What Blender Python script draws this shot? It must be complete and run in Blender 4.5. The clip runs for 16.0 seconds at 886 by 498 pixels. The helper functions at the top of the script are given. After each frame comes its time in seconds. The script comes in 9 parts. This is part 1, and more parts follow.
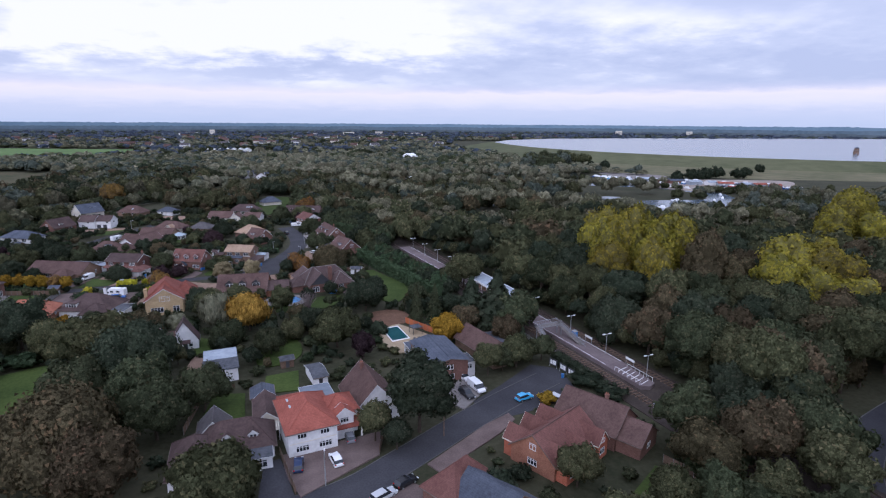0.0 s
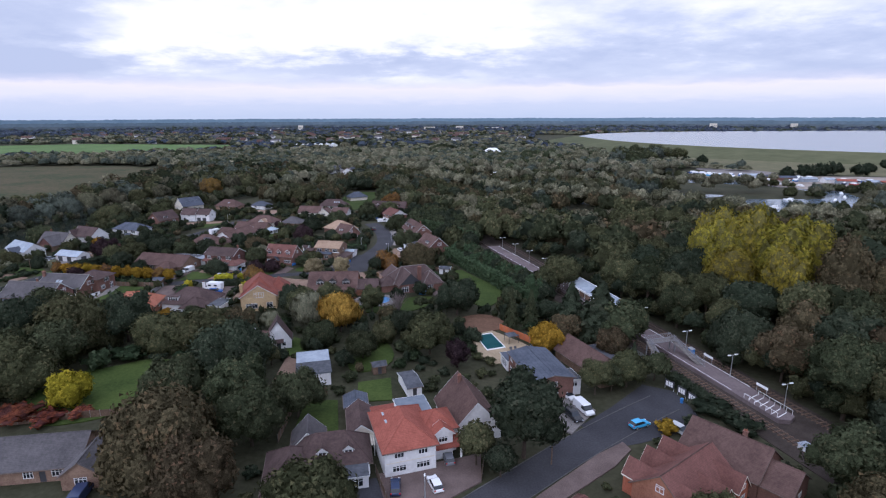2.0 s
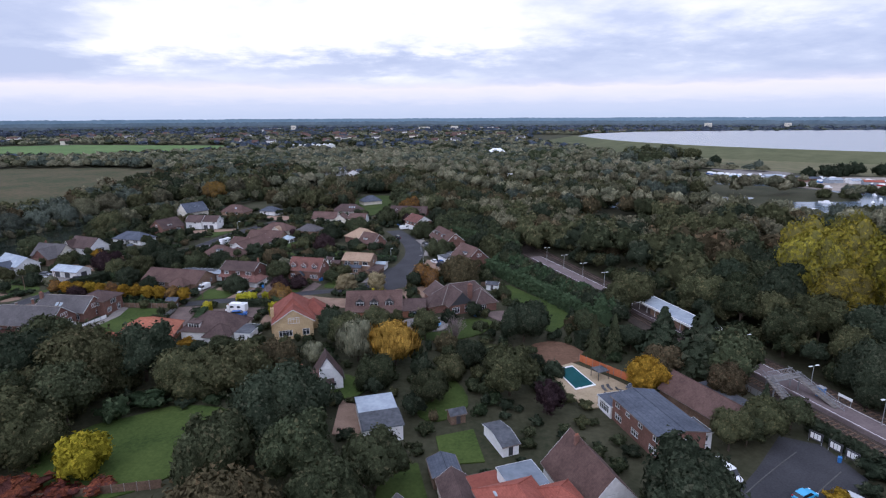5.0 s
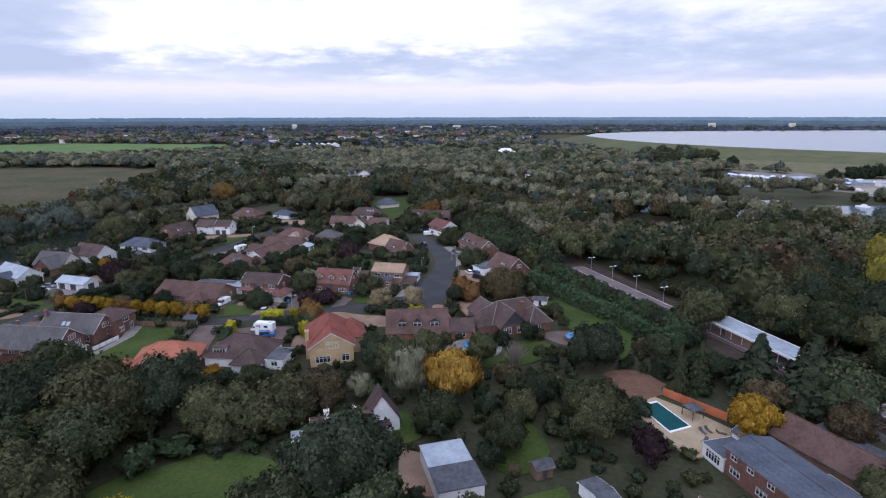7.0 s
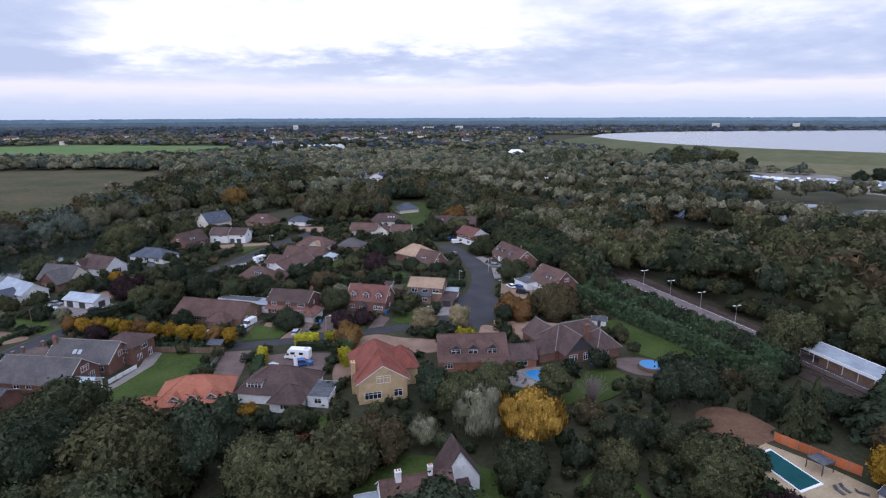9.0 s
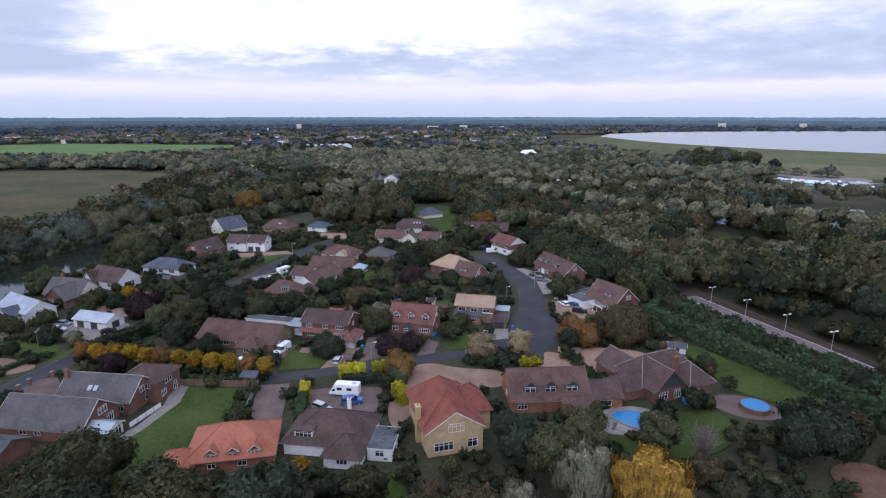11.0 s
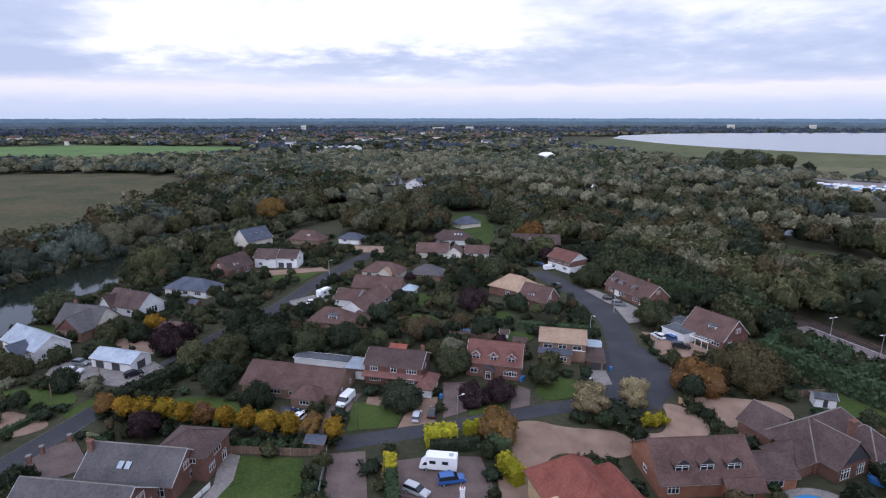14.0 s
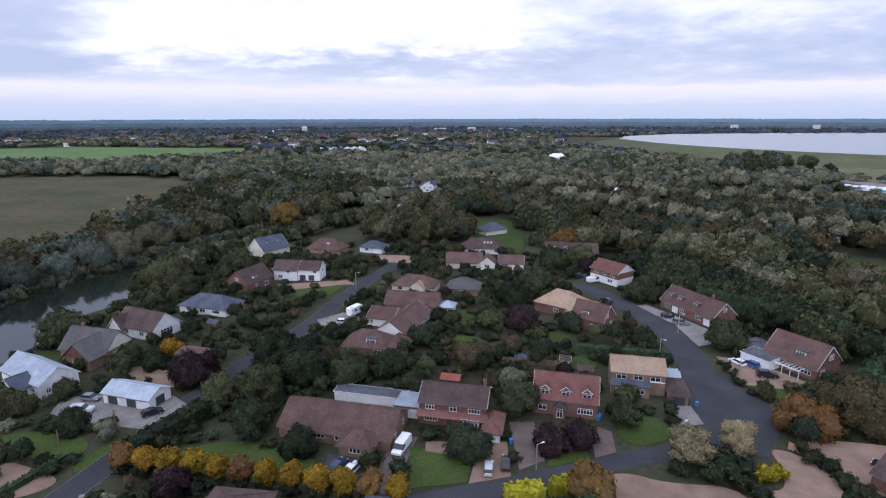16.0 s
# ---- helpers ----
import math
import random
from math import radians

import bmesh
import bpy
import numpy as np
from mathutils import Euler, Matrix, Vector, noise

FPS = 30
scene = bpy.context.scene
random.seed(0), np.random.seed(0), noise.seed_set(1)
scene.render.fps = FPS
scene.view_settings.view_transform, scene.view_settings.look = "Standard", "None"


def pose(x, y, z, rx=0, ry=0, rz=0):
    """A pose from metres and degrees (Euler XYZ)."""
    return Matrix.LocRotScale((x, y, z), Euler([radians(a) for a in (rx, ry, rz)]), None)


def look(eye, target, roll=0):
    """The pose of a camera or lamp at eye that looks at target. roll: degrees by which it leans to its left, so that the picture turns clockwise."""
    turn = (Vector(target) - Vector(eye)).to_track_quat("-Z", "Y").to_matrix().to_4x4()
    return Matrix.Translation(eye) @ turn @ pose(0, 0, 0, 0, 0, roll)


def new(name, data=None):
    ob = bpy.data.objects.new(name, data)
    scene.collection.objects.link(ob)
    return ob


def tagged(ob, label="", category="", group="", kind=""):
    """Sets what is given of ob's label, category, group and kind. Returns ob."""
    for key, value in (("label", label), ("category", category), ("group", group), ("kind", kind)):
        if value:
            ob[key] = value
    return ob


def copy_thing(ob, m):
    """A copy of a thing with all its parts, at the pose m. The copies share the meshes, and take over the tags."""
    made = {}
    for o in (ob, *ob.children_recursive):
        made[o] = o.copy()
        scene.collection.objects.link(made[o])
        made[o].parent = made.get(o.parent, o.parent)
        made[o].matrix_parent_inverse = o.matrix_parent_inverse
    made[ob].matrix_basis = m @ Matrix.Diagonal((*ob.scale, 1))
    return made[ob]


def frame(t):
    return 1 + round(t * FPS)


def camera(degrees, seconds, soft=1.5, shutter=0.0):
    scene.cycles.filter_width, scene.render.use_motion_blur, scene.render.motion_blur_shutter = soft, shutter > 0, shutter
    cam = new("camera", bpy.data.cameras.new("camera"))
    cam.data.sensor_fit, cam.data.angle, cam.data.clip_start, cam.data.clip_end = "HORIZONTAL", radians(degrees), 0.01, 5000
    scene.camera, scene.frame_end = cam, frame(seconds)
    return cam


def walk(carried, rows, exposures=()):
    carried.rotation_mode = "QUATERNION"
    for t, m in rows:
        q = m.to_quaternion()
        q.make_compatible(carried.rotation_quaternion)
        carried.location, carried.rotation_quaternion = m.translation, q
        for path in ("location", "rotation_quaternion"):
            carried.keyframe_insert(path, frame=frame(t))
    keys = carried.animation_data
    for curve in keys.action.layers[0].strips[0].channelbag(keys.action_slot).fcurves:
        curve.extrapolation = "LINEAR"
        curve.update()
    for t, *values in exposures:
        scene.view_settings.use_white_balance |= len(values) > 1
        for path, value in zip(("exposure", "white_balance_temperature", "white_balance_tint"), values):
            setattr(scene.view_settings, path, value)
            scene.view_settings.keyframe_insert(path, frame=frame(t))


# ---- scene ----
cam = camera(78.0, 16.0, soft=1.2)
PATH = [
    (0, (8.303, -11.613, 59.788), (8.568, -9.683, 59.337), 0.4),
    (0.5, (7.9, -8.638, 59.798), (8.018, -6.694, 59.342), 0.4),
    (1, (7.077, -6.035, 59.834), (7.091, -4.089, 59.373), 0.1),
    (1.5, (5.629, -3.822, 59.763), (5.616, -1.877, 59.299), -0.0),
    (2, (3.416, -1.541, 59.783), (3.402, 0.403, 59.312), -0.2),
    (2.5, (0.818, 1.348, 59.798), (0.806, 3.292, 59.328), -0.1),
    (3, (-2.17, 4.728, 59.665), (-2.177, 6.671, 59.192), -0.1),
    (3.5, (-5.333, 8.41, 59.442), (-5.333, 10.353, 58.969), -0.2),
    (4, (-9.032, 12.676, 59.337), (-9.02, 14.62, 58.866), -0.3),
    (6.5, (-27.14, 34.198, 59.207), (-27.116, 36.141, 58.734), -0.2),
    (7, (-30.621, 38.723, 59.226), (-30.596, 40.666, 58.752), -0.1),
    (7.5, (-34.266, 43.062, 59.309), (-34.243, 45.005, 58.836), -0.1),
    (8, (-37.815, 47.313, 59.383), (-37.792, 49.256, 58.91), -0.1),
    (8.5, (-41.238, 51.528, 59.406), (-41.211, 53.471, 58.934), -0.2),
    (9, (-44.731, 55.874, 59.432), (-44.703, 57.817, 58.96), -0.2),
    (9.2, (-46.185, 57.893, 59.472), (-46.151, 59.836, 58.997), -0.1),
    (11.5, (-62.895, 78.55, 59.789), (-62.871, 80.493, 59.314), -0.0),
    (12, (-66.09, 82.64, 59.804), (-66.068, 84.583, 59.331), -0.0),
    (12.5, (-69.549, 87.025, 59.888), (-69.527, 88.968, 59.417), -0.0),
    (13, (-73.154, 91.43, 59.967), (-73.13, 93.373, 59.495), 0.0),
    (13.5, (-76.462, 95.731, 60.066), (-76.438, 97.674, 59.595), 0.0),
    (14, (-79.792, 99.906, 60.042), (-79.768, 101.849, 59.571), -0.0),
    (14.5, (-83.008, 104.047, 59.927), (-82.984, 105.99, 59.457), -0.1),
    (15, (-86.348, 108.279, 59.862), (-86.321, 110.223, 59.392), -0.1),
    (15.5, (-89.586, 112.606, 59.863), (-89.558, 114.55, 59.394), -0.2),
    (16, (-92.984, 117.011, 59.951), (-92.956, 118.955, 59.482), -0.1),
]
walk(cam, [(t, look(eye, target, roll)) for t, eye, target, roll in PATH], exposures=[(0.0, -0.08, 5700.0, 20.0), (2.0, -0.02, 5800.0, 18.0), (7.0, 0.0, 5850.0, 17.0)])

# ---- world, sun ----
world = bpy.data.worlds.new("world")
scene.world = world
world.use_nodes = True


def node(tree, kind, **values):
    """A node with its settings and plain input values."""
    made = tree.nodes.new(kind)
    for key, value in values.items():
        if key.startswith("in_"):
            made.inputs[int(key[3:])].default_value = value
        elif key == "operation":
            made.operation = value
        elif key == "data_type":
            made.data_type = value
        elif key == "blend_type":
            made.blend_type = value
    return made


def maths(tree, operation, a, b=None):
    """A maths node; a and b are sockets or numbers. Returns its output."""
    made = node(tree, "ShaderNodeMath", operation=operation)
    for i, v in enumerate((a, b)):
        if v is None:
            continue
        if isinstance(v, (int, float)):
            made.inputs[i].default_value = v
        else:
            tree.links.new(v, made.inputs[i])
    return made.outputs[0]


def mixed(tree, factor, a, b, blend="MIX"):
    """A colour mix; factor, a and b are sockets or values. Returns its output."""
    made = node(tree, "ShaderNodeMix", data_type="RGBA", blend_type=blend)
    for i, v in ((0, factor), (6, a), (7, b)):
        if isinstance(v, (int, float)):
            made.inputs[i].default_value = v
        elif isinstance(v, tuple):
            made.inputs[i].default_value = (*v[:3], 1)
        else:
            tree.links.new(v, made.inputs[i])
    return made.outputs[2]


def ramp(tree, factor, stops, smooth=False):
    made = tree.nodes.new("ShaderNodeValToRGB")
    made.color_ramp.interpolation = "EASE" if smooth else "LINEAR"
    while len(made.color_ramp.elements) < len(stops):
        made.color_ramp.elements.new(0.5)
    for e, (p, c) in zip(made.color_ramp.elements, stops):
        e.position, e.color = p, (*c, 1)
    tree.links.new(factor, made.inputs[0])
    return made.outputs[0]


SUN_AZ, SUN_EL = radians(150), radians(28)      # the veiled sun: behind, to the left
GAP_AZ, GAP_EL = radians(5), radians(18)        # the bright thin cloud ahead


def build_sky():
    t = world.node_tree
    t.nodes.clear()
    out = t.nodes.new("ShaderNodeOutputWorld")
    back = t.nodes.new("ShaderNodeBackground")
    t.links.new(back.outputs[0], out.inputs[0])
    back.inputs[1].default_value = 0.1
    sky = t.nodes.new("ShaderNodeTexSky")
    sky.sky_type, sky.sun_disc = "NISHITA", False
    sky.sun_elevation, sky.sun_rotation = SUN_EL, -SUN_AZ
    sky.dust_density, sky.ozone_density = 2.0, 3.0
    way = t.nodes.new("ShaderNodeTexCoord").outputs["Generated"]
    sep = t.nodes.new("ShaderNodeSeparateXYZ")
    t.links.new(way, sep.inputs[0])
    x, y, z = sep.outputs
    # a flat cloud deck seen from below
    low = maths(t, "ADD", maths(t, "MAXIMUM", z, 0.0), 0.17)
    deck = t.nodes.new("ShaderNodeCombineXYZ")
    t.links.new(maths(t, "DIVIDE", x, low), deck.inputs[0])
    t.links.new(maths(t, "DIVIDE", y, low), deck.inputs[1])
    big = node(t, "ShaderNodeTexNoise", in_2=0.85, in_3=5.0, in_4=0.55)
    t.links.new(deck.outputs[0], big.inputs[0])
    fine = node(t, "ShaderNodeTexNoise", in_2=3.0, in_3=6.0, in_4=0.6)
    t.links.new(deck.outputs[0], fine.inputs[0])
    cloud = maths(t, "ADD", maths(t, "MULTIPLY", big.outputs[0], 0.7), maths(t, "MULTIPLY", fine.outputs[0], 0.3))
    # nearness to the bright cloud ahead, and to the veiled sun
    glow = t.nodes.new("ShaderNodeVectorMath")
    glow.operation = "DOT_PRODUCT"
    t.links.new(way, glow.inputs[0])
    glow.inputs[1].default_value = (-math.sin(GAP_AZ) * math.cos(GAP_EL), math.cos(GAP_AZ) * math.cos(GAP_EL), math.sin(GAP_EL))
    sunward = t.nodes.new("ShaderNodeVectorMath")
    sunward.operation = "DOT_PRODUCT"
    t.links.new(way, sunward.inputs[0])
    sunward.inputs[1].default_value = (-math.sin(SUN_AZ) * math.cos(SUN_EL), math.cos(SUN_AZ) * math.cos(SUN_EL), math.sin(SUN_EL))
    warm = maths(t, "MULTIPLY", maths(t, "MAXIMUM", maths(t, "ADD", sunward.outputs["Value"], 0.15), 0.0), 0.95)
    near = maths(t, "POWER", maths(t, "MAXIMUM", glow.outputs["Value"], 0.0), 11.0)
    ahead = maths(t, "MAXIMUM", y, 0.05)
    across = maths(t, "ADD", maths(t, "DIVIDE", x, ahead), maths(t, "MULTIPLY", maths(t, "SUBTRACT", big.outputs[0], 0.5), 0.9))
    rise = maths(t, "ADD", maths(t, "DIVIDE", z, ahead), maths(t, "MULTIPLY", maths(t, "SUBTRACT", fine.outputs[0], 0.5), 0.10))
    lit = maths(t, "ADD", maths(t, "ADD", maths(t, "MULTIPLY", cloud, 0.85), 0.075), maths(t, "MULTIPLY", near, 0.20))
    for u, v, wide, high, weight in ((-0.70, 0.095, 0.22, 0.040, -0.13), (-0.62, 0.17, 0.16, 0.022, -0.07), (-0.12, 0.085, 0.22, 0.020, -0.17), (0.45, 0.095, 0.40, 0.030, -0.09), (-0.22, 0.17, 0.36, 0.070, 0.09), (0.62, 0.185, 0.35, 0.030, 0.07), (-0.44, 0.12, 0.10, 0.03, 0.08)):
        du = maths(t, "DIVIDE", maths(t, "SUBTRACT", across, u), wide)
        dv = maths(t, "DIVIDE", maths(t, "SUBTRACT", rise, v), high)
        far_off = maths(t, "ADD", maths(t, "MULTIPLY", du, du), maths(t, "MULTIPLY", dv, dv))
        lit = maths(t, "ADD", lit, maths(t, "MULTIPLY", maths(t, "POWER", 0.37, far_off), weight))
    upper = ramp(t, lit, [(0.44, (0.59, 0.65, 0.80)), (0.54, (0.70, 0.75, 0.87)), (0.61, (0.90, 0.92, 0.96)), (0.68, (1.12, 1.10, 1.05))])
    # the deck brightens overhead
    zenith = maths(t, "ADD", maths(t, "MULTIPLY", maths(t, "MAXIMUM", maths(t, "SUBTRACT", z, 0.2), 0.0), 0.6), maths(t, "ADD", warm, 1.0))
    over = t.nodes.new("ShaderNodeVectorMath")
    over.operation = "SCALE"
    t.links.new(upper, over.inputs[0])
    t.links.new(zenith, over.inputs[3])
    upper = over.outputs[0]
    # the bright streak under the deck, over the far haze
    wave = maths(t, "ADD", z, maths(t, "MULTIPLY", maths(t, "SUBTRACT", fine.outputs[0], 0.5), 0.02))
    lower = ramp(t, maths(t, "MULTIPLY", wave, 8.0), [(0.0, (0.64, 0.72, 0.86)), (0.16, (0.72, 0.77, 0.89)), (0.27, (0.90, 0.89, 0.94)),
                                                     (0.38, (1.0, 0.94, 0.95)), (0.46, (0.80, 0.80, 0.91))])
    part_low = ramp(t, maths(t, "MULTIPLY", wave, 8.0), [(0.40, (0, 0, 0)), (0.52, (1, 1, 1))])
    veil = mixed(t, part_low, lower, upper)
    strong = t.nodes.new("ShaderNodeVectorMath")
    strong.operation = "SCALE"
    strong.inputs[3].default_value = 10.0
    t.links.new(veil, strong.inputs[0])
    t.links.new(mixed(t, 0.93, sky.outputs[0], strong.outputs[0]), back.inputs[0])


build_sky()
lamp = bpy.data.lights.new("sun", "SUN")
lamp.energy, lamp.angle, lamp.color = 0.6, radians(40), (1.0, 0.95, 0.88)
sun = new("sun", lamp)
sun.matrix_world = look((-300 * math.sin(SUN_AZ) * math.cos(SUN_EL), 300 * math.cos(SUN_AZ) * math.cos(SUN_EL), 300 * math.sin(SUN_EL)), (0, 0, 0))


# ---- materials ----
def surface(name, low, high, rough=0.8, grain=2.0, patch=0.15, bump=0.0, bump_scale=8.0, metal=0.0, vary=0.12, coords="world", stripes=None):
    """A weathered surface: two colours mixed by noise at two scales, with some bump. stripes: (axis, metres) of courses or joints."""
    m = bpy.data.materials.new(name)
    m.use_nodes = True
    t = m.node_tree
    bsdf = t.nodes["Principled BSDF"]
    where = t.nodes.new("ShaderNodeNewGeometry").outputs["Position"] if coords == "world" else t.nodes.new("ShaderNodeTexCoord").outputs["Object"]
    a = node(t, "ShaderNodeTexNoise", in_2=grain, in_3=4.0, in_4=0.6)
    b = node(t, "ShaderNodeTexNoise", in_2=patch, in_3=3.0, in_4=0.55)
    t.links.new(where, a.inputs[0])
    t.links.new(where, b.inputs[0])
    f = maths(t, "ADD", maths(t, "MULTIPLY", a.outputs[0], 0.5), maths(t, "MULTIPLY", b.outputs[0], 0.5))
    colour = ramp(t, f, [(0.36, low), (0.64, high)])
    if vary:
        info = t.nodes.new("ShaderNodeObjectInfo")
        hsv = t.nodes.new("ShaderNodeHueSaturation")
        t.links.new(maths(t, "ADD", maths(t, "MULTIPLY", info.outputs["Random"], vary * 2), 1 - vary), hsv.inputs["Value"])
        t.links.new(colour, hsv.inputs["Color"])
        colour = hsv.outputs[0]
    height = a.outputs[0]
    if stripes:
        axis, step = stripes
        tc = t.nodes.new("ShaderNodeTexCoord").outputs["Object"]
        sp = t.nodes.new("ShaderNodeSeparateXYZ")
        t.links.new(tc, sp.inputs[0])
        saw = maths(t, "FRACT", maths(t, "DIVIDE", sp.outputs[axis], step))
        edge = maths(t, "LESS_THAN", saw, 0.14)
        colour = mixed(t, maths(t, "MULTIPLY", edge, 0.35), colour, tuple(0.55 * c for c in low))
        height = maths(t, "ADD", maths(t, "MULTIPLY", a.outputs[0], 0.3), saw)
    t.links.new(colour, bsdf.inputs["Base Color"])
    bsdf.inputs["Roughness"].default_value, bsdf.inputs["Metallic"].default_value = rough, metal
    if rough > 0.7:
        bsdf.inputs["Specular IOR Level"].default_value = 0.12
    if bump:
        bp = node(t, "ShaderNodeBump")
        bp.inputs["Strength"].default_value, bp.inputs["Distance"].default_value = bump, 0.05
        t.links.new(height, bp.inputs["Height"])
        t.links.new(bp.outputs[0], bsdf.inputs["Normal"])
    return m


LEAF = 1.12


INNER_SHADE = {}


def leaves(name, dark, light, odd, translucent=0.25, inner=False):
    """Foliage: each clump takes its own tone between dark and light, a few the odd colour; each plant its own shade."""
    # The inner copy is darker: shade inside the crown painted into the leaf colour.
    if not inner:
        INNER_SHADE[name] = leaves(name + "_inside", tuple(0.62 * c + 0.12 * d for c, d in zip(dark, light)), tuple(0.55 * c + 0.32 * d for c, d in zip(dark, light)), tuple(0.5 * c + 0.36 * d for c, d in zip(dark, light)), translucent, True)
    dark, light, odd = (tuple(c * LEAF for c in k) for k in (tuple(0.58 * a + 0.42 * b for a, b in zip(dark, light)), tuple(0.18 * a + 0.82 * b for a, b in zip(dark, light)), tuple(0.4 * a + 0.6 * b for a, b in zip(light, odd))))
    if not (light[0] > 0.15 * LEAF and light[2] < 0.3 * light[0]):
        dark, light, odd = ((r, g, b * 1.3) for r, g, b in (dark, light, odd))
    m = bpy.data.materials.new(name)
    m.use_nodes = True
    t = m.node_tree
    out = t.nodes["Material Output"]
    t.nodes.remove(t.nodes["Principled BSDF"])
    island = t.nodes.new("ShaderNodeNewGeometry").outputs["Random Per Island"]
    info = t.nodes.new("ShaderNodeObjectInfo").outputs["Random"]
    colour = ramp(t, island, [(0.0, dark), (0.55, tuple((a + b) / 2 for a, b in zip(dark, light))), (0.82, light), (0.97, odd)])
    where = t.nodes.new("ShaderNodeNewGeometry").outputs["Position"]
    blotch = node(t, "ShaderNodeTexNoise", in_2=0.4, in_3=3.0)
    t.links.new(where, blotch.inputs[0])
    twig = node(t, "ShaderNodeTexNoise", in_2=4.5, in_3=3.0, in_4=0.7)
    t.links.new(where, twig.inputs[0])
    hsv = t.nodes.new("ShaderNodeHueSaturation")
    t.links.new(maths(t, "ADD", maths(t, "MULTIPLY", info, 0.024), 0.49), hsv.inputs["Hue"])
    t.links.new(maths(t, "ADD", maths(t, "MULTIPLY", maths(t, "FRACT", maths(t, "MULTIPLY", info, 7.3)), 0.5), maths(t, "ADD", maths(t, "SUBTRACT", maths(t, "MULTIPLY", blotch.outputs[0], 1.3), 0.4), maths(t, "SUBTRACT", maths(t, "MULTIPLY", twig.outputs[0], 2.1), 0.55))), hsv.inputs["Value"])
    hsv.inputs["Saturation"].default_value = 1.0 if light[0] > 0.15 * LEAF and light[2] < 0.3 * light[0] else 0.88
    t.links.new(colour, hsv.inputs["Color"])
    diffuse, through_leaf, mix = t.nodes.new("ShaderNodeBsdfDiffuse"), t.nodes.new("ShaderNodeBsdfTranslucent"), t.nodes.new("ShaderNodeMixShader")
    mix.inputs[0].default_value = translucent
    rustle = node(t, "ShaderNodeBump")
    rustle.inputs["Strength"].default_value, rustle.inputs["Distance"].default_value = 0.4, 0.25
    t.links.new(twig.outputs[0], rustle.inputs["Height"])
    t.links.new(rustle.outputs[0], diffuse.inputs["Normal"])
    for sh in (diffuse, through_leaf):
        t.links.new(hsv.outputs[0], sh.inputs[0])
    t.links.new(diffuse.outputs[0], mix.inputs[1])
    t.links.new(through_leaf.outputs[0], mix.inputs[2])
    t.links.new(mix.outputs[0], out.inputs[0])
    return m


def plain(name, colour, rough=0.5, metal=0.0):
    m = bpy.data.materials.new(name)
    m.use_nodes = True
    b = m.node_tree.nodes["Principled BSDF"]
    b.inputs["Base Color"].default_value, b.inputs["Roughness"].default_value, b.inputs["Metallic"].default_value = (*colour, 1), rough, metal
    return m


def water_stuff(name, colour, ripple, rough=0.06):
    m = plain(name, colour, rough)
    t = m.node_tree
    where = t.nodes.new("ShaderNodeNewGeometry").outputs["Position"]
    n = node(t, "ShaderNodeTexNoise", in_2=ripple, in_3=3.0)
    t.links.new(where, n.inputs[0])
    bp = node(t, "ShaderNodeBump")
    bp.inputs["Strength"].default_value, bp.inputs["Distance"].default_value = 0.08, 0.05
    t.links.new(n.outputs[0], bp.inputs["Height"])
    t.links.new(bp.outputs[0], t.nodes["Principled BSDF"].inputs["Normal"])
    return m


M_GROUND = surface("rough_ground", (0.028, 0.031, 0.016), (0.064, 0.060, 0.036), 0.95, 0.8, 0.05, 0.4, vary=0)
M_LAWN = surface("lawn", (0.028, 0.047, 0.011), (0.064, 0.088, 0.022), 0.95, 1.6, 0.09, 0.4, vary=0.15)
M_FIELD = surface("field_grass", (0.07, 0.12, 0.04), (0.12, 0.18, 0.06), 0.95, 0.1, 0.01, 0.2, vary=0.2)
M_SCRUB = surface("scrub_grass", (0.030, 0.046, 0.018), (0.105, 0.078, 0.045), 0.95, 0.25, 0.022, 0.6, vary=0)
M_SOIL = surface("bare_soil", (0.10, 0.055, 0.035), (0.17, 0.10, 0.065), 0.95, 1.5, 0.2, 0.4, vary=0.1)
M_ASPHALT = surface("asphalt", (0.036, 0.036, 0.040), (0.064, 0.063, 0.069), 0.9, 3.0, 0.12, 0.2, vary=0.08)
M_KERB = surface("kerb_stone", (0.075, 0.072, 0.070), (0.13, 0.125, 0.12), 0.9, 2.0, 0.25, 0.15)
M_CONCRETE = surface("concrete", (0.15, 0.135, 0.125), (0.26, 0.235, 0.215), 0.9, 2.0, 0.25, 0.15)
M_BLOCK = surface("block_paving", (0.092, 0.068, 0.062), (0.165, 0.122, 0.108), 0.9, 4.0, 0.3, 0.2)
M_GRAVEL = surface("gravel", (0.185, 0.122, 0.088), (0.315, 0.215, 0.158), 0.95, 6.0, 0.25, 0.4)
M_SAND = surface("sandy_terrace", (0.27, 0.205, 0.13), (0.40, 0.315, 0.21), 0.95, 3.0, 0.3, 0.2, vary=0)
M_BALLAST = surface("ballast", (0.032, 0.025, 0.021), (0.076, 0.060, 0.050), 0.95, 5.0, 0.3, 0.5)
M_PLATFORM = surface("platform_paving", (0.13, 0.10, 0.10), (0.20, 0.16, 0.158), 0.9, 2.0, 0.2, 0.1)
M_WALL_WHITE = surface("white_render", (0.58, 0.57, 0.56), (0.74, 0.73, 0.72), 0.8, 1.5, 0.4, 0.05, vary=0.05)
M_WALL_CREAM = surface("cream_render", (0.55, 0.50, 0.42), (0.70, 0.65, 0.55), 0.8, 1.5, 0.4, 0.05, vary=0.06)
M_WALL_YELLOW = surface("yellow_brick", (0.37, 0.26, 0.145), (0.54, 0.40, 0.23), 0.9, 4.0, 0.5, 0.15, stripes=(2, 0.075), vary=0.05)
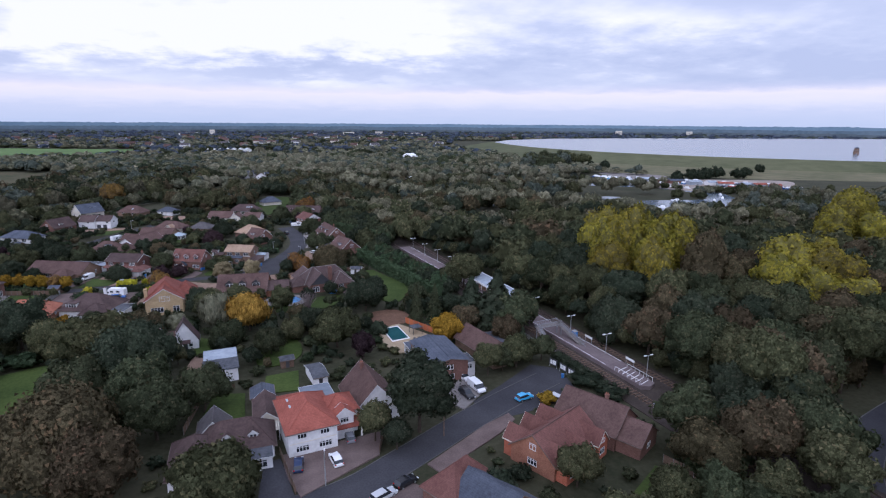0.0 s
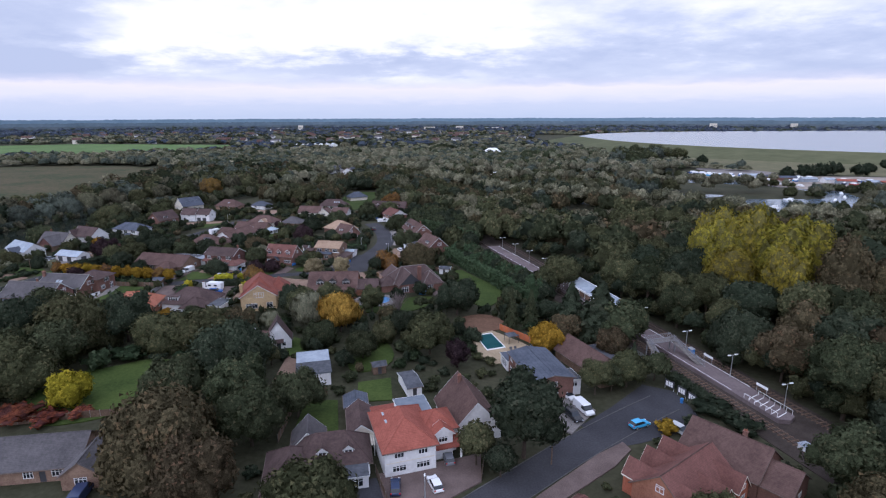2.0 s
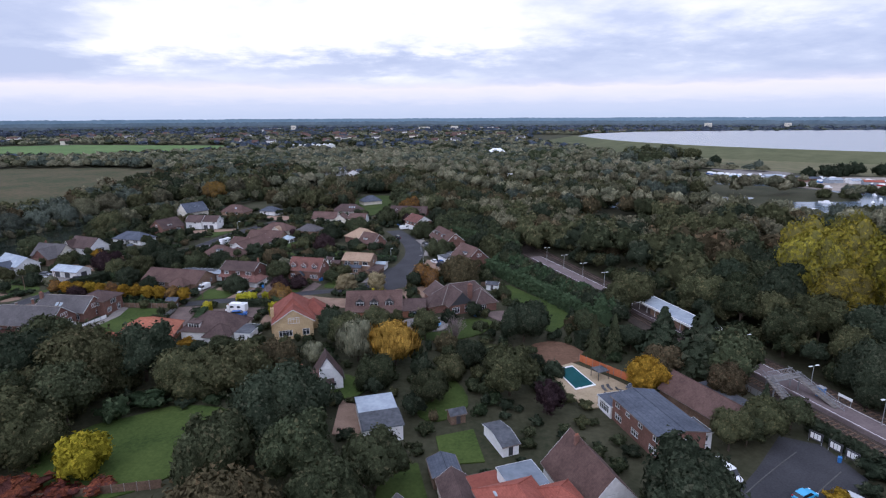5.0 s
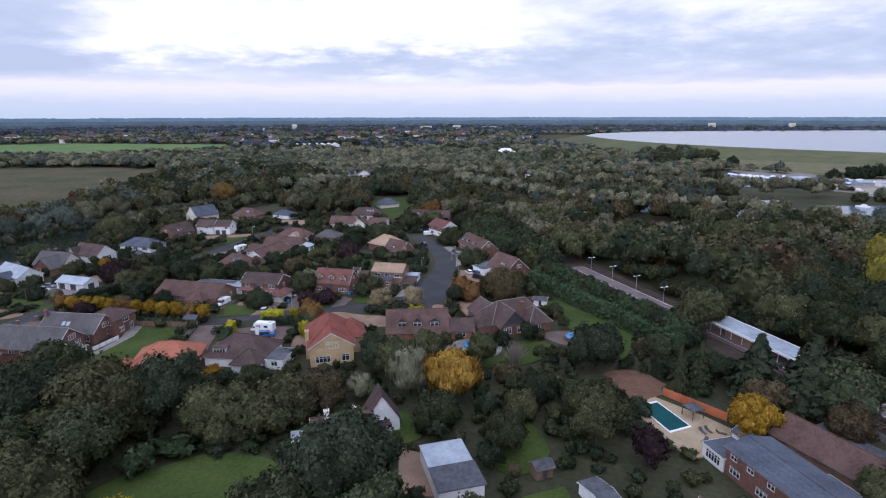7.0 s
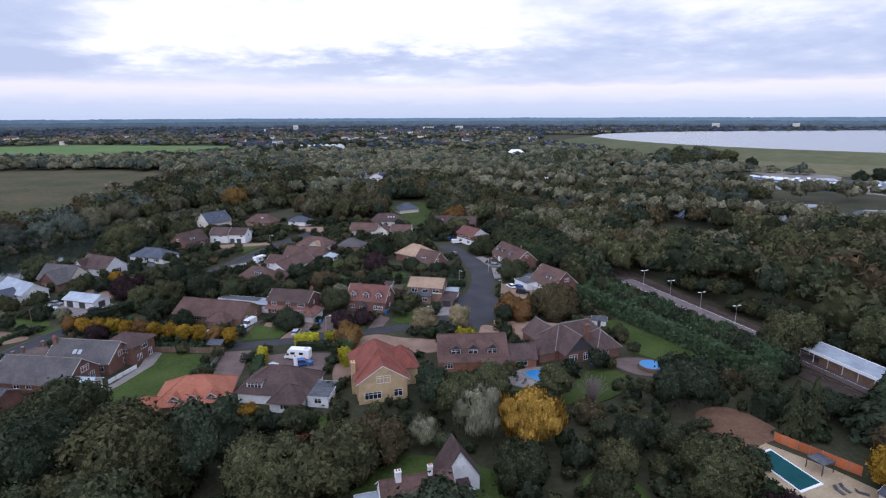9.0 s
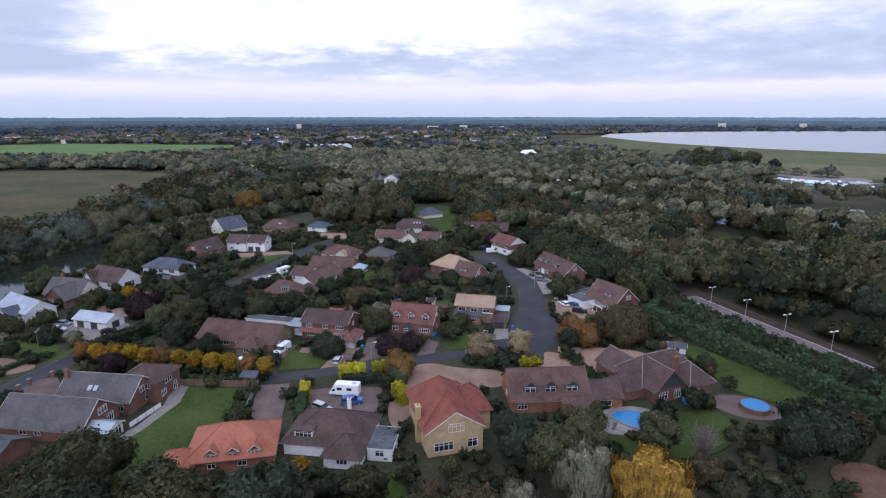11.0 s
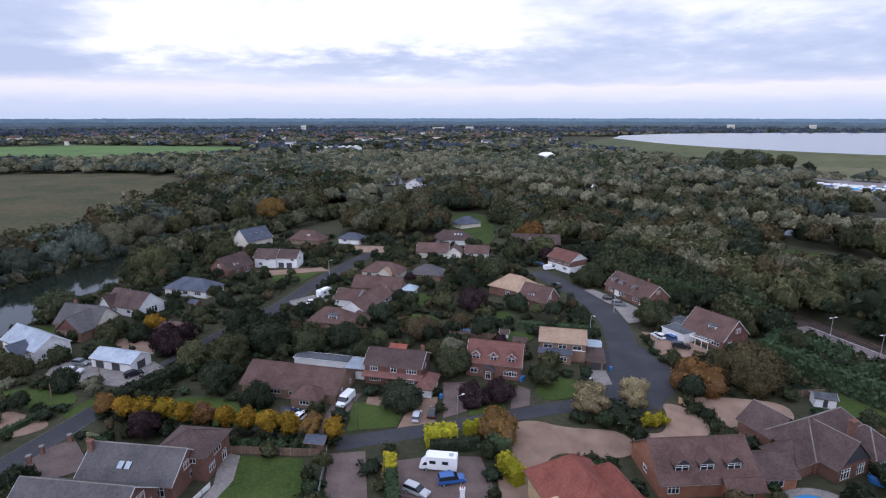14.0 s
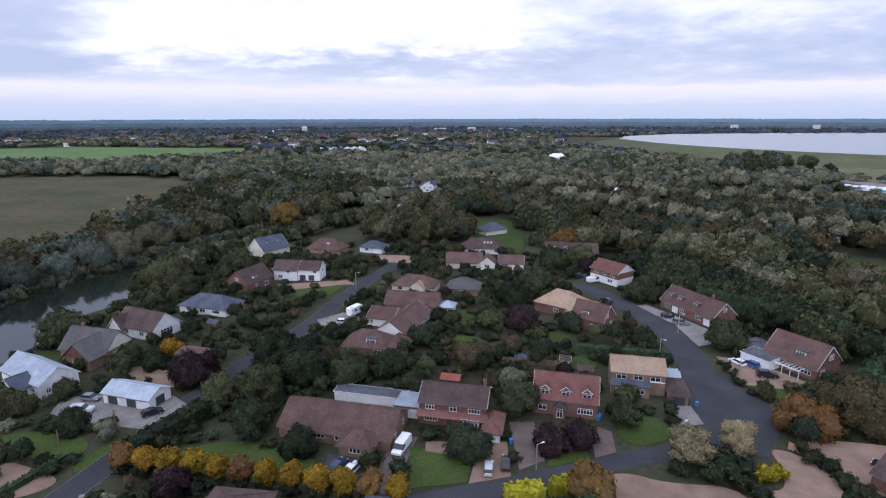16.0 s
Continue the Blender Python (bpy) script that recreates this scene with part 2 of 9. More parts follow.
M_WALL_BRICK = surface("red_brick", (0.135, 0.072, 0.056), (0.23, 0.125, 0.098), 0.9, 4.0, 0.5, 0.15, stripes=(2, 0.075))
M_WALL_BROWN = surface("brown_brick", (0.17, 0.105, 0.075), (0.29, 0.195, 0.14), 0.9, 4.0, 0.5, 0.15, stripes=(2, 0.075))
M_WALL_ORANGE = surface("orange_brick", (0.22, 0.095, 0.060), (0.35, 0.165, 0.105), 0.9, 4.0, 0.5, 0.15, stripes=(2, 0.075))
M_WALL_SCARLET = surface("bright_red_brick", (0.34, 0.105, 0.060), (0.50, 0.175, 0.105), 0.9, 4.0, 0.5, 0.15, stripes=(2, 0.075))
M_TILE_HUNG = surface("hung_tiles", (0.12, 0.060, 0.05), (0.20, 0.102, 0.085), 0.85, 4.0, 0.6, 0.4, stripes=(2, 0.2))
M_ROOF_RED = surface("red_tiles", (0.21, 0.062, 0.044), (0.34, 0.110, 0.078), 0.8, 2.5, 0.35, 0.5, stripes=(2, 0.17), vary=0.06)
M_ROOF_CRIMSON = surface("crimson_tiles", (0.155, 0.050, 0.038), (0.26, 0.090, 0.066), 0.8, 2.5, 0.35, 0.5, stripes=(2, 0.17), vary=0.06)
M_ROOF_ORANGE = surface("orange_tiles", (0.27, 0.095, 0.058), (0.39, 0.150, 0.095), 0.8, 2.5, 0.35, 0.5, stripes=(2, 0.17), vary=0.06)
M_ROOF_MAROON = surface("maroon_tiles", (0.110, 0.050, 0.041), (0.185, 0.088, 0.072), 0.8, 2.5, 0.35, 0.5, stripes=(2, 0.17), vary=0.06)
M_ROOF_BROWN = surface("brown_tiles", (0.078, 0.047, 0.040), (0.140, 0.087, 0.074), 0.85, 2.2, 0.3, 0.5, stripes=(2, 0.17))
M_ROOF_DARK = surface("dark_tiles", (0.060, 0.040, 0.037), (0.110, 0.075, 0.068), 0.8, 2.2, 0.3, 0.5, stripes=(2, 0.17))
M_ROOF_GREY = surface("grey_tiles", (0.072, 0.066, 0.068), (0.132, 0.121, 0.121), 0.8, 2.2, 0.3, 0.5, stripes=(2, 0.17))
M_ROOF_TAN = surface("tan_tiles", (0.27, 0.18, 0.12), (0.42, 0.30, 0.205), 0.85, 2.2, 0.3, 0.4, stripes=(2, 0.17))
M_ROOF_SLATE = surface("slate", (0.050, 0.057, 0.074), (0.098, 0.110, 0.136), 0.8, 2.2, 0.3, 0.4, stripes=(2, 0.2))
M_ZINC = surface("grey_sheet", (0.12, 0.14, 0.165), (0.19, 0.215, 0.25), 0.75, 1.0, 0.3, 0.1)
M_FELT = surface("roof_felt", (0.055, 0.058, 0.066), (0.105, 0.110, 0.122), 0.85, 1.2, 0.3, 0.1)
M_METAL_ROOF = surface("metal_sheet", (0.24, 0.27, 0.31), (0.36, 0.40, 0.44), 0.75, 1.0, 0.3, 0.1)
M_TRIM = surface("white_trim", (0.56, 0.56, 0.55), (0.70, 0.70, 0.69), 0.5, 2.0, 0.5, vary=0.04)
M_BROWN_TRIM = surface("stained_trim", (0.10, 0.07, 0.055), (0.16, 0.12, 0.10), 0.7, 2.0, 0.5)
M_BANK = surface("bank_grass", (0.066, 0.076, 0.036), (0.118, 0.118, 0.062), 0.95, 0.05, 0.006, 0.2, vary=0)
M_FLAT = surface("pale_rough_grass", (0.085, 0.088, 0.043), (0.170, 0.150, 0.086), 0.95, 0.08, 0.012, 0.3, vary=0)
M_HARD = surface("marina_hardstanding", (0.20, 0.165, 0.135), (0.36, 0.31, 0.27), 0.9, 0.3, 0.05, vary=0)
M_DARK_TRIM = plain("dark_trim", (0.045, 0.045, 0.05), 0.5)
M_GLASS = plain("window_glass", (0.02, 0.024, 0.03), 0.06)
M_TIMBER = surface("timber", (0.10, 0.065, 0.045), (0.20, 0.135, 0.095), 0.9, 3.0, 0.4, 0.2)
M_TIMBER_RED = surface("red_stained_timber", (0.34, 0.095, 0.040), (0.48, 0.155, 0.070), 0.85, 3.0, 0.4, 0.2)
M_TIMBER_NEW = surface("new_timber", (0.32, 0.19, 0.10), (0.46, 0.29, 0.17), 0.85, 3.0, 0.4, 0.2)
M_BARK = surface("bark", (0.045, 0.034, 0.026), (0.11, 0.085, 0.065), 0.95, 5.0, 0.6, 0.5, coords="object")
M_STEEL = plain("galvanised_steel", (0.42, 0.43, 0.44), 0.45, 0.6)
M_WHITE_PAINT = plain("white_paint", (0.75, 0.75, 0.74), 0.45)
M_RUST = surface("rail_steel", (0.10, 0.06, 0.045), (0.20, 0.14, 0.11), 0.6, 5.0, 0.5, metal=0.4)
M_RIVER = water_stuff("river_water", (0.012, 0.016, 0.012), 0.6)
M_LAKE = water_stuff("lake_water", (0.10, 0.13, 0.16), 0.15, 0.16)
M_POOL = water_stuff("pool_water", (0.012, 0.17, 0.40), 1.5, 0.3)
M_POOL_DARK = surface("pool_cover", (0.006, 0.055, 0.060), (0.012, 0.075, 0.080), 0.75, 1.0, 0.3, vary=0)
M_TYRE = plain("tyre_rubber", (0.02, 0.02, 0.02), 0.85)
M_PLASTIC_BLUE = plain("blue_plastic", (0.03, 0.16, 0.42), 0.5)
M_GLASS_ROOF = plain("glazed_roof", (0.30, 0.36, 0.40), 0.12)

L_GREEN = leaves("green_leaves", (0.026, 0.034, 0.012), (0.068, 0.077, 0.028), (0.10, 0.082, 0.030))
L_DARK = leaves("dark_green_leaves", (0.019, 0.027, 0.012), (0.048, 0.060, 0.026), (0.068, 0.064, 0.030))
L_OLIVE = leaves("olive_leaves", (0.038, 0.044, 0.014), (0.094, 0.094, 0.032), (0.13, 0.105, 0.035))
L_BROWN = leaves("browning_leaves", (0.046, 0.039, 0.015), (0.103, 0.079, 0.030), (0.15, 0.085, 0.03))
L_YELLOW = leaves("yellow_leaves", (0.105, 0.096, 0.017), (0.245, 0.204, 0.032), (0.30, 0.23, 0.04))
L_LIME = leaves("yellow_green_leaves", (0.15, 0.138, 0.013), (0.33, 0.292, 0.028), (0.40, 0.32, 0.03))
L_AMBER = leaves("amber_leaves", (0.14, 0.088, 0.014), (0.32, 0.19, 0.026), (0.38, 0.22, 0.03))
L_GOLD = leaves("golden_leaves", (0.24, 0.150, 0.030), (0.52, 0.32, 0.065), (0.56, 0.36, 0.08))
L_ORANGE = leaves("orange_leaves", (0.095, 0.055, 0.018), (0.19, 0.110, 0.036), (0.23, 0.12, 0.03))
L_RED = leaves("red_leaves", (0.090, 0.030, 0.018), (0.185, 0.062, 0.036), (0.24, 0.085, 0.04))
L_PURPLE = leaves("purple_leaves", (0.026, 0.016, 0.014), (0.058, 0.034, 0.028), (0.075, 0.045, 0.03))
L_GREY = leaves("grey_green_leaves", (0.085, 0.088, 0.040), (0.185, 0.180, 0.085), (0.22, 0.20, 0.09))
L_WILLOW = leaves("willow_leaves", (0.125, 0.120, 0.056), (0.265, 0.245, 0.116), (0.30, 0.26, 0.12))
L_HEDGE = leaves("hedge_leaves", (0.024, 0.041, 0.014), (0.057, 0.085, 0.029), (0.075, 0.09, 0.034))
# Haze paleness put into the far green and olive; river willows share them.
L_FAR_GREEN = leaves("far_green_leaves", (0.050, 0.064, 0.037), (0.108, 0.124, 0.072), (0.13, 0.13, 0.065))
# Blue tint stands for distance haze, painted into the leaves.
L_HAZE_BLUE = leaves("haze_blue_leaves", (0.052, 0.072, 0.076), (0.100, 0.128, 0.130), (0.11, 0.13, 0.12))
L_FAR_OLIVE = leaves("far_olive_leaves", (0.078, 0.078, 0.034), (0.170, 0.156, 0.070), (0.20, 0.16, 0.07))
L_PALE = leaves("pale_birch_leaves", (0.14, 0.112, 0.040), (0.29, 0.235, 0.092), (0.34, 0.26, 0.09))


# ---- builders ----
def mesh_of(name, bm, material):
    me = bpy.data.meshes.new(name)
    bm.to_mesh(me)
    bm.free()
    me.materials.append(material)
    return me


def part(name, bm, material, parent, label="", at=None):
    """Links a bmesh (or a finished mesh) as one object under a thing or a part."""
    me = bm if isinstance(bm, bpy.types.Mesh) else mesh_of(name, bm, material)
    ob = new(name, me)
    ob.parent = parent
    if at is not None:
        ob.matrix_basis = at
    if label:
        ob["label"] = label
    return ob


def thing(name, label, category, x, y, rot=0.0, group="", kind="", z=0.0):
    ob = new(name)
    ob.matrix_basis = pose(x, y, z, 0, 0, rot)
    return tagged(ob, label, category, group, kind)


def box(bm, x0, y0, z0, x1, y1, z1):
    v = [bm.verts.new((x, y, z)) for z in (z0, z1) for y in (y0, y1) for x in (x0, x1)]
    for f in ((0, 2, 3, 1), (4, 5, 7, 6), (0, 1, 5, 4), (2, 6, 7, 3), (0, 4, 6, 2), (1, 3, 7, 5)):
        bm.faces.new([v[i] for i in f])
    return v


def bar(bm, a, b, r, sides=6, r1=None):
    """A round bar from a to b."""
    a, b = Vector(a), Vector(b)
    q = (b - a).to_track_quat("Z", "Y")
    rings = []
    for c, rr in ((a, r), (b, r if r1 is None else r1)):
        rings.append([bm.verts.new(c + q @ Vector((rr * math.cos(2 * math.pi * i / sides), rr * math.sin(2 * math.pi * i / sides), 0))) for i in range(sides)])
    for i in range(sides):
        bm.faces.new((rings[0][i], rings[0][(i + 1) % sides], rings[1][(i + 1) % sides], rings[1][i]))
    bm.faces.new(rings[1])
    bm.faces.new(rings[0][::-1])


def slab(bm, ring, z0, z1):
    """A flat slab over a ring of (x, y)."""
    area = sum(a[0] * b[1] - b[0] * a[1] for a, b in zip(ring, ring[1:] + ring[:1]))
    ring = ring if area > 0 else ring[::-1]
    top = [bm.verts.new((x, y, z1)) for x, y in ring]
    low = [bm.verts.new((x, y, z0)) for x, y in ring]
    bm.faces.new(top)
    bm.faces.new(low[::-1])
    n = len(ring)
    for i in range(n):
        bm.faces.new((low[i], low[(i + 1) % n], top[(i + 1) % n], top[i]))


def rounded(ring, steps=2):
    """Chaikin's corner cutting, for soft garden edges."""
    for _ in range(steps):
        ring = [p for a, b in zip(ring, ring[1:] + ring[:1]) for p in ((a[0] * .75 + b[0] * .25, a[1] * .75 + b[1] * .25), (a[0] * .25 + b[0] * .75, a[1] * .25 + b[1] * .75))]
    return ring


KEEP = []      # plan areas that loose plants stay out of: (x, y, radius)
PATCH_COUNT = [0]
PATCHES = []


def patch(name, label, material, ring, soft=False, category="ground", z=None):
    """A flat stretch of the setting: lawn, drive, yard."""
    PATCH_COUNT[0] += 1
    z = 0.02 + 0.0045 * PATCH_COUNT[0] if z is None else z
    ring = rounded(ring) if soft else ring
    bm = bmesh.new()
    slab(bm, ring, -0.1, z)
    ob = new(name, mesh_of(name, bm, material))
    PATCHES.append((name, ring))
    return tagged(ob, label, category, kind="structure")


def inside(x, y, ring):
    odd, j = False, len(ring) - 1
    for i in range(len(ring)):
        (xi, yi), (xj, yj) = ring[i], ring[j]
        if (yi > y) != (yj > y) and x < (xj - xi) * (y - yi) / (yj - yi) + xi:
            odd = not odd
        j = i
    return odd


def sides_of(line, width):
    """The two edges of a band along a line of (x, y)."""
    left, right = [], []
    for i, (x, y) in enumerate(line):
        a, b = line[max(i - 1, 0)], line[min(i + 1, len(line) - 1)]
        d = Vector((b[0] - a[0], b[1] - a[1])).normalized()
        left.append((x - d.y * width / 2, y + d.x * width / 2))
        right.append((x + d.y * width / 2, y - d.x * width / 2))
    return left, right


def smooth_line(line, n=6):
    """Catmull-Rom through the points."""
    pts = [line[0], *line, line[-1]]
    out = []
    for i in range(1, len(pts) - 2):
        p0, p1, p2, p3 = (np.array(p, float) for p in pts[i - 1:i + 3])
        for k in range(n):
            u = k / n
            out.append(tuple(0.5 * (2 * p1 + (p2 - p0) * u + (2 * p0 - 5 * p1 + 4 * p2 - p3) * u * u + (3 * p1 - p0 - 3 * p2 + p3) * u ** 3)))
    return out + [line[-1]]


ROADS = []


def road(name, label, line, width, z, material, kerb=True):
    line = smooth_line(line)
    left, right = sides_of(line, width)
    bm = bmesh.new()
    slab_strip(bm, left, right, -0.1, z)
    ob = tagged(new(name, mesh_of(name, bm, material)), label, "road", kind="structure")
    ROADS.append((line, width))
    if kerb:
        for edge, off in ((left, 0.13), (right, -0.13)):
            bm = bmesh.new()
            outer = sides_of(edge, 0.18)
            slab_strip(bm, outer[0], outer[1], -0.1, z + 0.075)
            tagged(new("kerb", mesh_of("kerb", bm, M_KERB)), "weathered concrete kerb along the asphalt road", "kerb", kind="structure")
    return ob


def slab_strip(bm, left, right, z0, z1):
    rows = []
    for (lx, ly), (rx, ry) in zip(left, right):
        rows.append([bm.verts.new(p) for p in ((lx, ly, z1), (rx, ry, z1), (rx, ry, z0), (lx, ly, z0))])
    for a, b in zip(rows, rows[1:]):
        for i in range(4):
            bm.faces.new((a[i], a[(i + 1) % 4], b[(i + 1) % 4], b[i]))
    bm.faces.new(rows[0][::-1])
    bm.faces.new(rows[-1])
    bmesh.ops.recalc_face_normals(bm, faces=bm.faces)


# ---- houses ----
WINDOW_MESH = {}


def lattice(bm, xs, zs, y0, y1):
    """A frame of bars: every other strip of xs and zs is solid. One connected mesh."""
    cache = {}

    def vert(i, j, k):
        if (i, j, k) not in cache:
            cache[(i, j, k)] = bm.verts.new((xs[i], (y0, y1)[k], zs[j]))
        return cache[(i, j, k)]

    nx, nz = len(xs) - 1, len(zs) - 1
    solid = {(i, j) for i in range(nx) for j in range(nz) if i % 2 == 0 or j % 2 == 0}
    for i, j in solid:
        bm.faces.new((vert(i, j, 0), vert(i + 1, j, 0), vert(i + 1, j + 1, 0), vert(i, j + 1, 0)))
        bm.faces.new((vert(i, j, 1), vert(i, j + 1, 1), vert(i + 1, j + 1, 1), vert(i + 1, j, 1)))
        for di, dj, a, b in ((-1, 0, (i, j + 1), (i, j)), (1, 0, (i + 1, j), (i + 1, j + 1)), (0, -1, (i, j), (i + 1, j)), (0, 1, (i + 1, j + 1), (i, j + 1))):
            if (i + di, j + dj) not in solid:
                bm.faces.new((vert(*a, 0), vert(*a, 1), vert(*b, 1), vert(*b, 0)))


def window(parent, x, y, z, turn, w, h, cols=2, frame_material=None, name="window"):
    """A framed window at a wall's face; turn: degrees its outside (local -y) is turned by."""
    frame_material = frame_material or M_TRIM
    key = (round(w, 2), round(h, 2), cols, frame_material.name)
    if key not in WINDOW_MESH:
        b = 0.09
        xs = [-w / 2, -w / 2 + b]
        for i in range(1, cols):
            c = -w / 2 + w * i / cols
            xs += [c - 0.045, c + 0.045]
        xs += [w / 2 - b, w / 2]
        zs = [-h / 2, -h / 2 + b] + ([h * 0.18, h * 0.18 + 0.06] if h > 1.0 else []) + [h / 2 - b, h / 2]
        bm = bmesh.new()
        lattice(bm, xs, zs, -0.04, 0.1)
        pane = bmesh.new()
        box(pane, -w / 2 + 0.02, 0.04, -h / 2 + 0.02, w / 2 - 0.02, 0.06, h / 2 - 0.02)
        WINDOW_MESH[key] = (mesh_of("window", bm, frame_material), mesh_of("pane", pane, M_GLASS))
    ob = part(name, WINDOW_MESH[key][0], None, parent, at=pose(x, y, z, 0, 0, turn))
    part("pane", WINDOW_MESH[key][1], None, ob)
    return ob


def panel(bm, p0, p1, z0, z1, holes, depth=0.14):
    """A wall from p0 to p1 (outside to the right of the way), with openings (u, z, w, h) and their reveals."""
    p0, p1 = Vector((*p0, 0)), Vector((*p1, 0))
    d = (p1 - p0).normalized()
    n = Vector((d.y, -d.x, 0))
    length = (p1 - p0).length
    us = sorted({0.0, length, *[c - w / 2 for c, _, w, _ in holes], *[c + w / 2 for c, _, w, _ in holes]})
    zs = sorted({z0, z1, *[c - h / 2 for _, c, _, h in holes], *[c + h / 2 for _, c, _, h in holes]})

    def at(u, z, inn=0.0):
        return bm.verts.new(p0 + d * u - n * inn + Vector((0, 0, z)))

    for a, b in zip(us, us[1:]):
        for c, e in zip(zs, zs[1:]):
            mu, mz = (a + b) / 2, (c + e) / 2
            if any(abs(mu - hu) < w / 2 and abs(mz - hz) < h / 2 for hu, hz, w, h in holes):
                continue
            bm.faces.new((at(a, c), at(b, c), at(b, e), at(a, e)))
    for hu, hz, w, h in holes:
        a, b, c, e = hu - w / 2, hu + w / 2, hz - h / 2, hz + h / 2
        for (u0, v0), (u1, v1) in (((a, c), (b, c)), ((b, c), (b, e)), ((b, e), (a, e)), ((a, e), (a, c))):
            bm.faces.new((at(u0, v0), at(u0, v0, depth), at(u1, v1, depth), at(u1, v1)))


def roof_shell(bm, tops, thick=0.2):
    """A roof skin: top polygons (lists of points), the same below, closed at the rim."""
    cache = {}

    def vert(p, k):
        key = (round(p[0], 3), round(p[1], 3), round(p[2], 3), k)
        if key not in cache:
            cache[key] = bm.verts.new((p[0], p[1], p[2] - (thick if k else 0)))
        return cache[key]

    edges = {}
    for poly in tops:
        bm.faces.new([vert(p, 0) for p in poly])
        bm.faces.new([vert(p, 1) for p in poly[::-1]])
        for a, b in zip(poly, poly[1:] + poly[:1]):
            ka, kb = tuple(round(c, 3) for c in a), tuple(round(c, 3) for c in b)
            if (kb, ka) in edges:
                edges.pop((kb, ka))
            else:
                edges[(ka, kb)] = (a, b)
    for a, b in edges.values():
        bm.faces.new((vert(a, 0), vert(a, 1), vert(b, 1), vert(b, 0)))


def wing(house, cx, cy, w, d, eave, ridge, shape="x", wall=None, roof=None, gable=None, wins=(), doors=(), over=0.45, trim=None, upper=None, upper_z=2.6, hip=None, caps=True, cap_material=None):
    """One wing of a house. shape: 'x' or 'y' the ridge's way, 'hip', 'pyramid', 'flat'. wins: (side, u, sill height, width, height, columns), side f b l r, u from the side's middle.
    doors: (side, u, width, height, kind)."""
    trim = trim or (M_TRIM if wall in (M_WALL_WHITE, M_WALL_CREAM, M_WALL_YELLOW) else M_BROWN_TRIM)
    x0, x1, y0, y1 = cx - w / 2, cx + w / 2, cy - d / 2, cy + d / 2
    ends = {"f": ((x0, y0), (x1, y0), 0), "r": ((x1, y0), (x1, y1), 90), "b": ((x1, y1), (x0, y1), 180), "l": ((x0, y1), (x0, y0), -90)}
    bm = bmesh.new()
    high = None
    if upper:
        high = bmesh.new()
    for side, (a, b, turn) in ends.items():
        length = math.hypot(b[0] - a[0], b[1] - a[1])
        holes, top_holes = [], []
        for s, u, sill, ww, hh, cols in wins:
            if s != side:
                continue
            k = length / 2 + u
            px, py = a[0] + (b[0] - a[0]) * k / length, a[1] + (b[1] - a[1]) * k / length
            if sill + hh <= eave:
                (top_holes if upper and sill >= upper_z else holes).append((k, sill + hh / 2, ww, hh))
            nx, ny = math.sin(radians(turn)), -math.cos(radians(turn))
            off = -0.03 if sill + hh <= eave else 0.03
            window(house, px + nx * off, py + ny * off, sill + hh / 2, turn, ww, hh, cols)
        for s, u, ww, hh, kind in doors:
            if s != side:
                continue
            k = length / 2 + u
            px, py = a[0] + (b[0] - a[0]) * k / length, a[1] + (b[1] - a[1]) * k / length
            holes.append((k, hh / 2 + 0.02, ww, hh))
            leaf = bmesh.new()
            box(leaf, -ww / 2, 0.05, -hh / 2, ww / 2, 0.1, hh / 2)
            coat = M_WHITE_PAINT if kind == "garage" else M_DARK_TRIM
            door = part("garage_door" if kind == "garage" else "door", leaf, coat, house, at=pose(px, py, hh / 2 + 0.02, 0, 0, turn))
            if kind == "garage":
                for i in range(6):
                    slat = bmesh.new()
                    box(slat, -ww / 2 + 0.05, 0.03, -hh / 2 + hh * i / 6 + 0.03, ww / 2 - 0.05, 0.052, -hh / 2 + hh * (i + 1) / 6 - 0.03)
                    part("door_slat", slat, coat, door)
        if upper:
            panel(bm, a, b, -0.1, upper_z, holes)
            panel(high, a, b, upper_z, eave, top_holes)
        else:
            panel(bm, a, b, -0.1, eave, holes)
    main = high if upper else bm
    if shape in ("x", "y"):
        for k in (0, 1):
            gb = bmesh.new()
            s = (0.12, -0.12)[k]
            if shape == "x":
                e = (x0, x1)[k]
                pts = [(e, y0, eave), (e, y1, eave), (e, cy, ridge)], [(e + s, y0, eave), (e + s, y1, eave), (e + s, cy, ridge)]
            else:
                e = (y0, y1)[k]
                pts = [(x0, e, eave), (x1, e, eave), (cx, e, ridge)], [(x0, e + s, eave), (x1, e + s, eave), (cx, e + s, ridge)]
            a, b = [[gb.verts.new(p) for p in row] for row in pts]
            gb.faces.new(a)
            gb.faces.new(b[::-1])
            for i in range(3):
                gb.faces.new((a[i], b[i], b[(i + 1) % 3], a[(i + 1) % 3]))
            bmesh.ops.recalc_face_normals(gb, faces=gb.faces)
            part("gable", gb, gable or upper or wall, house)
    bmesh.ops.remove_doubles(bm, verts=bm.verts, dist=0.001)
    part("wall", bm, wall, house)
    if upper:
        bmesh.ops.remove_doubles(high, verts=high.verts, dist=0.001)
        part("upper_wall", high, upper, house)
    # roof
    rb = bmesh.new()
    o = over
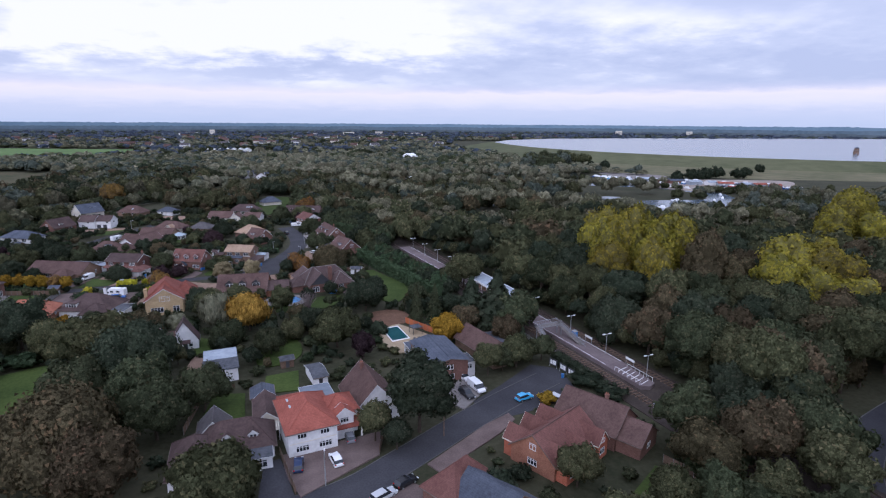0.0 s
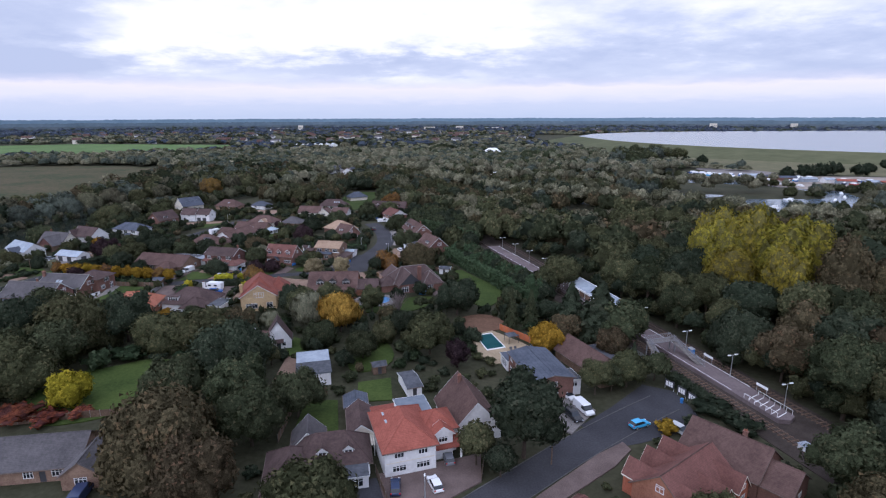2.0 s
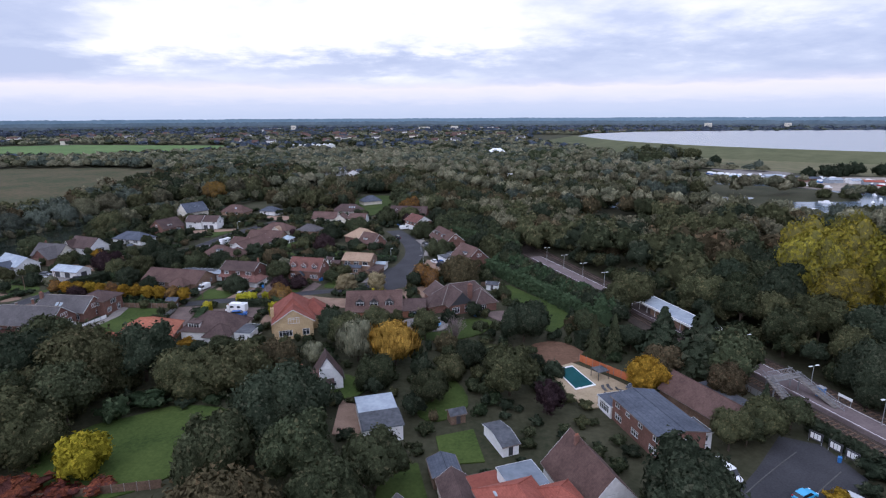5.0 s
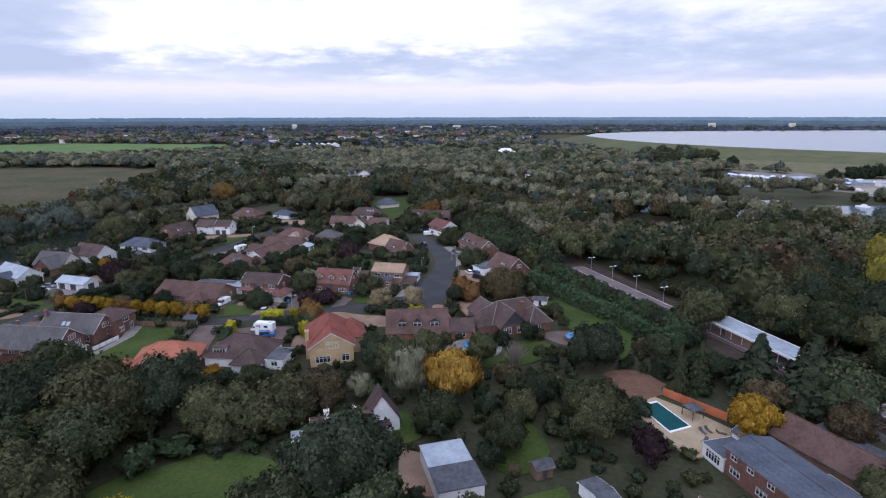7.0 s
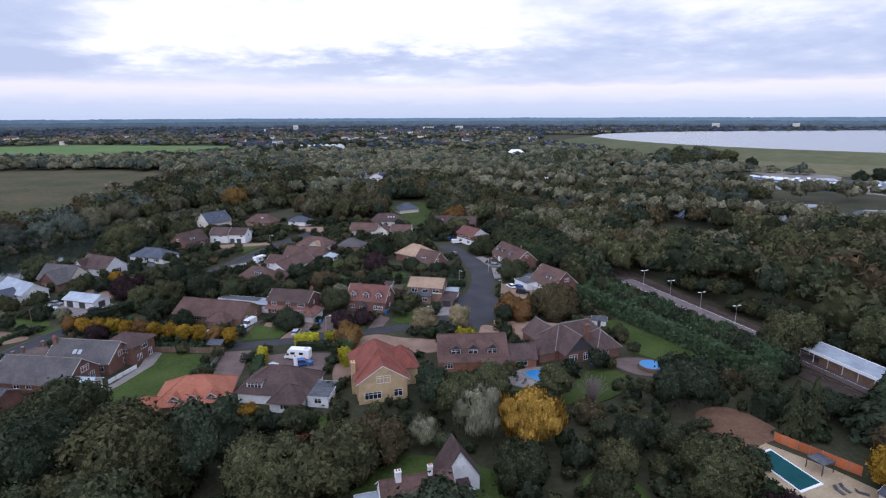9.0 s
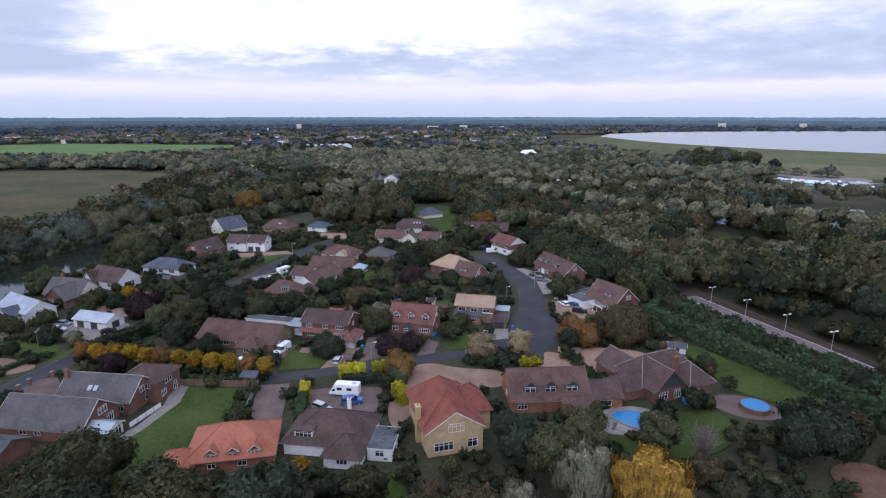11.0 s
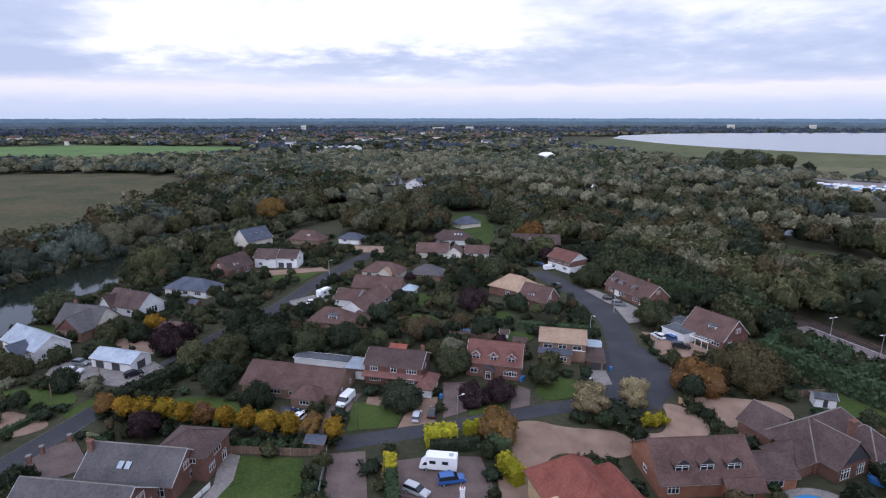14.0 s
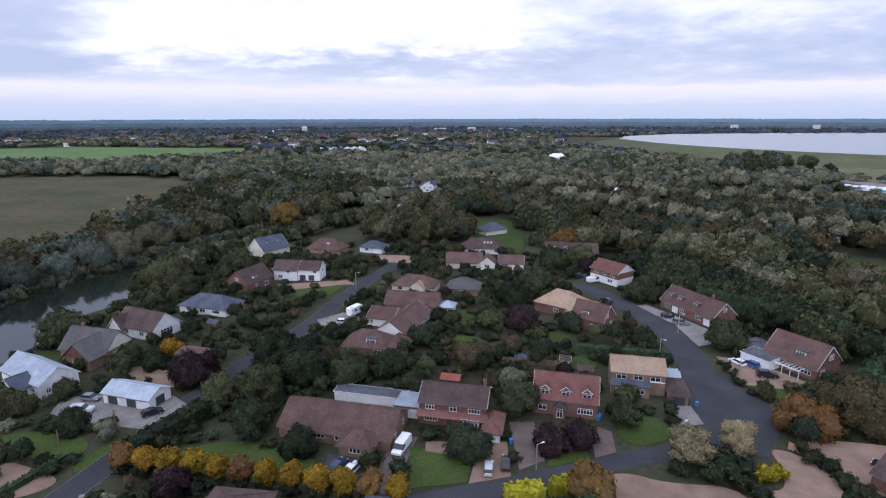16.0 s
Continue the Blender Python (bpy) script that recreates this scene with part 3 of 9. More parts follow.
    if shape == "flat":
        box(rb, x0 - 0.15, y0 - 0.15, eave - 0.05, x1 + 0.15, y1 + 0.15, eave + 0.14)
        tops, caps_at = [], []
    else:
        t = 0.12
        if shape == "x":
            drop = (ridge - eave) * o / (d / 2)
            a, b = x0 - 0.3, x1 + 0.3
            tops = [[(a, y0 - o, eave - drop + t), (b, y0 - o, eave - drop + t), (b, cy, ridge + t), (a, cy, ridge + t)],
                    [(b, y1 + o, eave - drop + t), (a, y1 + o, eave - drop + t), (a, cy, ridge + t), (b, cy, ridge + t)]]
            caps_at = [((a, cy, ridge + t), (b, cy, ridge + t))]
        elif shape == "y":
            drop = (ridge - eave) * o / (w / 2)
            a, b = y0 - 0.3, y1 + 0.3
            tops = [[(x1 + o, a, eave - drop + t), (x1 + o, b, eave - drop + t), (cx, b, ridge + t), (cx, a, ridge + t)],
                    [(x0 - o, b, eave - drop + t), (x0 - o, a, eave - drop + t), (cx, a, ridge + t), (cx, b, ridge + t)]]
            caps_at = [((cx, a, ridge + t), (cx, b, ridge + t))]
        else:
            half = min(w, d) / 2
            run = half if hip is None else hip
            drop = (ridge - eave) * o / half
            e = eave - drop + t
            if w >= d:
                p, q = (min(x0 + run, cx), cy, ridge + t), (max(x1 - run, cx), cy, ridge + t)
            else:
                p, q = (cx, min(y0 + run, cy), ridge + t), (cx, max(y1 - run, cy), ridge + t)
            A, B, C, D = (x0 - o, y0 - o, e), (x1 + o, y0 - o, e), (x1 + o, y1 + o, e), (x0 - o, y1 + o, e)
            point = math.hypot(p[0] - q[0], p[1] - q[1]) < 0.05
            if point:
                tops = [[A, B, p], [B, C, p], [C, D, p], [D, A, p]]
                caps_at = [(A, p), (B, p), (C, p), (D, p)]
            elif w >= d:
                tops = [[A, B, q, p], [B, C, q], [C, D, p, q], [D, A, p]]
                caps_at = [(p, q), (A, p), (D, p), (B, q), (C, q)]
            else:
                tops = [[A, B, p], [B, C, q, p], [C, D, q], [D, A, p, q]]
                caps_at = [(p, q), (A, p), (B, p), (C, q), (D, q)]
        roof_shell(rb, tops)
    part("roof", rb, roof, house)
    if caps:
        for a, b in caps_at:
            cb = bmesh.new()
            bar(cb, a, b, 0.11, 6)
            part("ridge_tiles", cb, cap_material or roof, house)
    # gutters and barge boards
    strips, boards = [], []
    if shape == "x":
        strips = [(x0 - 0.25, min(y, y + 0.12 * s), x1 + 0.25, max(y, y + 0.12 * s)) for y, s in ((y0 - o, -1), (y1 + o, 1))]
        boards = [[(x + dx, yy, zz + dz) for dx in (0, 0.04) for (yy, zz), dz in (((cy + s * (d / 2 + o), eave - drop), -0.07), ((cy, ridge), -0.07), ((cy, ridge), 0.13), ((cy + s * (d / 2 + o), eave - drop), 0.13))]
                  for x in (x0 - 0.34, x1 + 0.30) for s in (-1, 1)]
    elif shape == "y":
        strips = [(min(x, x + 0.12 * s), y0 - 0.25, max(x, x + 0.12 * s), y1 + 0.25) for x, s in ((x0 - o, -1), (x1 + o, 1))]
        boards = [[(xx, y + dy, zz + dz) for dy in (0, 0.04) for (xx, zz), dz in (((cx + s * (w / 2 + o), eave - drop), -0.07), ((cx, ridge), -0.07), ((cx, ridge), 0.13), ((cx + s * (w / 2 + o), eave - drop), 0.13))]
                  for y in (y0 - 0.34, y1 + 0.30) for s in (-1, 1)]
    elif shape == "flat":
        drop = -0.03
        strips = [(x0 - 0.2, y0 - 0.2, x1 + 0.2, y0 - 0.15), (x0 - 0.2, y1 + 0.15, x1 + 0.2, y1 + 0.2), (x0 - 0.2, y0 - 0.15, x0 - 0.15, y1 + 0.15), (x1 + 0.15, y0 - 0.15, x1 + 0.2, y1 + 0.15)]
    else:
        strips = [(x0 - o - 0.1, y0 - o - 0.1, x1 + o + 0.1, y0 - o), (x0 - o - 0.1, y1 + o, x1 + o + 0.1, y1 + o + 0.1), (x0 - o - 0.1, y0 - o, x0 - o, y1 + o), (x1 + o, y0 - o, x1 + o + 0.1, y1 + o)]
    for a, b, c, e in strips:
        gt = bmesh.new()
        box(gt, a, b, eave - drop - 0.07, c, e, eave - drop + 0.06 + (0.08 if shape == "flat" else 0))
        part("gutter" if shape != "flat" else "fascia", gt, M_BROWN_TRIM if trim is M_TRIM and shape != "flat" else trim, house)
    for pts in boards:
        gt = bmesh.new()
        v = [gt.verts.new(p) for p in pts]
        for f in ((0, 1, 2, 3), (7, 6, 5, 4), (0, 4, 5, 1), (2, 6, 7, 3), (1, 5, 6, 2), (0, 3, 7, 4)):
            gt.faces.new([v[i] for i in f])
        bmesh.ops.recalc_face_normals(gt, faces=gt.faces)
        part("barge_board", gt, trim, house)


def chimney(house, x, y, z0, z1, w=0.7, d=0.55, material=None, pots=2):
    bm = bmesh.new()
    box(bm, x - w / 2, y - d / 2, z0, x + w / 2, y + d / 2, z1)
    box(bm, x - w / 2 - 0.06, y - d / 2 - 0.06, z1 - 0.2, x + w / 2 + 0.06, y + d / 2 + 0.06, z1 + 0.003)
    stack = part("chimney", bm, material or M_WALL_BRICK, house)
    for i in range(pots):
        bm = bmesh.new()
        px = x + (i - (pots - 1) / 2) * w * 0.45
        bar(bm, (px, y, z1), (px, y, z1 + 0.35), 0.11, 7, 0.09)
        part("chimney_pot", bm, M_ROOF_ORANGE, stack)


def dormer(house, x, y, z, turn, w, h, depth, roof, cheek, kind="gable", cols=2):
    """A dormer whose window face stands at (x, y), sill z; it runs back into the roof."""
    at = pose(x, y, z, 0, 0, turn)
    bm = bmesh.new()
    panel(bm, (-w / 2, 0), (w / 2, 0), 0, h, [(w / 2, h / 2, w - 0.3, h - 0.25)])
    panel(bm, (w / 2, 0), (w / 2, depth), 0, h, [])
    panel(bm, (-w / 2, depth), (-w / 2, 0), 0, h, [])
    if kind == "gable":
        v = [bm.verts.new(p) for p in ((-w / 2, 0, h), (w / 2, 0, h), (0, 0, h + w * 0.42))]
        bm.faces.new(v)
    bmesh.ops.remove_doubles(bm, verts=bm.verts, dist=0.001)
    ob = part("dormer", bm, cheek, house, at=at)
    rb = bmesh.new()
    if kind == "gable":
        k, o = h + w * 0.42 + 0.1, 0.22
        e = h + 0.1 - o * 0.84
        roof_shell(rb, [[(w / 2 + o, -0.25, e), (w / 2 + o, depth + 0.3, e), (0, depth + 0.9, k), (0, -0.25, k)], [(-w / 2 - o, depth + 0.3, e), (-w / 2 - o, -0.25, e), (0, -0.25, k), (0, depth + 0.9, k)]], 0.12)
        gb = bmesh.new()
        for s in (-1, 1):
            v = [gb.verts.new((xx, yy, zz + dz)) for yy in (-0.29, -0.255) for (xx, zz), dz in (((s * (w / 2 + o), e), -0.13), ((0, k), -0.13), ((0, k), 0.03), ((s * (w / 2 + o), e), 0.03))]
            for f in ((0, 1, 2, 3), (7, 6, 5, 4), (0, 4, 5, 1), (2, 6, 7, 3), (1, 5, 6, 2), (0, 3, 7, 4)):
                gb.faces.new([v[i] for i in f])
        part("barge_board", gb, M_BROWN_TRIM if cheek is M_DARK_TRIM else M_TRIM, ob)
    else:
        box(rb, -w / 2 - 0.18, -0.25, h, w / 2 + 0.18, depth + 0.5, h + 0.16)
    part("dormer_roof", rb, roof, ob)
    window(ob, 0, 0.02, h / 2, 0, w - 0.3, h - 0.25, cols)
    return ob


def skylight(house, x, y, z, rx, rot, w=0.8, h=1.1):
    bm = bmesh.new()
    box(bm, -w / 2, -h / 2, 0, w / 2, h / 2, 0.07)
    sk = part("skylight", bm, M_STEEL, house, at=pose(x, y, z, rx, 0, rot))
    bm = bmesh.new()
    box(bm, -w / 2 + 0.08, -h / 2 + 0.08, 0.05, w / 2 - 0.08, h / 2 - 0.08, 0.085)
    part("pane", bm, M_GLASS_ROOF, sk)


HOMES = []


def home(label, x, y, rot, w, d, name="house", category="house", group="houses"):
    HOMES.append((x, y, rot, w, d))
    return thing(name, label, category, x, y, rot, group)


# ---- plants ----
SHINE = {}


def soften(me, normals):
    """Leaves share the roundness of the bough that they grow on."""
    normals = np.asarray(normals, float)
    normals /= np.linalg.norm(normals, axis=1)[:, None] + 1e-9
    me.polygons.foreach_set("use_smooth", [True] * len(me.polygons))
    me.normals_split_custom_set_from_vertices(normals.tolist())


def ball_of(level, floor=-0.72):
    """Directions and triangles of an even ball, open below."""
    bm = bmesh.new()
    bmesh.ops.create_icosphere(bm, subdivisions=level, radius=1.0)
    bmesh.ops.delete(bm, geom=[v for v in bm.verts if v.co.z < floor], context="VERTS")
    bm.verts.index_update()
    where = np.array([tuple(v.co) for v in bm.verts])
    faces = [tuple(v.index for v in f.verts) for f in bm.faces]
    bm.free()
    return where / np.linalg.norm(where, axis=1)[:, None], faces


def bough_skin(way, blobs):
    """Where rays from the crown's middle leave its boughs, and the outward direction there."""
    along_way = way @ blobs[:, :3].T
    inner = along_way ** 2 - (blobs[:, :3] ** 2).sum(1) + blobs[:, 3] ** 2
    reach = np.where(inner > 0, along_way + np.sqrt(np.maximum(inner, 0)), -1.0)
    best = reach.argmax(1)
    pos = way * reach.max(1)[:, None]
    nor = (pos - blobs[best, :3]) / blobs[best, 3][:, None]
    return pos, nor * 0.7 + way * 0.45


def crown_mesh(name, seed, count, size, kind="round", level=4):
    """A crown of unit radius: overlapping boughs, roughened all over with leaf clumps."""
    rng = np.random.default_rng(seed)
    if kind == "cone":
        levels = 9
        pos, nor = [], []
        for _ in range(count):
            u = rng.random() ** 0.7
            lvl = math.floor((1 - u) * levels) / levels
            a = rng.random() * 2 * math.pi
            tier = (1 - (lvl + 0.0)) * (0.78 + 0.22 * math.cos(a * 5 + lvl * 30))
            frac = (1 - u) * levels % 1.0
            r = tier * (1 - 0.45 * frac) * (0.75 + 0.3 * rng.random())
            pos.append((r * math.cos(a), r * math.sin(a), -1 + 2 * (lvl + frac / levels)))
            nor.append((math.cos(a), math.sin(a), 0.6))
        pos, nor = np.array(pos), np.array(nor)
        way, faces = ball_of(3, -0.9)
        k = 0.5 * (1 - way[:, 2])
        skin = np.stack([way[:, 0] * k * 0.62, way[:, 1] * k * 0.62, way[:, 2] * 0.92], 1)
        skin_nor = way * (1, 1, 0.4) + (0, 0, 0.4)
    else:
        n_blob = {"mid": 13, "round": 24, "tall": 18, "shrub": 9, "weeping": 14, "far": 7}[kind]
        stretch = {"mid": (1, 1, 0.82), "round": (1, 1, 0.82), "tall": (0.78, 0.78, 1.2), "shrub": (1, 1, 0.8), "weeping": (0.9, 0.9, 0.9), "far": (1, 1, 0.9)}[kind]
        blobs = [(0, 0, -0.08, 0.56)]
        for i in range(n_blob):
            h = 1 - 1.5 * (i + 0.5) / n_blob
            a = i * 2.39996 + rng.random() * 0.9
            s = math.sqrt(max(0, 1 - h * h))
            k = 0.60 + 0.30 * rng.random()
            r = (0.19 if kind in ("round", "tall") else 0.22) + 0.19 * rng.random()
            blobs.append((s * math.cos(a) * k * stretch[0], s * math.sin(a) * k * stretch[1], h * k * stretch[2], r))
        blobs = np.array(blobs)
        way, faces = ball_of(level)
        skin, skin_nor = bough_skin(way, blobs)
        skin = skin * (0.90 + 0.11 * rng.random(len(skin)))[:, None]
        d = rng.normal(size=(count, 3))
        d[:, 2] = d[:, 2] * 0.95 + 0.2
        d /= np.linalg.norm(d, axis=1)[:, None]
        d[:, 2] = np.maximum(d[:, 2], -0.75)
        pos, nor = bough_skin(d, blobs)
        nor /= np.linalg.norm(nor, axis=1)[:, None]
        lift = np.where(rng.random(count) < 0.2, 0.15 * rng.random(count), 0.06 * rng.random(count) - 0.02)
        pos = pos + nor * lift[:, None]
    n = len(pos)
    soft = nor / np.linalg.norm(nor, axis=1)[:, None]
    nor = soft + rng.normal(size=(n, 3)) * 0.5
    nor /= np.linalg.norm(nor, axis=1)[:, None]
    side = np.cross(nor, rng.normal(size=(n, 3)))
    side /= np.linalg.norm(side, axis=1)[:, None]
    up = np.cross(nor, side)
    if kind == "weeping":
        hang = pos[:, 2] < 0.75
        side[hang] = np.cross((0, 0, 1.0), pos[hang] + rng.normal(size=(hang.sum(), 3)) * 0.3)
        side[hang] /= np.linalg.norm(side[hang], axis=1)[:, None] + 1e-9
        up[hang] = (0, 0, 1) + pos[hang] * 0.15
    s = size * (0.6 + 0.8 * rng.random(n))[:, None]
    if kind == "weeping":
        tall = np.where((pos[:, 2] < 0.75)[:, None], 2.6, 1.0)
        leaf = np.stack([pos - side * s * 0.55, pos - up * s * tall * 0.8 + nor * s * 0.15, pos + side * s * 0.55, pos + up * s * tall * 0.8 + nor * s * 0.15], 1)
    else:
        leaf = np.stack([pos - side * s - up * s * 0.5, pos + side * s - up * s * 0.5, pos + up * s], 1)
    k, base = leaf.shape[1], len(skin)
    verts = skin.tolist() + leaf.reshape(-1, 3).tolist()
    shine = np.concatenate([skin_nor, np.repeat(soft * 0.8 + nor * 0.2, k, axis=0)])
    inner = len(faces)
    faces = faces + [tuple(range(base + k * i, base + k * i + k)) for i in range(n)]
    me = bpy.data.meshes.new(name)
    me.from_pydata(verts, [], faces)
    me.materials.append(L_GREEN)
    # The skin below the clumps takes the darkened, painted-shade tone.
    me.materials.append(INNER_SHADE["green_leaves"])
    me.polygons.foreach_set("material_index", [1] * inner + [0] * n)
    soften(me, shine)
    SHINE[me.name] = shine
    return me


CROWNS = {}
for kind, variants, count, size, level in (("round", 5, 2500, 0.054, 4), ("tall", 4, 2600, 0.050, 4), ("big", 3, 5600, 0.038, 4), ("shrub", 4, 260, 0.14, 3), ("cone", 3, 2200, 0.080, 3), ("weeping", 2, 1700, 0.06, 4)):
    CROWNS[kind] = [crown_mesh("crown", 11 * i + len(kind), count, size, "round" if kind == "big" else kind, level) for i in range(variants)]
CROWNS["slim"] = [crown_mesh("crown", 600 + i, 900, 0.085, "tall", 3) for i in range(3)]
CROWNS["small"] = [crown_mesh("crown", 300 + i, 1100, 0.080, "round", 3) for i in range(4)]
CROWNS["bush"] = [crown_mesh("crown", 500 + i, 130, 0.17, "shrub", 2) for i in range(3)]
CROWNS["mid"] = [crown_mesh("crown", 400 + i, 380, 0.108, "mid", 3) for i in range(6)]


def trunk_mesh(seed, limbs=5):
    rng = random.Random(seed)
    bm = bmesh.new()
    last, r = Vector((0, 0, -0.02)), 0.055
    for i in range(4):
        nxt = Vector((rng.uniform(-0.03, 0.03), rng.uniform(-0.03, 0.03), (i + 1) * 0.2))
        bar(bm, last, nxt, r, 7, r * 0.8)
        last, r = nxt, r * 0.8
    for i in range(limbs):
        a, z = i * 2.4 + rng.random(), rng.uniform(0.3, 0.7)
        bar(bm, (0, 0, z), (0.22 * math.cos(a), 0.22 * math.sin(a), z + 0.2), 0.025, 5, 0.01)
    return mesh_of("trunk", bm, M_BARK)


TRUNKS = [trunk_mesh(i) for i in range(4)]
LOOKS = {}
TREES = []
DICE = random.Random(7)


def tree(x, y, r, h, leaf, kind="round", label="", group="trees", name="tree", category="tree"):
    """A tree: trunk with limbs, and a crown of leaf clumps of radius r up to height h."""
    TREES.append((x, y, r))
    ob = thing(name, label, category, x, y, DICE.uniform(0, 360), group)
    if kind == "round":
        pool = CROWNS["small" if r < 3.6 else "big" if r > 7.2 else "round"]
    else:
        pool = CROWNS[kind]
    me = DICE.choice(pool)
    key = (me.name, leaf.name)
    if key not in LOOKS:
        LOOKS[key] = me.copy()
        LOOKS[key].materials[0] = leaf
        LOOKS[key].materials[1] = INNER_SHADE[leaf.name]
    rise = {"tall": 1.35, "slim": 1.35, "cone": 1.0, "weeping": 0.95, "shrub": 0.85}.get(kind, 0.9)
    rz = r
    if kind == "cone":
        rz = h * 0.47
    if kind == "weeping":
        rz = h * 0.52
    if kind in ("tall", "slim"):
        rz = max(r * 0.8, min(r * 1.3, h * 0.36))
    zc = max(h - rz * rise, rz * 0.5)
    part("crown", LOOKS[key], None, ob, at=Matrix.LocRotScale((0, 0, zc), None, (r * DICE.uniform(0.86, 1.10), r * DICE.uniform(0.86, 1.10), rz * DICE.uniform(0.94, 1.05))))
    part("trunk", DICE.choice(TRUNKS), None, ob, at=Matrix.LocRotScale((0, 0, 0), None, (r * 1.1, r * 1.1, (zc + rz * 0.4))))
    return ob


def shrub(x, y, r, leaf, label="", h=None, group="garden shrubs"):
    h = h or r * 1.3
    TREES.append((x, y, r))
    me = DICE.choice(CROWNS["shrub"])
    key = (me.name, leaf.name)
    if key not in LOOKS:
        LOOKS[key] = me.copy()
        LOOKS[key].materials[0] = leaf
        LOOKS[key].materials[1] = INNER_SHADE[leaf.name]
    ob = new("shrub", LOOKS[key])
    ob.matrix_basis = Matrix.LocRotScale((x, y, h * 0.45), Euler((0, 0, DICE.uniform(0, 6.28))), (r, r, h * 0.6))
    return tagged(ob, label, "shrub", group)


def hedge(line, width, height, leaf, label, name="hedge", size=0.35, density=5.0):
    """A clipped or shaggy hedge along a line: leaf clumps over a dark core."""
    rng = np.random.default_rng(len(TREES) + int(abs(line[0][0]) * 7))
    bm = bmesh.new()
    left, right = sides_of(line, width * 0.8)
    slab_strip(bm, left, right, -0.05, height * 0.92)
    verts = [tuple(v.co) for v in bm.verts]
    bm.verts.index_update()
    faces = [tuple(v.index for v in f.verts) for f in bm.faces]
    bm.free()
    for (ax, ay), (bx, by) in zip(line, line[1:]):
        length = math.hypot(bx - ax, by - ay)
        d = np.array([(bx - ax) / length, (by - ay) / length, 0])
        s = np.array([-d[1], d[0], 0])
        n = int(length * (2 * height + width) * density)
        u, v = rng.random(n) * length, rng.random(n) * (2 * height + width)
        for i in range(n):
            if v[i] < height:
                off, z, nn = -width / 2, v[i], -s
            elif v[i] < height + width:
                off, z, nn = v[i] - height - width / 2, height, np.array([0, 0, 1.0])
            else:
                off, z, nn = width / 2, v[i] - height - width, s
            p = np.array([ax, ay, 0]) + d * u[i] + s * off + np.array([0, 0, z]) + rng.normal(size=3) * size * 0.25
            nn = nn + rng.normal(size=3) * 0.5
            nn /= np.linalg.norm(nn)
            a = np.cross(nn, rng.normal(size=3))
            a /= np.linalg.norm(a)
            b = np.cross(nn, a)
            k = size * (0.5 + 0.7 * rng.random())
            base = len(verts)
            verts += [tuple(p - a * k), tuple(p - b * k), tuple(p + a * k), tuple(p + b * k)]
            faces.append((base, base + 1, base + 2, base + 3))
    me = bpy.data.meshes.new(name)
    me.from_pydata(verts, [], faces)
    me.materials.append(leaf)
    for (ax, ay), (bx, by) in zip(line, line[1:]):
        k = max(1, int(math.hypot(bx - ax, by - ay) / 2))
        TREES.extend((ax + (bx - ax) * i / k, ay + (by - ay) * i / k, width / 2) for i in range(k + 1))
    return tagged(new(name, me), label, "hedge", "hedges")


def grove(name, label, leaf, spots, seed=0, pool="mid"):
    """Many trees that nobody would count, as one object: crowns down to the ground's shade."""
    rng = random.Random(seed)
    verts, faces, inner, shine, base = [], [], [], [], 0
    for x, y, r, h in spots:
        me = rng.choice(CROWNS[pool])
        co = np.empty(len(me.vertices) * 3)
        me.vertices.foreach_get("co", co)
        co = co.reshape(-1, 3)
        a = rng.uniform(0, 6.28)
        rot = np.array([[math.cos(a), -math.sin(a), 0], [math.sin(a), math.cos(a), 0], [0, 0, 1]])
        verts.append(co @ rot.T * ((r, r, h * 0.6) if pool == "bush" else (r * rng.uniform(0.85, 1.15), r * rng.uniform(0.85, 1.15), r * rng.uniform(0.9, 1.2))) + (x, y, h * 0.45 if pool == "bush" else h - r * 0.95))
        faces += [tuple(base + i for i in p.vertices) for p in me.polygons]
        inner += [p.material_index for p in me.polygons]
        shine.append(SHINE[me.name] @ rot.T)
        base += len(co)
    me = bpy.data.meshes.new(name)
    me.from_pydata(np.concatenate(verts).tolist(), [], faces)
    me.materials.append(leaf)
    me.materials.append(INNER_SHADE[leaf.name])
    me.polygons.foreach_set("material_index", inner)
    soften(me, np.concatenate(shine))
    return tagged(new(name, me), label, "woodland", kind="stuff")


# ---- ground, water, roads ----
def ground_sheet():
    bm = bmesh.new()
    xs = [-4200, -2500, -1500, -900, -600, -400, -200, 0, 200, 400, 700, 1200, 2200, 4200]
    ys = [-600, -200, 0, 200, 400, 600, 900, 1400, 2200, 3200, 4600]
    grid = [[bm.verts.new((x, y, 0)) for x in xs] for y in ys]
    for a, b in zip(grid, grid[1:]):
        for i in range(len(xs) - 1):
            bm.faces.new((a[i], a[i + 1], b[i + 1], b[i]))
    tagged(new("ground", mesh_of("ground", bm, M_GROUND)), "dark rough grass and leaf litter between the trees", "ground", kind="structure")


ground_sheet()
RIVER = [(-240, 200), (-204, 236), (-200, 253), (-204, 279), (-197, 289), (-201, 315), (-194, 339), (-165, 400), (-120, 470), (-112, 560), (-119, 560), (-133, 478), (-184, 404), (-212, 352), (-224, 324), (-235, 293), (-238, 258), (-275, 222)]
patch("water", "dark still river with reflections of the bank", M_RIVER, rounded(RIVER, 1), category="river", z=0.05)
SCRUB_FIELD = [(-256, 420), (-264, 480), (-280, 539), (-298, 631), (-405, 700), (-560, 690), (-640, 600), (-560, 400), (-430, 300), (-330, 262), (-282, 290), (-262, 345)]
patch("field", "rough brownish scrub meadow", M_SCRUB, SCRUB_FIELD, soft=True, category="field")
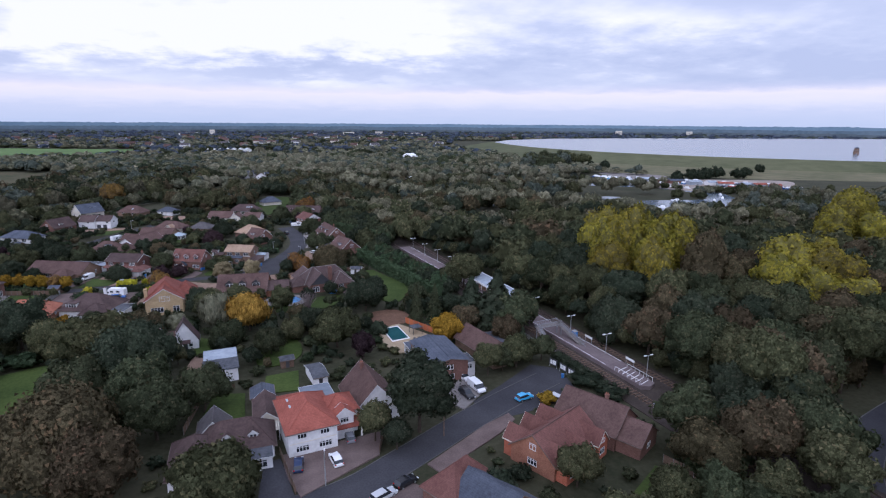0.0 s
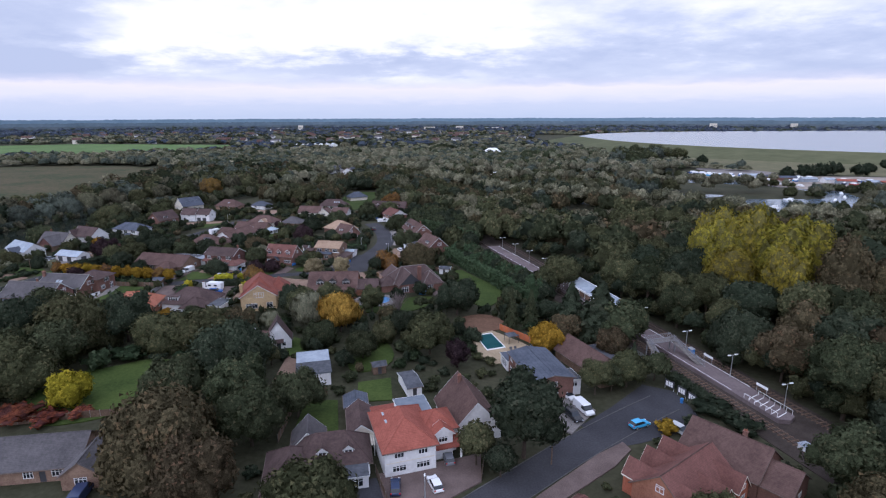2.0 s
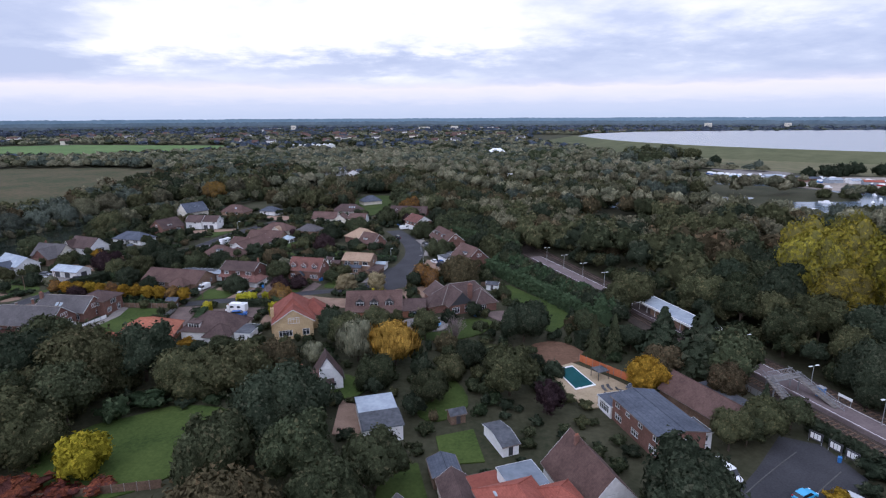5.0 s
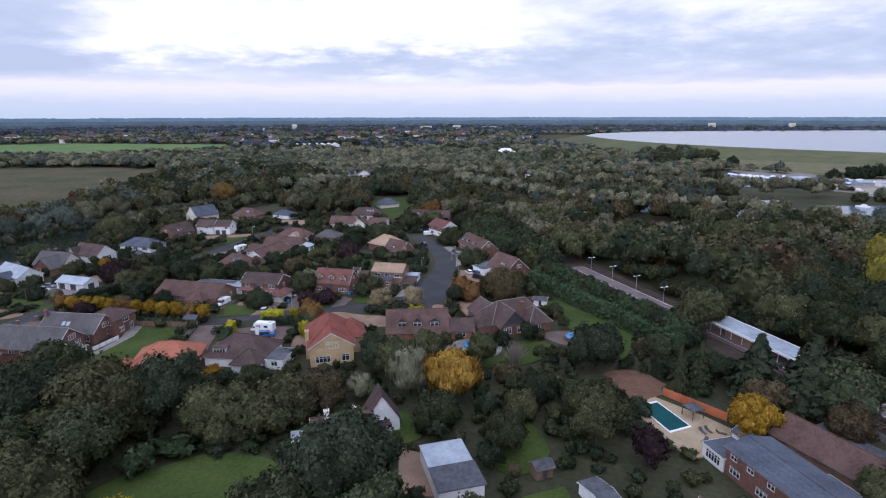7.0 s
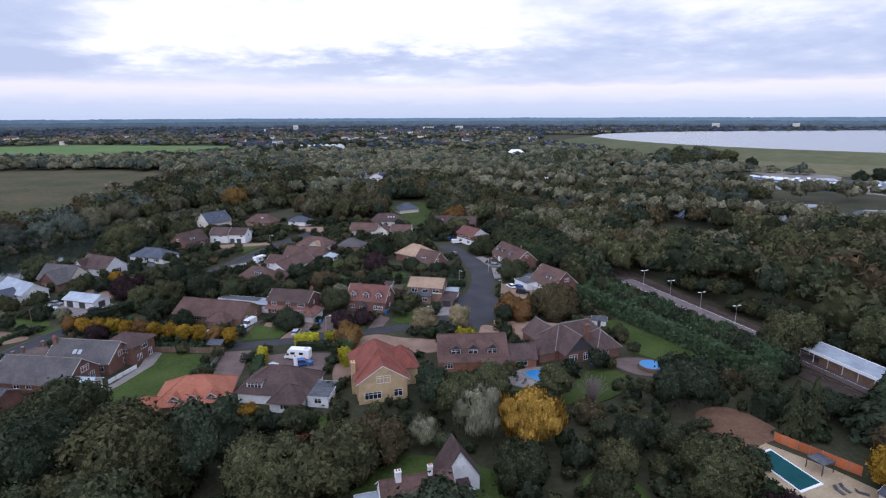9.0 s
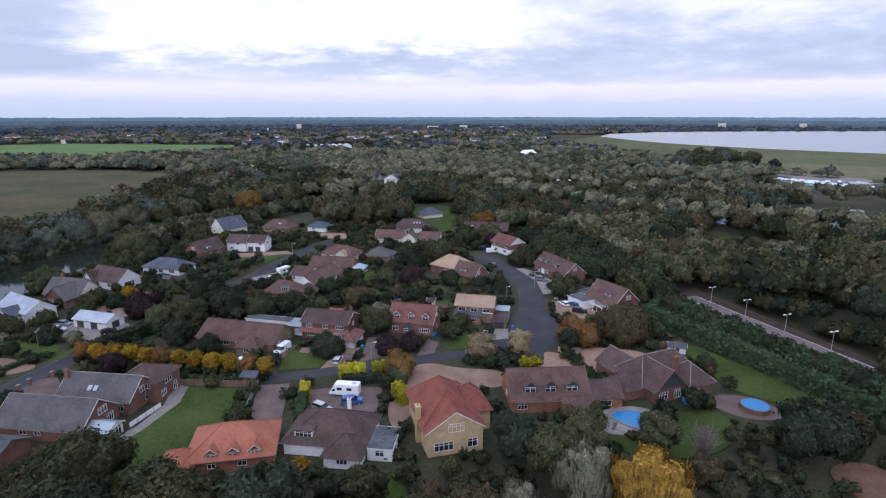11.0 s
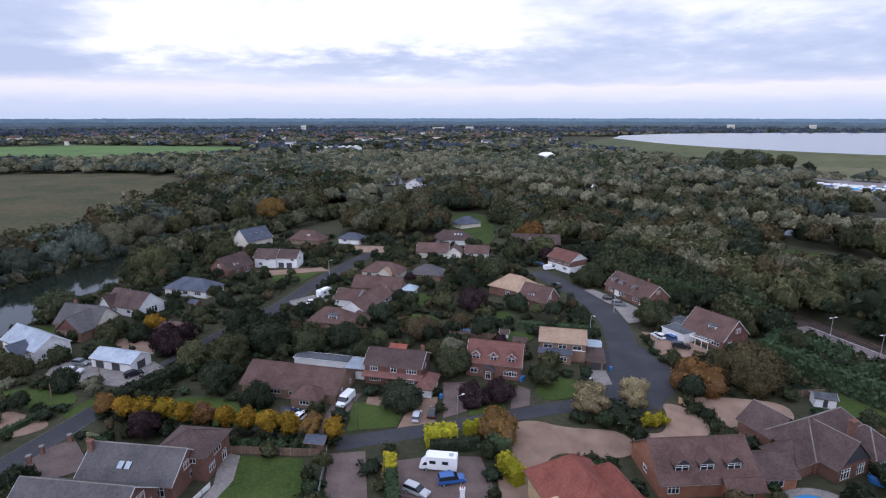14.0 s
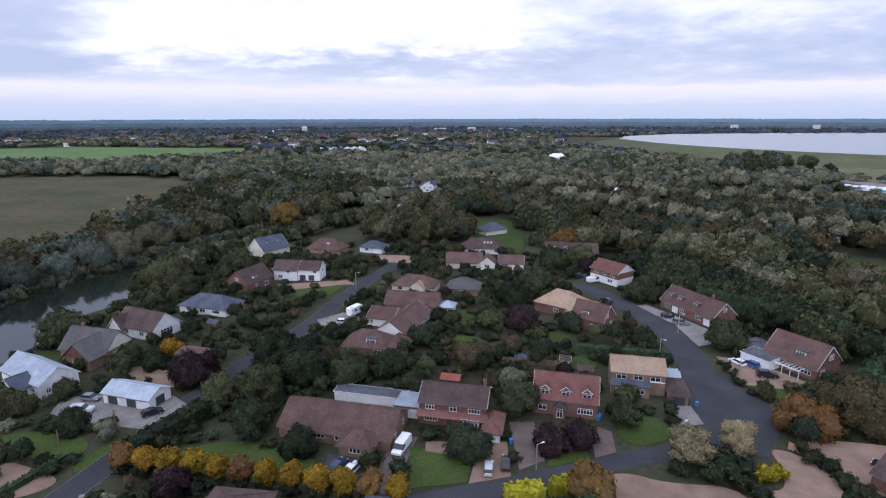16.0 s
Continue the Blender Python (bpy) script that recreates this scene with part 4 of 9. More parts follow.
GREEN_FIELD = [(-700, 830), (-520, 870), (-392, 985), (-470, 1230), (-840, 1290), (-1150, 1150), (-1000, 900)]
patch("field", "green pasture beyond the woods", M_FIELD, GREEN_FIELD, category="field")
FAR_FIELD = [(-200, 1000), (-120, 1010), (-110, 1100), (-260, 1120)]
patch("field", "small green meadow among far trees", M_FIELD, FAR_FIELD, soft=True, category="field")
CANAL = [(108, 545), (150, 520), (210, 512), (300, 470), (290, 400), (256, 396), (215, 400), (196, 330), (180, 308), (196, 300), (222, 355), (300, 360), (330, 480), (215, 540), (150, 560)]
patch("water", "pale marina channel among trees", M_LAKE, CANAL, soft=True, category="water", z=0.05)
CHANNEL = [(60, 412), (100, 374), (145, 360), (170, 332), (188, 300), (200, 304), (186, 345), (166, 398), (216, 412), (216, 426), (150, 418), (100, 402), (66, 425)]
patch("water", "pale backwater channel behind willows", M_LAKE, CHANNEL, soft=True, category="water", z=0.05)
GRASS_WALK = [(60, 340), (75, 352), (90, 340), (104, 320), (112, 290), (98, 286), (82, 308), (72, 326)]
patch("lawn", "open strip of green grass in the woods", M_LAWN, GRASS_WALK, soft=True)
TOE = [(228, 1130), (265, 1000), (310, 890), (370, 800), (440, 735), (505, 690), (620, 630), (760, 585), (1100, 500), (1600, 420)]


def reservoir():
    """Raised lake behind a long grassy bank."""
    crest = [(328, 1200), (348, 1070), (390, 955), (448, 860), (530, 770), (615, 705), (720, 650), (860, 610), (1180, 550), (1680, 470)]
    line_toe, line_crest = smooth_line([(218, 1330)] + TOE), smooth_line([(322, 1400)] + crest)
    bm = bmesh.new()
    rows = []
    for (tx, ty), (cx, cy) in zip(line_toe, line_crest):
        rows.append([bm.verts.new((tx, ty, -0.2)), bm.verts.new((cx, cy, 11.0)), bm.verts.new((cx + 8, cy + 8, 11.0)), bm.verts.new((cx + 22, cy + 22, 8.4))])
    for a, b in zip(rows, rows[1:]):
        for i in range(3):
            bm.faces.new((a[i], b[i], b[i + 1], a[i + 1])[::-1])
    bmesh.ops.recalc_face_normals(bm, faces=bm.faces)
    tagged(new("embankment", mesh_of("embankment", bm, M_BANK)), "long grassy reservoir embankment", "embankment", kind="structure")
    ring = [(x + 14, y + 14) for x, y in line_crest] + [(2800, 500), (3000, 1800), (1900, 1840), (1000, 1840), (620, 1760), (420, 1600)]
    bm = bmesh.new()
    slab(bm, ring, 0.5, 10.0)
    tagged(new("water", mesh_of("water", bm, M_LAKE)), "wide pale reservoir under a cloudy sky", "lake", kind="structure")
    return ring


LAKE = reservoir()
FLAT = [(225, 1000), (250, 850), (262, 735), (290, 665), (345, 600), (430, 552), (600, 505), (1000, 440), (1500, 380), (1600, 430), (1100, 510), (760, 595), (620, 640), (505, 700), (440, 745), (370, 810), (310, 900), (262, 1010)]
patch("field", "pale rough grass below the reservoir bank", M_FLAT, FLAT, category="field")
BANK = [(190, 1330)] + TOE + [(3000, 300), (3000, 1900), (300, 1800)]

road("road", "grey asphalt lane past the white garage", [(-166, 166), (-157, 184), (-152, 201), (-148, 217), (-142, 240), (-131.5, 267), (-125, 292), (-116, 322), (-106, 345)], 5.6, 0.030, M_ASPHALT)
road("road", "grey asphalt side street between the gardens", [(-99, 191.6), (-90, 194), (-78, 197.2), (-64, 201.6), (-50, 205.5), (-38, 210)], 4.4, 0.036, M_ASPHALT, kerb=False)
road("road", "curving asphalt close between houses and parked cars", [(-36, 204), (-34, 214), (-31.5, 228), (-29, 240), (-27, 252), (-27.2, 265), (-29.5, 278), (-33.5, 292), (-40, 308)], 8.2, 0.042, M_ASPHALT, kerb=False)
patch("road", "wide asphalt junction of the close", M_ASPHALT, [(-45, 204), (-43, 214), (-39, 224), (-36, 236), (-23, 236), (-24.5, 228), (-20, 219), (-24, 213), (-31, 206), (-37, 202)], soft=True, category="road", z=0.05)
road("road", "asphalt station approach road", [(-40, 50), (-20, 60), (2, 68), (14, 77), (27, 88), (40, 98), (50, 105)], 7.0, 0.030, M_ASPHALT)
patch("forecourt", "asphalt station forecourt with parked cars", M_ASPHALT, [(30, 96), (38, 103), (48, 113), (54, 110), (55, 100), (50, 94), (40, 90), (33, 88)], category="road", z=0.038)
road("road", "asphalt main road beside the wood", [(82, 38), (88, 56), (98, 68), (113, 77), (135, 86), (170, 96)], 7.5, 0.030, M_ASPHALT)


# ---- railway ----
RAIL_A, RAIL_B = (75.5, 76.0), (15.0, 282.0)


def along(s, off):
    """A place s metres up the line from its near end, off metres to the right."""
    d = Vector((RAIL_B[0] - RAIL_A[0], RAIL_B[1] - RAIL_A[1])).normalized()
    return RAIL_A[0] + d.x * s + d.y * off, RAIL_A[1] + d.y * s - d.x * off


RAIL_TURN = math.degrees(math.atan2(RAIL_B[1] - RAIL_A[1], RAIL_B[0] - RAIL_A[0]))


def railway():
    ring = [along(-60, -7.2), along(-60, 10.6), along(260, 10.6), along(260, -7.2)]
    bm = bmesh.new()
    slab(bm, ring, -0.1, 0.16)
    tagged(new("trackbed", mesh_of("trackbed", bm, M_BALLAST)), "brown ballast bed of the railway line", "track bed", kind="structure")
    for off in (-2.6, 8.3):
        track = thing("railway_track", "rusty steel rails on sleepers beside the platform", "railway track", 0, 0, group="railway tracks")
        for k in (-0.72, 0.72):
            bm = bmesh.new()
            a, b = along(-60, off + k), along(260, off + k)
            d = Vector((b[0] - a[0], b[1] - a[1])).normalized() * 0.04
            ring = [(a[0] + d.y, a[1] - d.x), (b[0] + d.y, b[1] - d.x), (b[0] - d.y, b[1] + d.x), (a[0] - d.y, a[1] + d.x)]
            slab(bm, ring, 0.14, 0.40)
            part("rail", bm, M_RUST, track)
        bm = bmesh.new()
        box(bm, -0.13, -1.25, 0, 0.13, 1.25, 0.12)
        me = mesh_of("sleeper", bm, M_TIMBER)
        for i in range(70):
            x, y = along(-10 + i * 0.75 * 1.5, off)
            part("sleeper", me, None, track, at=pose(x, y, 0.15, 0, 0, RAIL_TURN))
    ring = [along(21.5, -0.2), along(20.5, 1.8), along(21.5, 4.0), along(36, 5.4), along(95, 5.2), along(126, 4.3), along(178, 2.2), along(178, -3.2), along(126, -1.6), along(95, -0.6), along(40, -0.4)]
    bm = bmesh.new()
    slab(bm, ring, 0.1, 1.05)
    tagged(new("platform", mesh_of("platform", bm, M_PLATFORM)), "long pinkish paved railway platform", "platform", kind="structure")
    for shift in (0.0, 5.0):
        line = [along(34, 0.15 + shift), along(95, -0.2 + shift), along(126, -1.2 + shift), along(177, -2.9 + shift)]
        left, right = sides_of(line, 0.12)
        bm = bmesh.new()
        slab_strip(bm, left, right, 1.0, 1.058)
        tagged(new("trim", mesh_of("trim", bm, M_WHITE_PAINT)), "white line along the platform edge", "platform line", kind="structure")



railway()


def platform_lamp(s, off, height=5.6):
    x, y = along(s, off)
    ob = thing("platform_lamp", "grey steel platform lamp with two lanterns", "lamp post", x, y, RAIL_TURN + 90, "platform lamps", z=1.05)
    bm = bmesh.new()
    bar(bm, (0, 0, 0), (0, 0, height), 0.09, 7, 0.06)
    part("pole", bm, M_STEEL, ob)
    bm = bmesh.new()
    bar(bm, (-0.9, 0, height - 0.1), (0.9, 0, height - 0.1), 0.05, 6)
    part("arm", bm, M_STEEL, ob)
    for k in (-0.95, 0.95):
        bm = bmesh.new()
        box(bm, k - 0.4, -0.16, height - 0.12, k + 0.4, 0.16, height + 0.04)
        part("lantern", bm, M_WHITE_PAINT, ob)


def platform_canopy():
    x, y = along(98, 2.6)
    ob = thing("platform_canopy", "pale flat metal canopy over the platform", "canopy", x, y, RAIL_TURN, z=1.05)
    bm = bmesh.new()
    box(bm, -16.5, -3.6, 3.2, 16.5, 3.2, 3.45)
    part("canopy_roof", bm, M_METAL_ROOF, ob)
    bm = bmesh.new()
    box(bm, -16.6, -3.75, 2.9, 16.6, -3.6, 3.55)
    box(bm, -16.6, 3.2, 2.9, 16.6, 3.35, 3.55)
    box(bm, -16.6, -3.6, 2.9, -16.5, 3.2, 3.55)
    box(bm, 16.5, -3.6, 2.9, 16.6, 3.2, 3.55)
    part("valance", bm, M_WHITE_PAINT, ob)
    for i in range(9):
        for k in (-1.6, 1.6):
            bm = bmesh.new()
            bar(bm, (-14.4 + i * 3.6, k, 0), (-14.4 + i * 3.6, k, 3.2), 0.1, 7)
            part("column", bm, M_WHITE_PAINT, ob)
    bm = bmesh.new()
    box(bm, -8, -1.3, 0, 6, 1.3, 2.9)
    part("waiting_room", bm, M_WALL_BROWN, ob)


platform_canopy()
for s in (24.5, 39, 54, 72, 117, 131, 144, 157, 170):
    platform_lamp(s, 4.4 - max(0, s - 95) * 0.045)


# ---- houses ----
def add_houses():
    W, C, K, Y, B, N, O = M_WALL_WHITE, M_WALL_CREAM, M_WALL_BRICK, M_WALL_YELLOW, M_WALL_BROWN, M_WALL_BRICK, M_WALL_ORANGE
    # white garage by the lane
    h = home("white three-bay garage with a pale roof by the lane", -158, 226.3, -17, 12.2, 6, "garage", "garage")
    wing(h, 0, 0, 12.2, 6, 2.6, 4.1, "x", W, M_METAL_ROOF, doors=[("f", -3.6, 2.5, 2.1, "dark"), ("f", 1.3, 2.5, 2.1, "dark"), ("r", 0, 2.5, 2.1, "dark")])
    # white house by the river
    h = home("white rendered house with a pale grey roof near the river", -184.5, 234.5, -30, 17, 8)
    wing(h, 0, 0, 17, 8, 3.4, 6.2, "x", W, M_METAL_ROOF, wins=[("r", 0.4, 1.0, 1.6, 1.3, 2), ("r", -2.4, 1.0, 1.0, 1.2, 2), ("f", 1, 1.0, 1.6, 1.2, 2), ("f", 5, 1.0, 1.4, 1.2, 2)])
    wing(h, 2.5, -5.5, 5, 4, 3.0, 5.0, "y", W, M_ROOF_SLATE, wins=[("f", 0, 1.0, 1.6, 1.3, 2)], doors=[("r", 0, 1.0, 2.0, "dark")])
    # large grey-roofed house
    h = home("house with a steep grey tiled roof and pale gable", -180, 250.5, -14, 14, 10)
    wing(h, -1, 0, 14, 9, 3.0, 7.2, "x", B, M_ROOF_GREY, gable=M_WALL_CREAM, wins=[("r", 1, 3.6, 1.4, 1.2, 2), ("r", -1.5, 1.0, 1.6, 1.2, 2), ("f", -4, 1.0, 1.6, 1.2, 2)])
    wing(h, 1.5, -5, 8, 8, 3.0, 6.6, "y", B, M_ROOF_GREY, gable=M_TILE_HUNG, wins=[("f", 0, 1.0, 2.0, 1.2, 3)])
    chimney(h, -5, 0.5, 6, 8.0)
    # dark roof, white gable
    h = home("house with a dark brown roof and glazed white gable", -175.5, 265.5, -24, 14, 9)
    wing(h, 0, 0, 15, 9, 3.1, 6.8, "x", W, M_ROOF_DARK, wins=[("r", 0, 3.4, 2.2, 1.5, 3), ("r", 0, 0.4, 4.0, 2.1, 4), ("f", -3, 1, 1.6, 1.2, 2), ("f", 3, 1, 1.6, 1.2, 2)])
    wing(h, -5.5, -1.5, 5, 9, 2.8, 5.6, "y", W, M_ROOF_DARK)
    # slate bungalow
    h = home("low bungalow with a blue-grey slate hipped roof", -164.5, 283.8, -17, 17, 9)
    wing(h, 0, 0, 17, 9, 2.6, 5.4, "hip", W, M_ROOF_SLATE, wins=[("f", 5, 0.8, 2.6, 1.4, 3), ("f", 0, 0.8, 2.0, 1.4, 2), ("r", 0, 0.5, 3.2, 1.9, 3), ("f", -5, 0.8, 1.6, 1.4, 2)])
    # brick chalet and white neighbour
    h = home("brick chalet house with a dark tiled roof", -160.5, 309, -24, 10, 13)
    wing(h, 0, 0, 9.5, 13, 3.2, 7.2, "y", K, M_ROOF_DARK, wins=[("f", 0, 3.8, 1.4, 1.2, 2), ("r", -2, 1.0, 1.6, 1.2, 2), ("r", 3, 0.3, 2.4, 2.0, 3)])
    dormer(h, 4.0, -1.5, 3.4, 90, 2.2, 1.5, 3.0, M_ROOF_DARK, M_WALL_WHITE, "flat")
    h = home("white rendered house with dark tiles and garage doors", -145.5, 319.5, -8, 19, 8)
    wing(h, -3.5, 0, 9, 8, 4.2, 7.0, "x", W, M_ROOF_DARK, wins=[("f", -2, 1.0, 1.6, 1.2, 2), ("f", 1, 3.0, 1.4, 1.0, 2)])
    wing(h, 5, 0.5, 9, 7, 4.4, 6.8, "x", W, M_ROOF_DARK, wins=[("f", 2.6, 2.9, 1.4, 1.0, 2), ("r", 0, 3, 1.4, 1.1, 2)], doors=[("f", -2.2, 2.3, 2.1, "dark"), ("f", 1.2, 2.3, 2.1, "dark")])
    h = home("pale gabled house with slate roof and rooflights", -168, 358, -36, 11, 14)
    wing(h, 0, 0, 11, 14, 3.4, 8.2, "y", C, M_ROOF_SLATE, wins=[("f", 0, 4.4, 1.4, 1.2, 2), ("f", -2.5, 1, 1.6, 1.2, 2)])
    for k in (-3, 0, 3):
        skylight(h, 2.6, k, 6.1, 0, 0)
    h = home("brown hipped bungalow among trees", -142, 361, -18, 17, 10)
    wing(h, 0, 0, 16, 9, 2.7, 6.2, "hip", B, M_ROOF_BROWN, wins=[("f", -4, 1, 1.8, 1.2, 2), ("f", 3, 1, 1.8, 1.2, 2)])
    skylight(h, 1.5, -2.4, 4.6, 38, 0, 1.4, 0.9)
    h = home("small dark-roofed bungalow behind a drive", -121, 362, -20, 12, 8)
    wing(h, 0, 0, 11, 7.5, 2.6, 4.9, "hip", W, M_ROOF_SLATE, wins=[("f", -2, 1, 1.8, 1.2, 2)], doors=[("f", 2.5, 2.3, 2.1, "garage")])
    # bungalow group in the middle
    h = home("brown hipped bungalow with a white boxed dormer", -109.5, 252.5, -12, 12, 9)
    wing(h, -1, -0.5, 12, 8, 2.6, 5.6, "hip", B, M_ROOF_BROWN, wins=[("f", -3.5, 0.9, 1.8, 1.3, 3), ("f", 3.5, 0.9, 1.8, 1.3, 2)])
    wing(h, 7.0, -0.5, 5, 7, 2.5, 4.9, "hip", B, M_ROOF_BROWN, wins=[("f", 0, 0.9, 1.8, 1.3, 2)])
    dormer(h, 0.5, -3.6, 3.1, 0, 2.6, 1.3, 2.4, M_FELT, M_WALL_WHITE, "flat", 3)
    h = home("long brown-tiled bungalow with white gable ends", -103.5, 267.5, -20, 10, 20)
    wing(h, 1.5, 0, 8.5, 20, 2.6, 5.4, "y", W, M_ROOF_BROWN, wins=[("r", -6, 0.9, 1.8, 1.3, 2), ("r", 0, 0.9, 1.8, 1.3, 2), ("r", 6, 0.9, 1.8, 1.3, 2), ("f", -1.5, 0.9, 1.8, 1.3, 2)])
    wing(h, -6.0, 3, 8, 8, 2.6, 4.8, "x", W, M_ROOF_BROWN, wins=[("l", 0, 0.9, 1.8, 1.3, 2)])
    h = home("brown bungalow with a white conservatory", -98, 284.5, -12, 17, 9)
    wing(h, -2, 0, 17, 9, 2.6, 5.4, "x", B, M_ROOF_BROWN, wins=[("r", 0, 0.9, 1.8, 1.3, 2), ("f", 3, 0.9, 1.8, 1.3, 2)])
    wing(h, 9.3, -1.5, 4.5, 4.5, 2.3, 3.6, "hip", W, M_GLASS_ROOF, wins=[("f", 0, 0.3, 3.8, 1.8, 5), ("r", 0, 0.3, 3.8, 1.8, 5)])
    h = home("tan-roofed bungalow with a cream porch gable", -99, 303.5, -18, 16, 9)
    wing(h, -1, 0, 15, 8.5, 2.7, 5.6, "hip", C, M_ROOF_BROWN, wins=[("f", -4.5, 0.9, 1.8, 1.3, 2), ("f", 4.8, 0.9, 1.8, 1.3, 2)])
    wing(h, 1.5, -4.8, 5, 3.5, 2.6, 4.6, "y", C, M_ROOF_TAN, wins=[("f", 0, 0.5, 2.2, 1.8, 3)])
    h = home("brown-roofed bungalow with a grey side roof", -83, 301, -12, 11, 9)
    wing(h, 0, 0, 11, 8.5, 2.6, 5.3, "hip", B, M_ROOF_GREY, wins=[("f", 0, 0.9, 1.8, 1.3, 2), ("r", 0, 0.9, 1.8, 1.3, 2)])
    # houses along the side street
    h = home("long brown-tiled brick bungalow with gable end", -111, 214.3, -14, 23, 11)
    wing(h, 0, 0, 22.5, 11, 2.6, 5.6, "x", B, M_ROOF_BROWN, wins=[("f", -8, 0.9, 2.0, 1.3, 3), ("f", -3, 0.9, 2.4, 1.3, 3), ("f", 1, 0.9, 1.6, 1.3, 2), ("r", 2.6, 1.0, 1.0, 1.2, 1), ("r", -2.4, 0.9, 1.4, 1.3, 2)])
    wing(h, 5.5, -6.5, 6.2, 4.2, 2.6, 4.4, "hip", B, M_ROOF_BROWN, wins=[("f", 0, 0.9, 2.2, 1.3, 3)])
    h = home("long flat-roofed white garage block behind a bungalow", -104, 224.5, -14, 22, 4, "garage", "garage")
    wing(h, 0, 0, 22, 3.4, 2.2, 2.2, "flat", W, M_FELT)
    h = home("two-storey brick house with white windows and tile-hung front", -89, 218.3, -13, 14, 9)
    wing(h, 0, 0.3, 13.4, 8.2, 5.1, 7.2, "x", K, M_ROOF_DARK, trim=M_TRIM, upper=M_TILE_HUNG, wins=[("f", -4.5, 3.3, 1.8, 1.3, 3), ("f", 0.2, 3.3, 1.5, 1.3, 2), ("f", 4.4, 3.3, 2.4, 1.3, 4), ("f", -4.3, 0.8, 2.8, 1.4, 5), ("r", 0, 3.3, 1.2, 1.2, 2)],
         doors=[("f", -0.6, 1.0, 2.0, "dark")])
    bm = bmesh.new()
    roof_shell(bm, [[(-7, -5.5, 2.65), (7.2, -5.5, 2.65), (7.2, -3.7, 3.35), (-7, -3.7, 3.35)]], 0.14)
    part("porch_roof", bm, M_TILE_HUNG, h)
    wing(h, 3.9, -4.5, 3.2, 1.2, 2.6, 2.6, "flat", W, M_TILE_HUNG, wins=[("f", 0, 0.8, 2.8, 1.4, 5)])
    wing(h, 8.3, -4.2, 3.2, 7, 2.4, 3.5, "hip", W, M_TILE_HUNG, doors=[("f", 0, 2.4, 2.05, "garage")])
    wing(h, -9.6, 0.5, 5.5, 6, 2.5, 2.6, "flat", B, M_METAL_ROOF, doors=[("f", 1, 2.3, 2.05, "garage")])
    chimney(h, 5.8, 1.2, 6, 8.2)
    h = home("red-tiled house with three white gabled dormers", -65.5, 222, -15, 13, 8)
    wing(h, 0, 0, 12.8, 8, 3.9, 7.6, "x", K, M_ROOF_MAROON, trim=M_TRIM, wins=[("f", -4.6, 0.9, 1.7, 1.3, 2), ("f", 4.0, 0.9, 3.0, 1.3, 5), ("r", 0, 1, 1.2, 1.2, 2), ("r", 0.3, 4.4, 1.2, 1.1, 2)], doors=[("f", -0.9, 1.1, 2.1, "dark")])
    for k in (-4.2, 0, 4.2):
        dormer(h, k, -3.55, 4.0, 0, 2.0, 1.55, 2.6, M_ROOF_MAROON, M_TILE_HUNG)
    wing(h, -1, -4.6, 2.2, 1.4, 2.4, 3.5, "y", K, M_ROOF_SLATE, wins=[("f", 0, 0.2, 1.2, 2.0, 2)])
    h = home("two-storey house with a tan roof and white weatherboard", -47.4, 230.8, -13, 11.5, 9)
    wing(h, 0, 0.5, 11.4, 8.2, 5.0, 7.0, "x", B, M_ROOF_TAN, wins=[("f", -3.6, 3.2, 2.2, 1.3, 2), ("f", 0, 3.2, 2.0, 1.3, 2), ("f", 3.6, 3.2, 2.2, 1.3, 2), ("r", 0, 3.2, 1.0, 1.2, 1)])
    bm = bmesh.new()
    box(bm, -5.6, -3.66, 3.0, 5.6, -3.61, 3.18)
    part("weatherboard", bm, M_WHITE_PAINT, h)
    bm = bmesh.new()
    roof_shell(bm, [[(-5.9, -5.8, 2.6), (2.5, -5.8, 2.6), (2.5, -3.5, 3.3), (-5.9, -3.5, 3.3)]], 0.14)
    part("lean_to_roof", bm, M_ROOF_SLATE, h)
    wing(h, -1.8, -4.6, 8, 2.0, 2.5, 2.5, "flat", B, M_ROOF_SLATE, wins=[("f", -2, 0.8, 2.2, 1.3, 3), ("f", 2.2, 0.8, 1.6, 1.3, 2)])
    wing(h, 8.0, -3.2, 3.6, 8, 2.4, 3.0, "hip", B, M_ROOF_DARK, doors=[("f", 0, 2.5, 2.05, "dark")])
    wing(h, 7.8, 3.2, 3.6, 4, 2.3, 3.0, "x", W, M_GLASS_ROOF)
    # beyond, on the close
    h = home("brick house with tan roof and gabled front", -50, 276, -40, 22, 14)
    wing(h, -5.0, 2.2, 15, 10, 3.2, 6.8, "hip", K, M_ROOF_TAN, wins=[("f", 0, 1, 1.8, 1.3, 2), ("f", 4, 1, 1.8, 1.3, 2), ("l", 0, 1, 1.6, 1.3, 2)])
    wing(h, 3.5, -0.5, 8, 7, 3.2, 6.2, "x", K, M_ROOF_TAN)
    wing(h, 7.5, -4.0, 10, 8, 3.6, 7.2, "x", K, M_ROOF_BROWN, trim=M_TRIM, wins=[("r", -1.2, 3.8, 1.2, 1.2, 2), ("r", 1.4, 1, 2.0, 1.3, 3), ("r", -2.0, 1, 1.4, 1.3, 2), ("f", 2, 1.0, 1.6, 1.2, 3), ("f", -2, 1.0, 1.6, 1.2, 3)])
    dormer(h, 6.5, -7.2, 4.0, 0, 2.2, 1.3, 2.6, M_ROOF_BROWN, M_WALL_WHITE, "flat", 3)
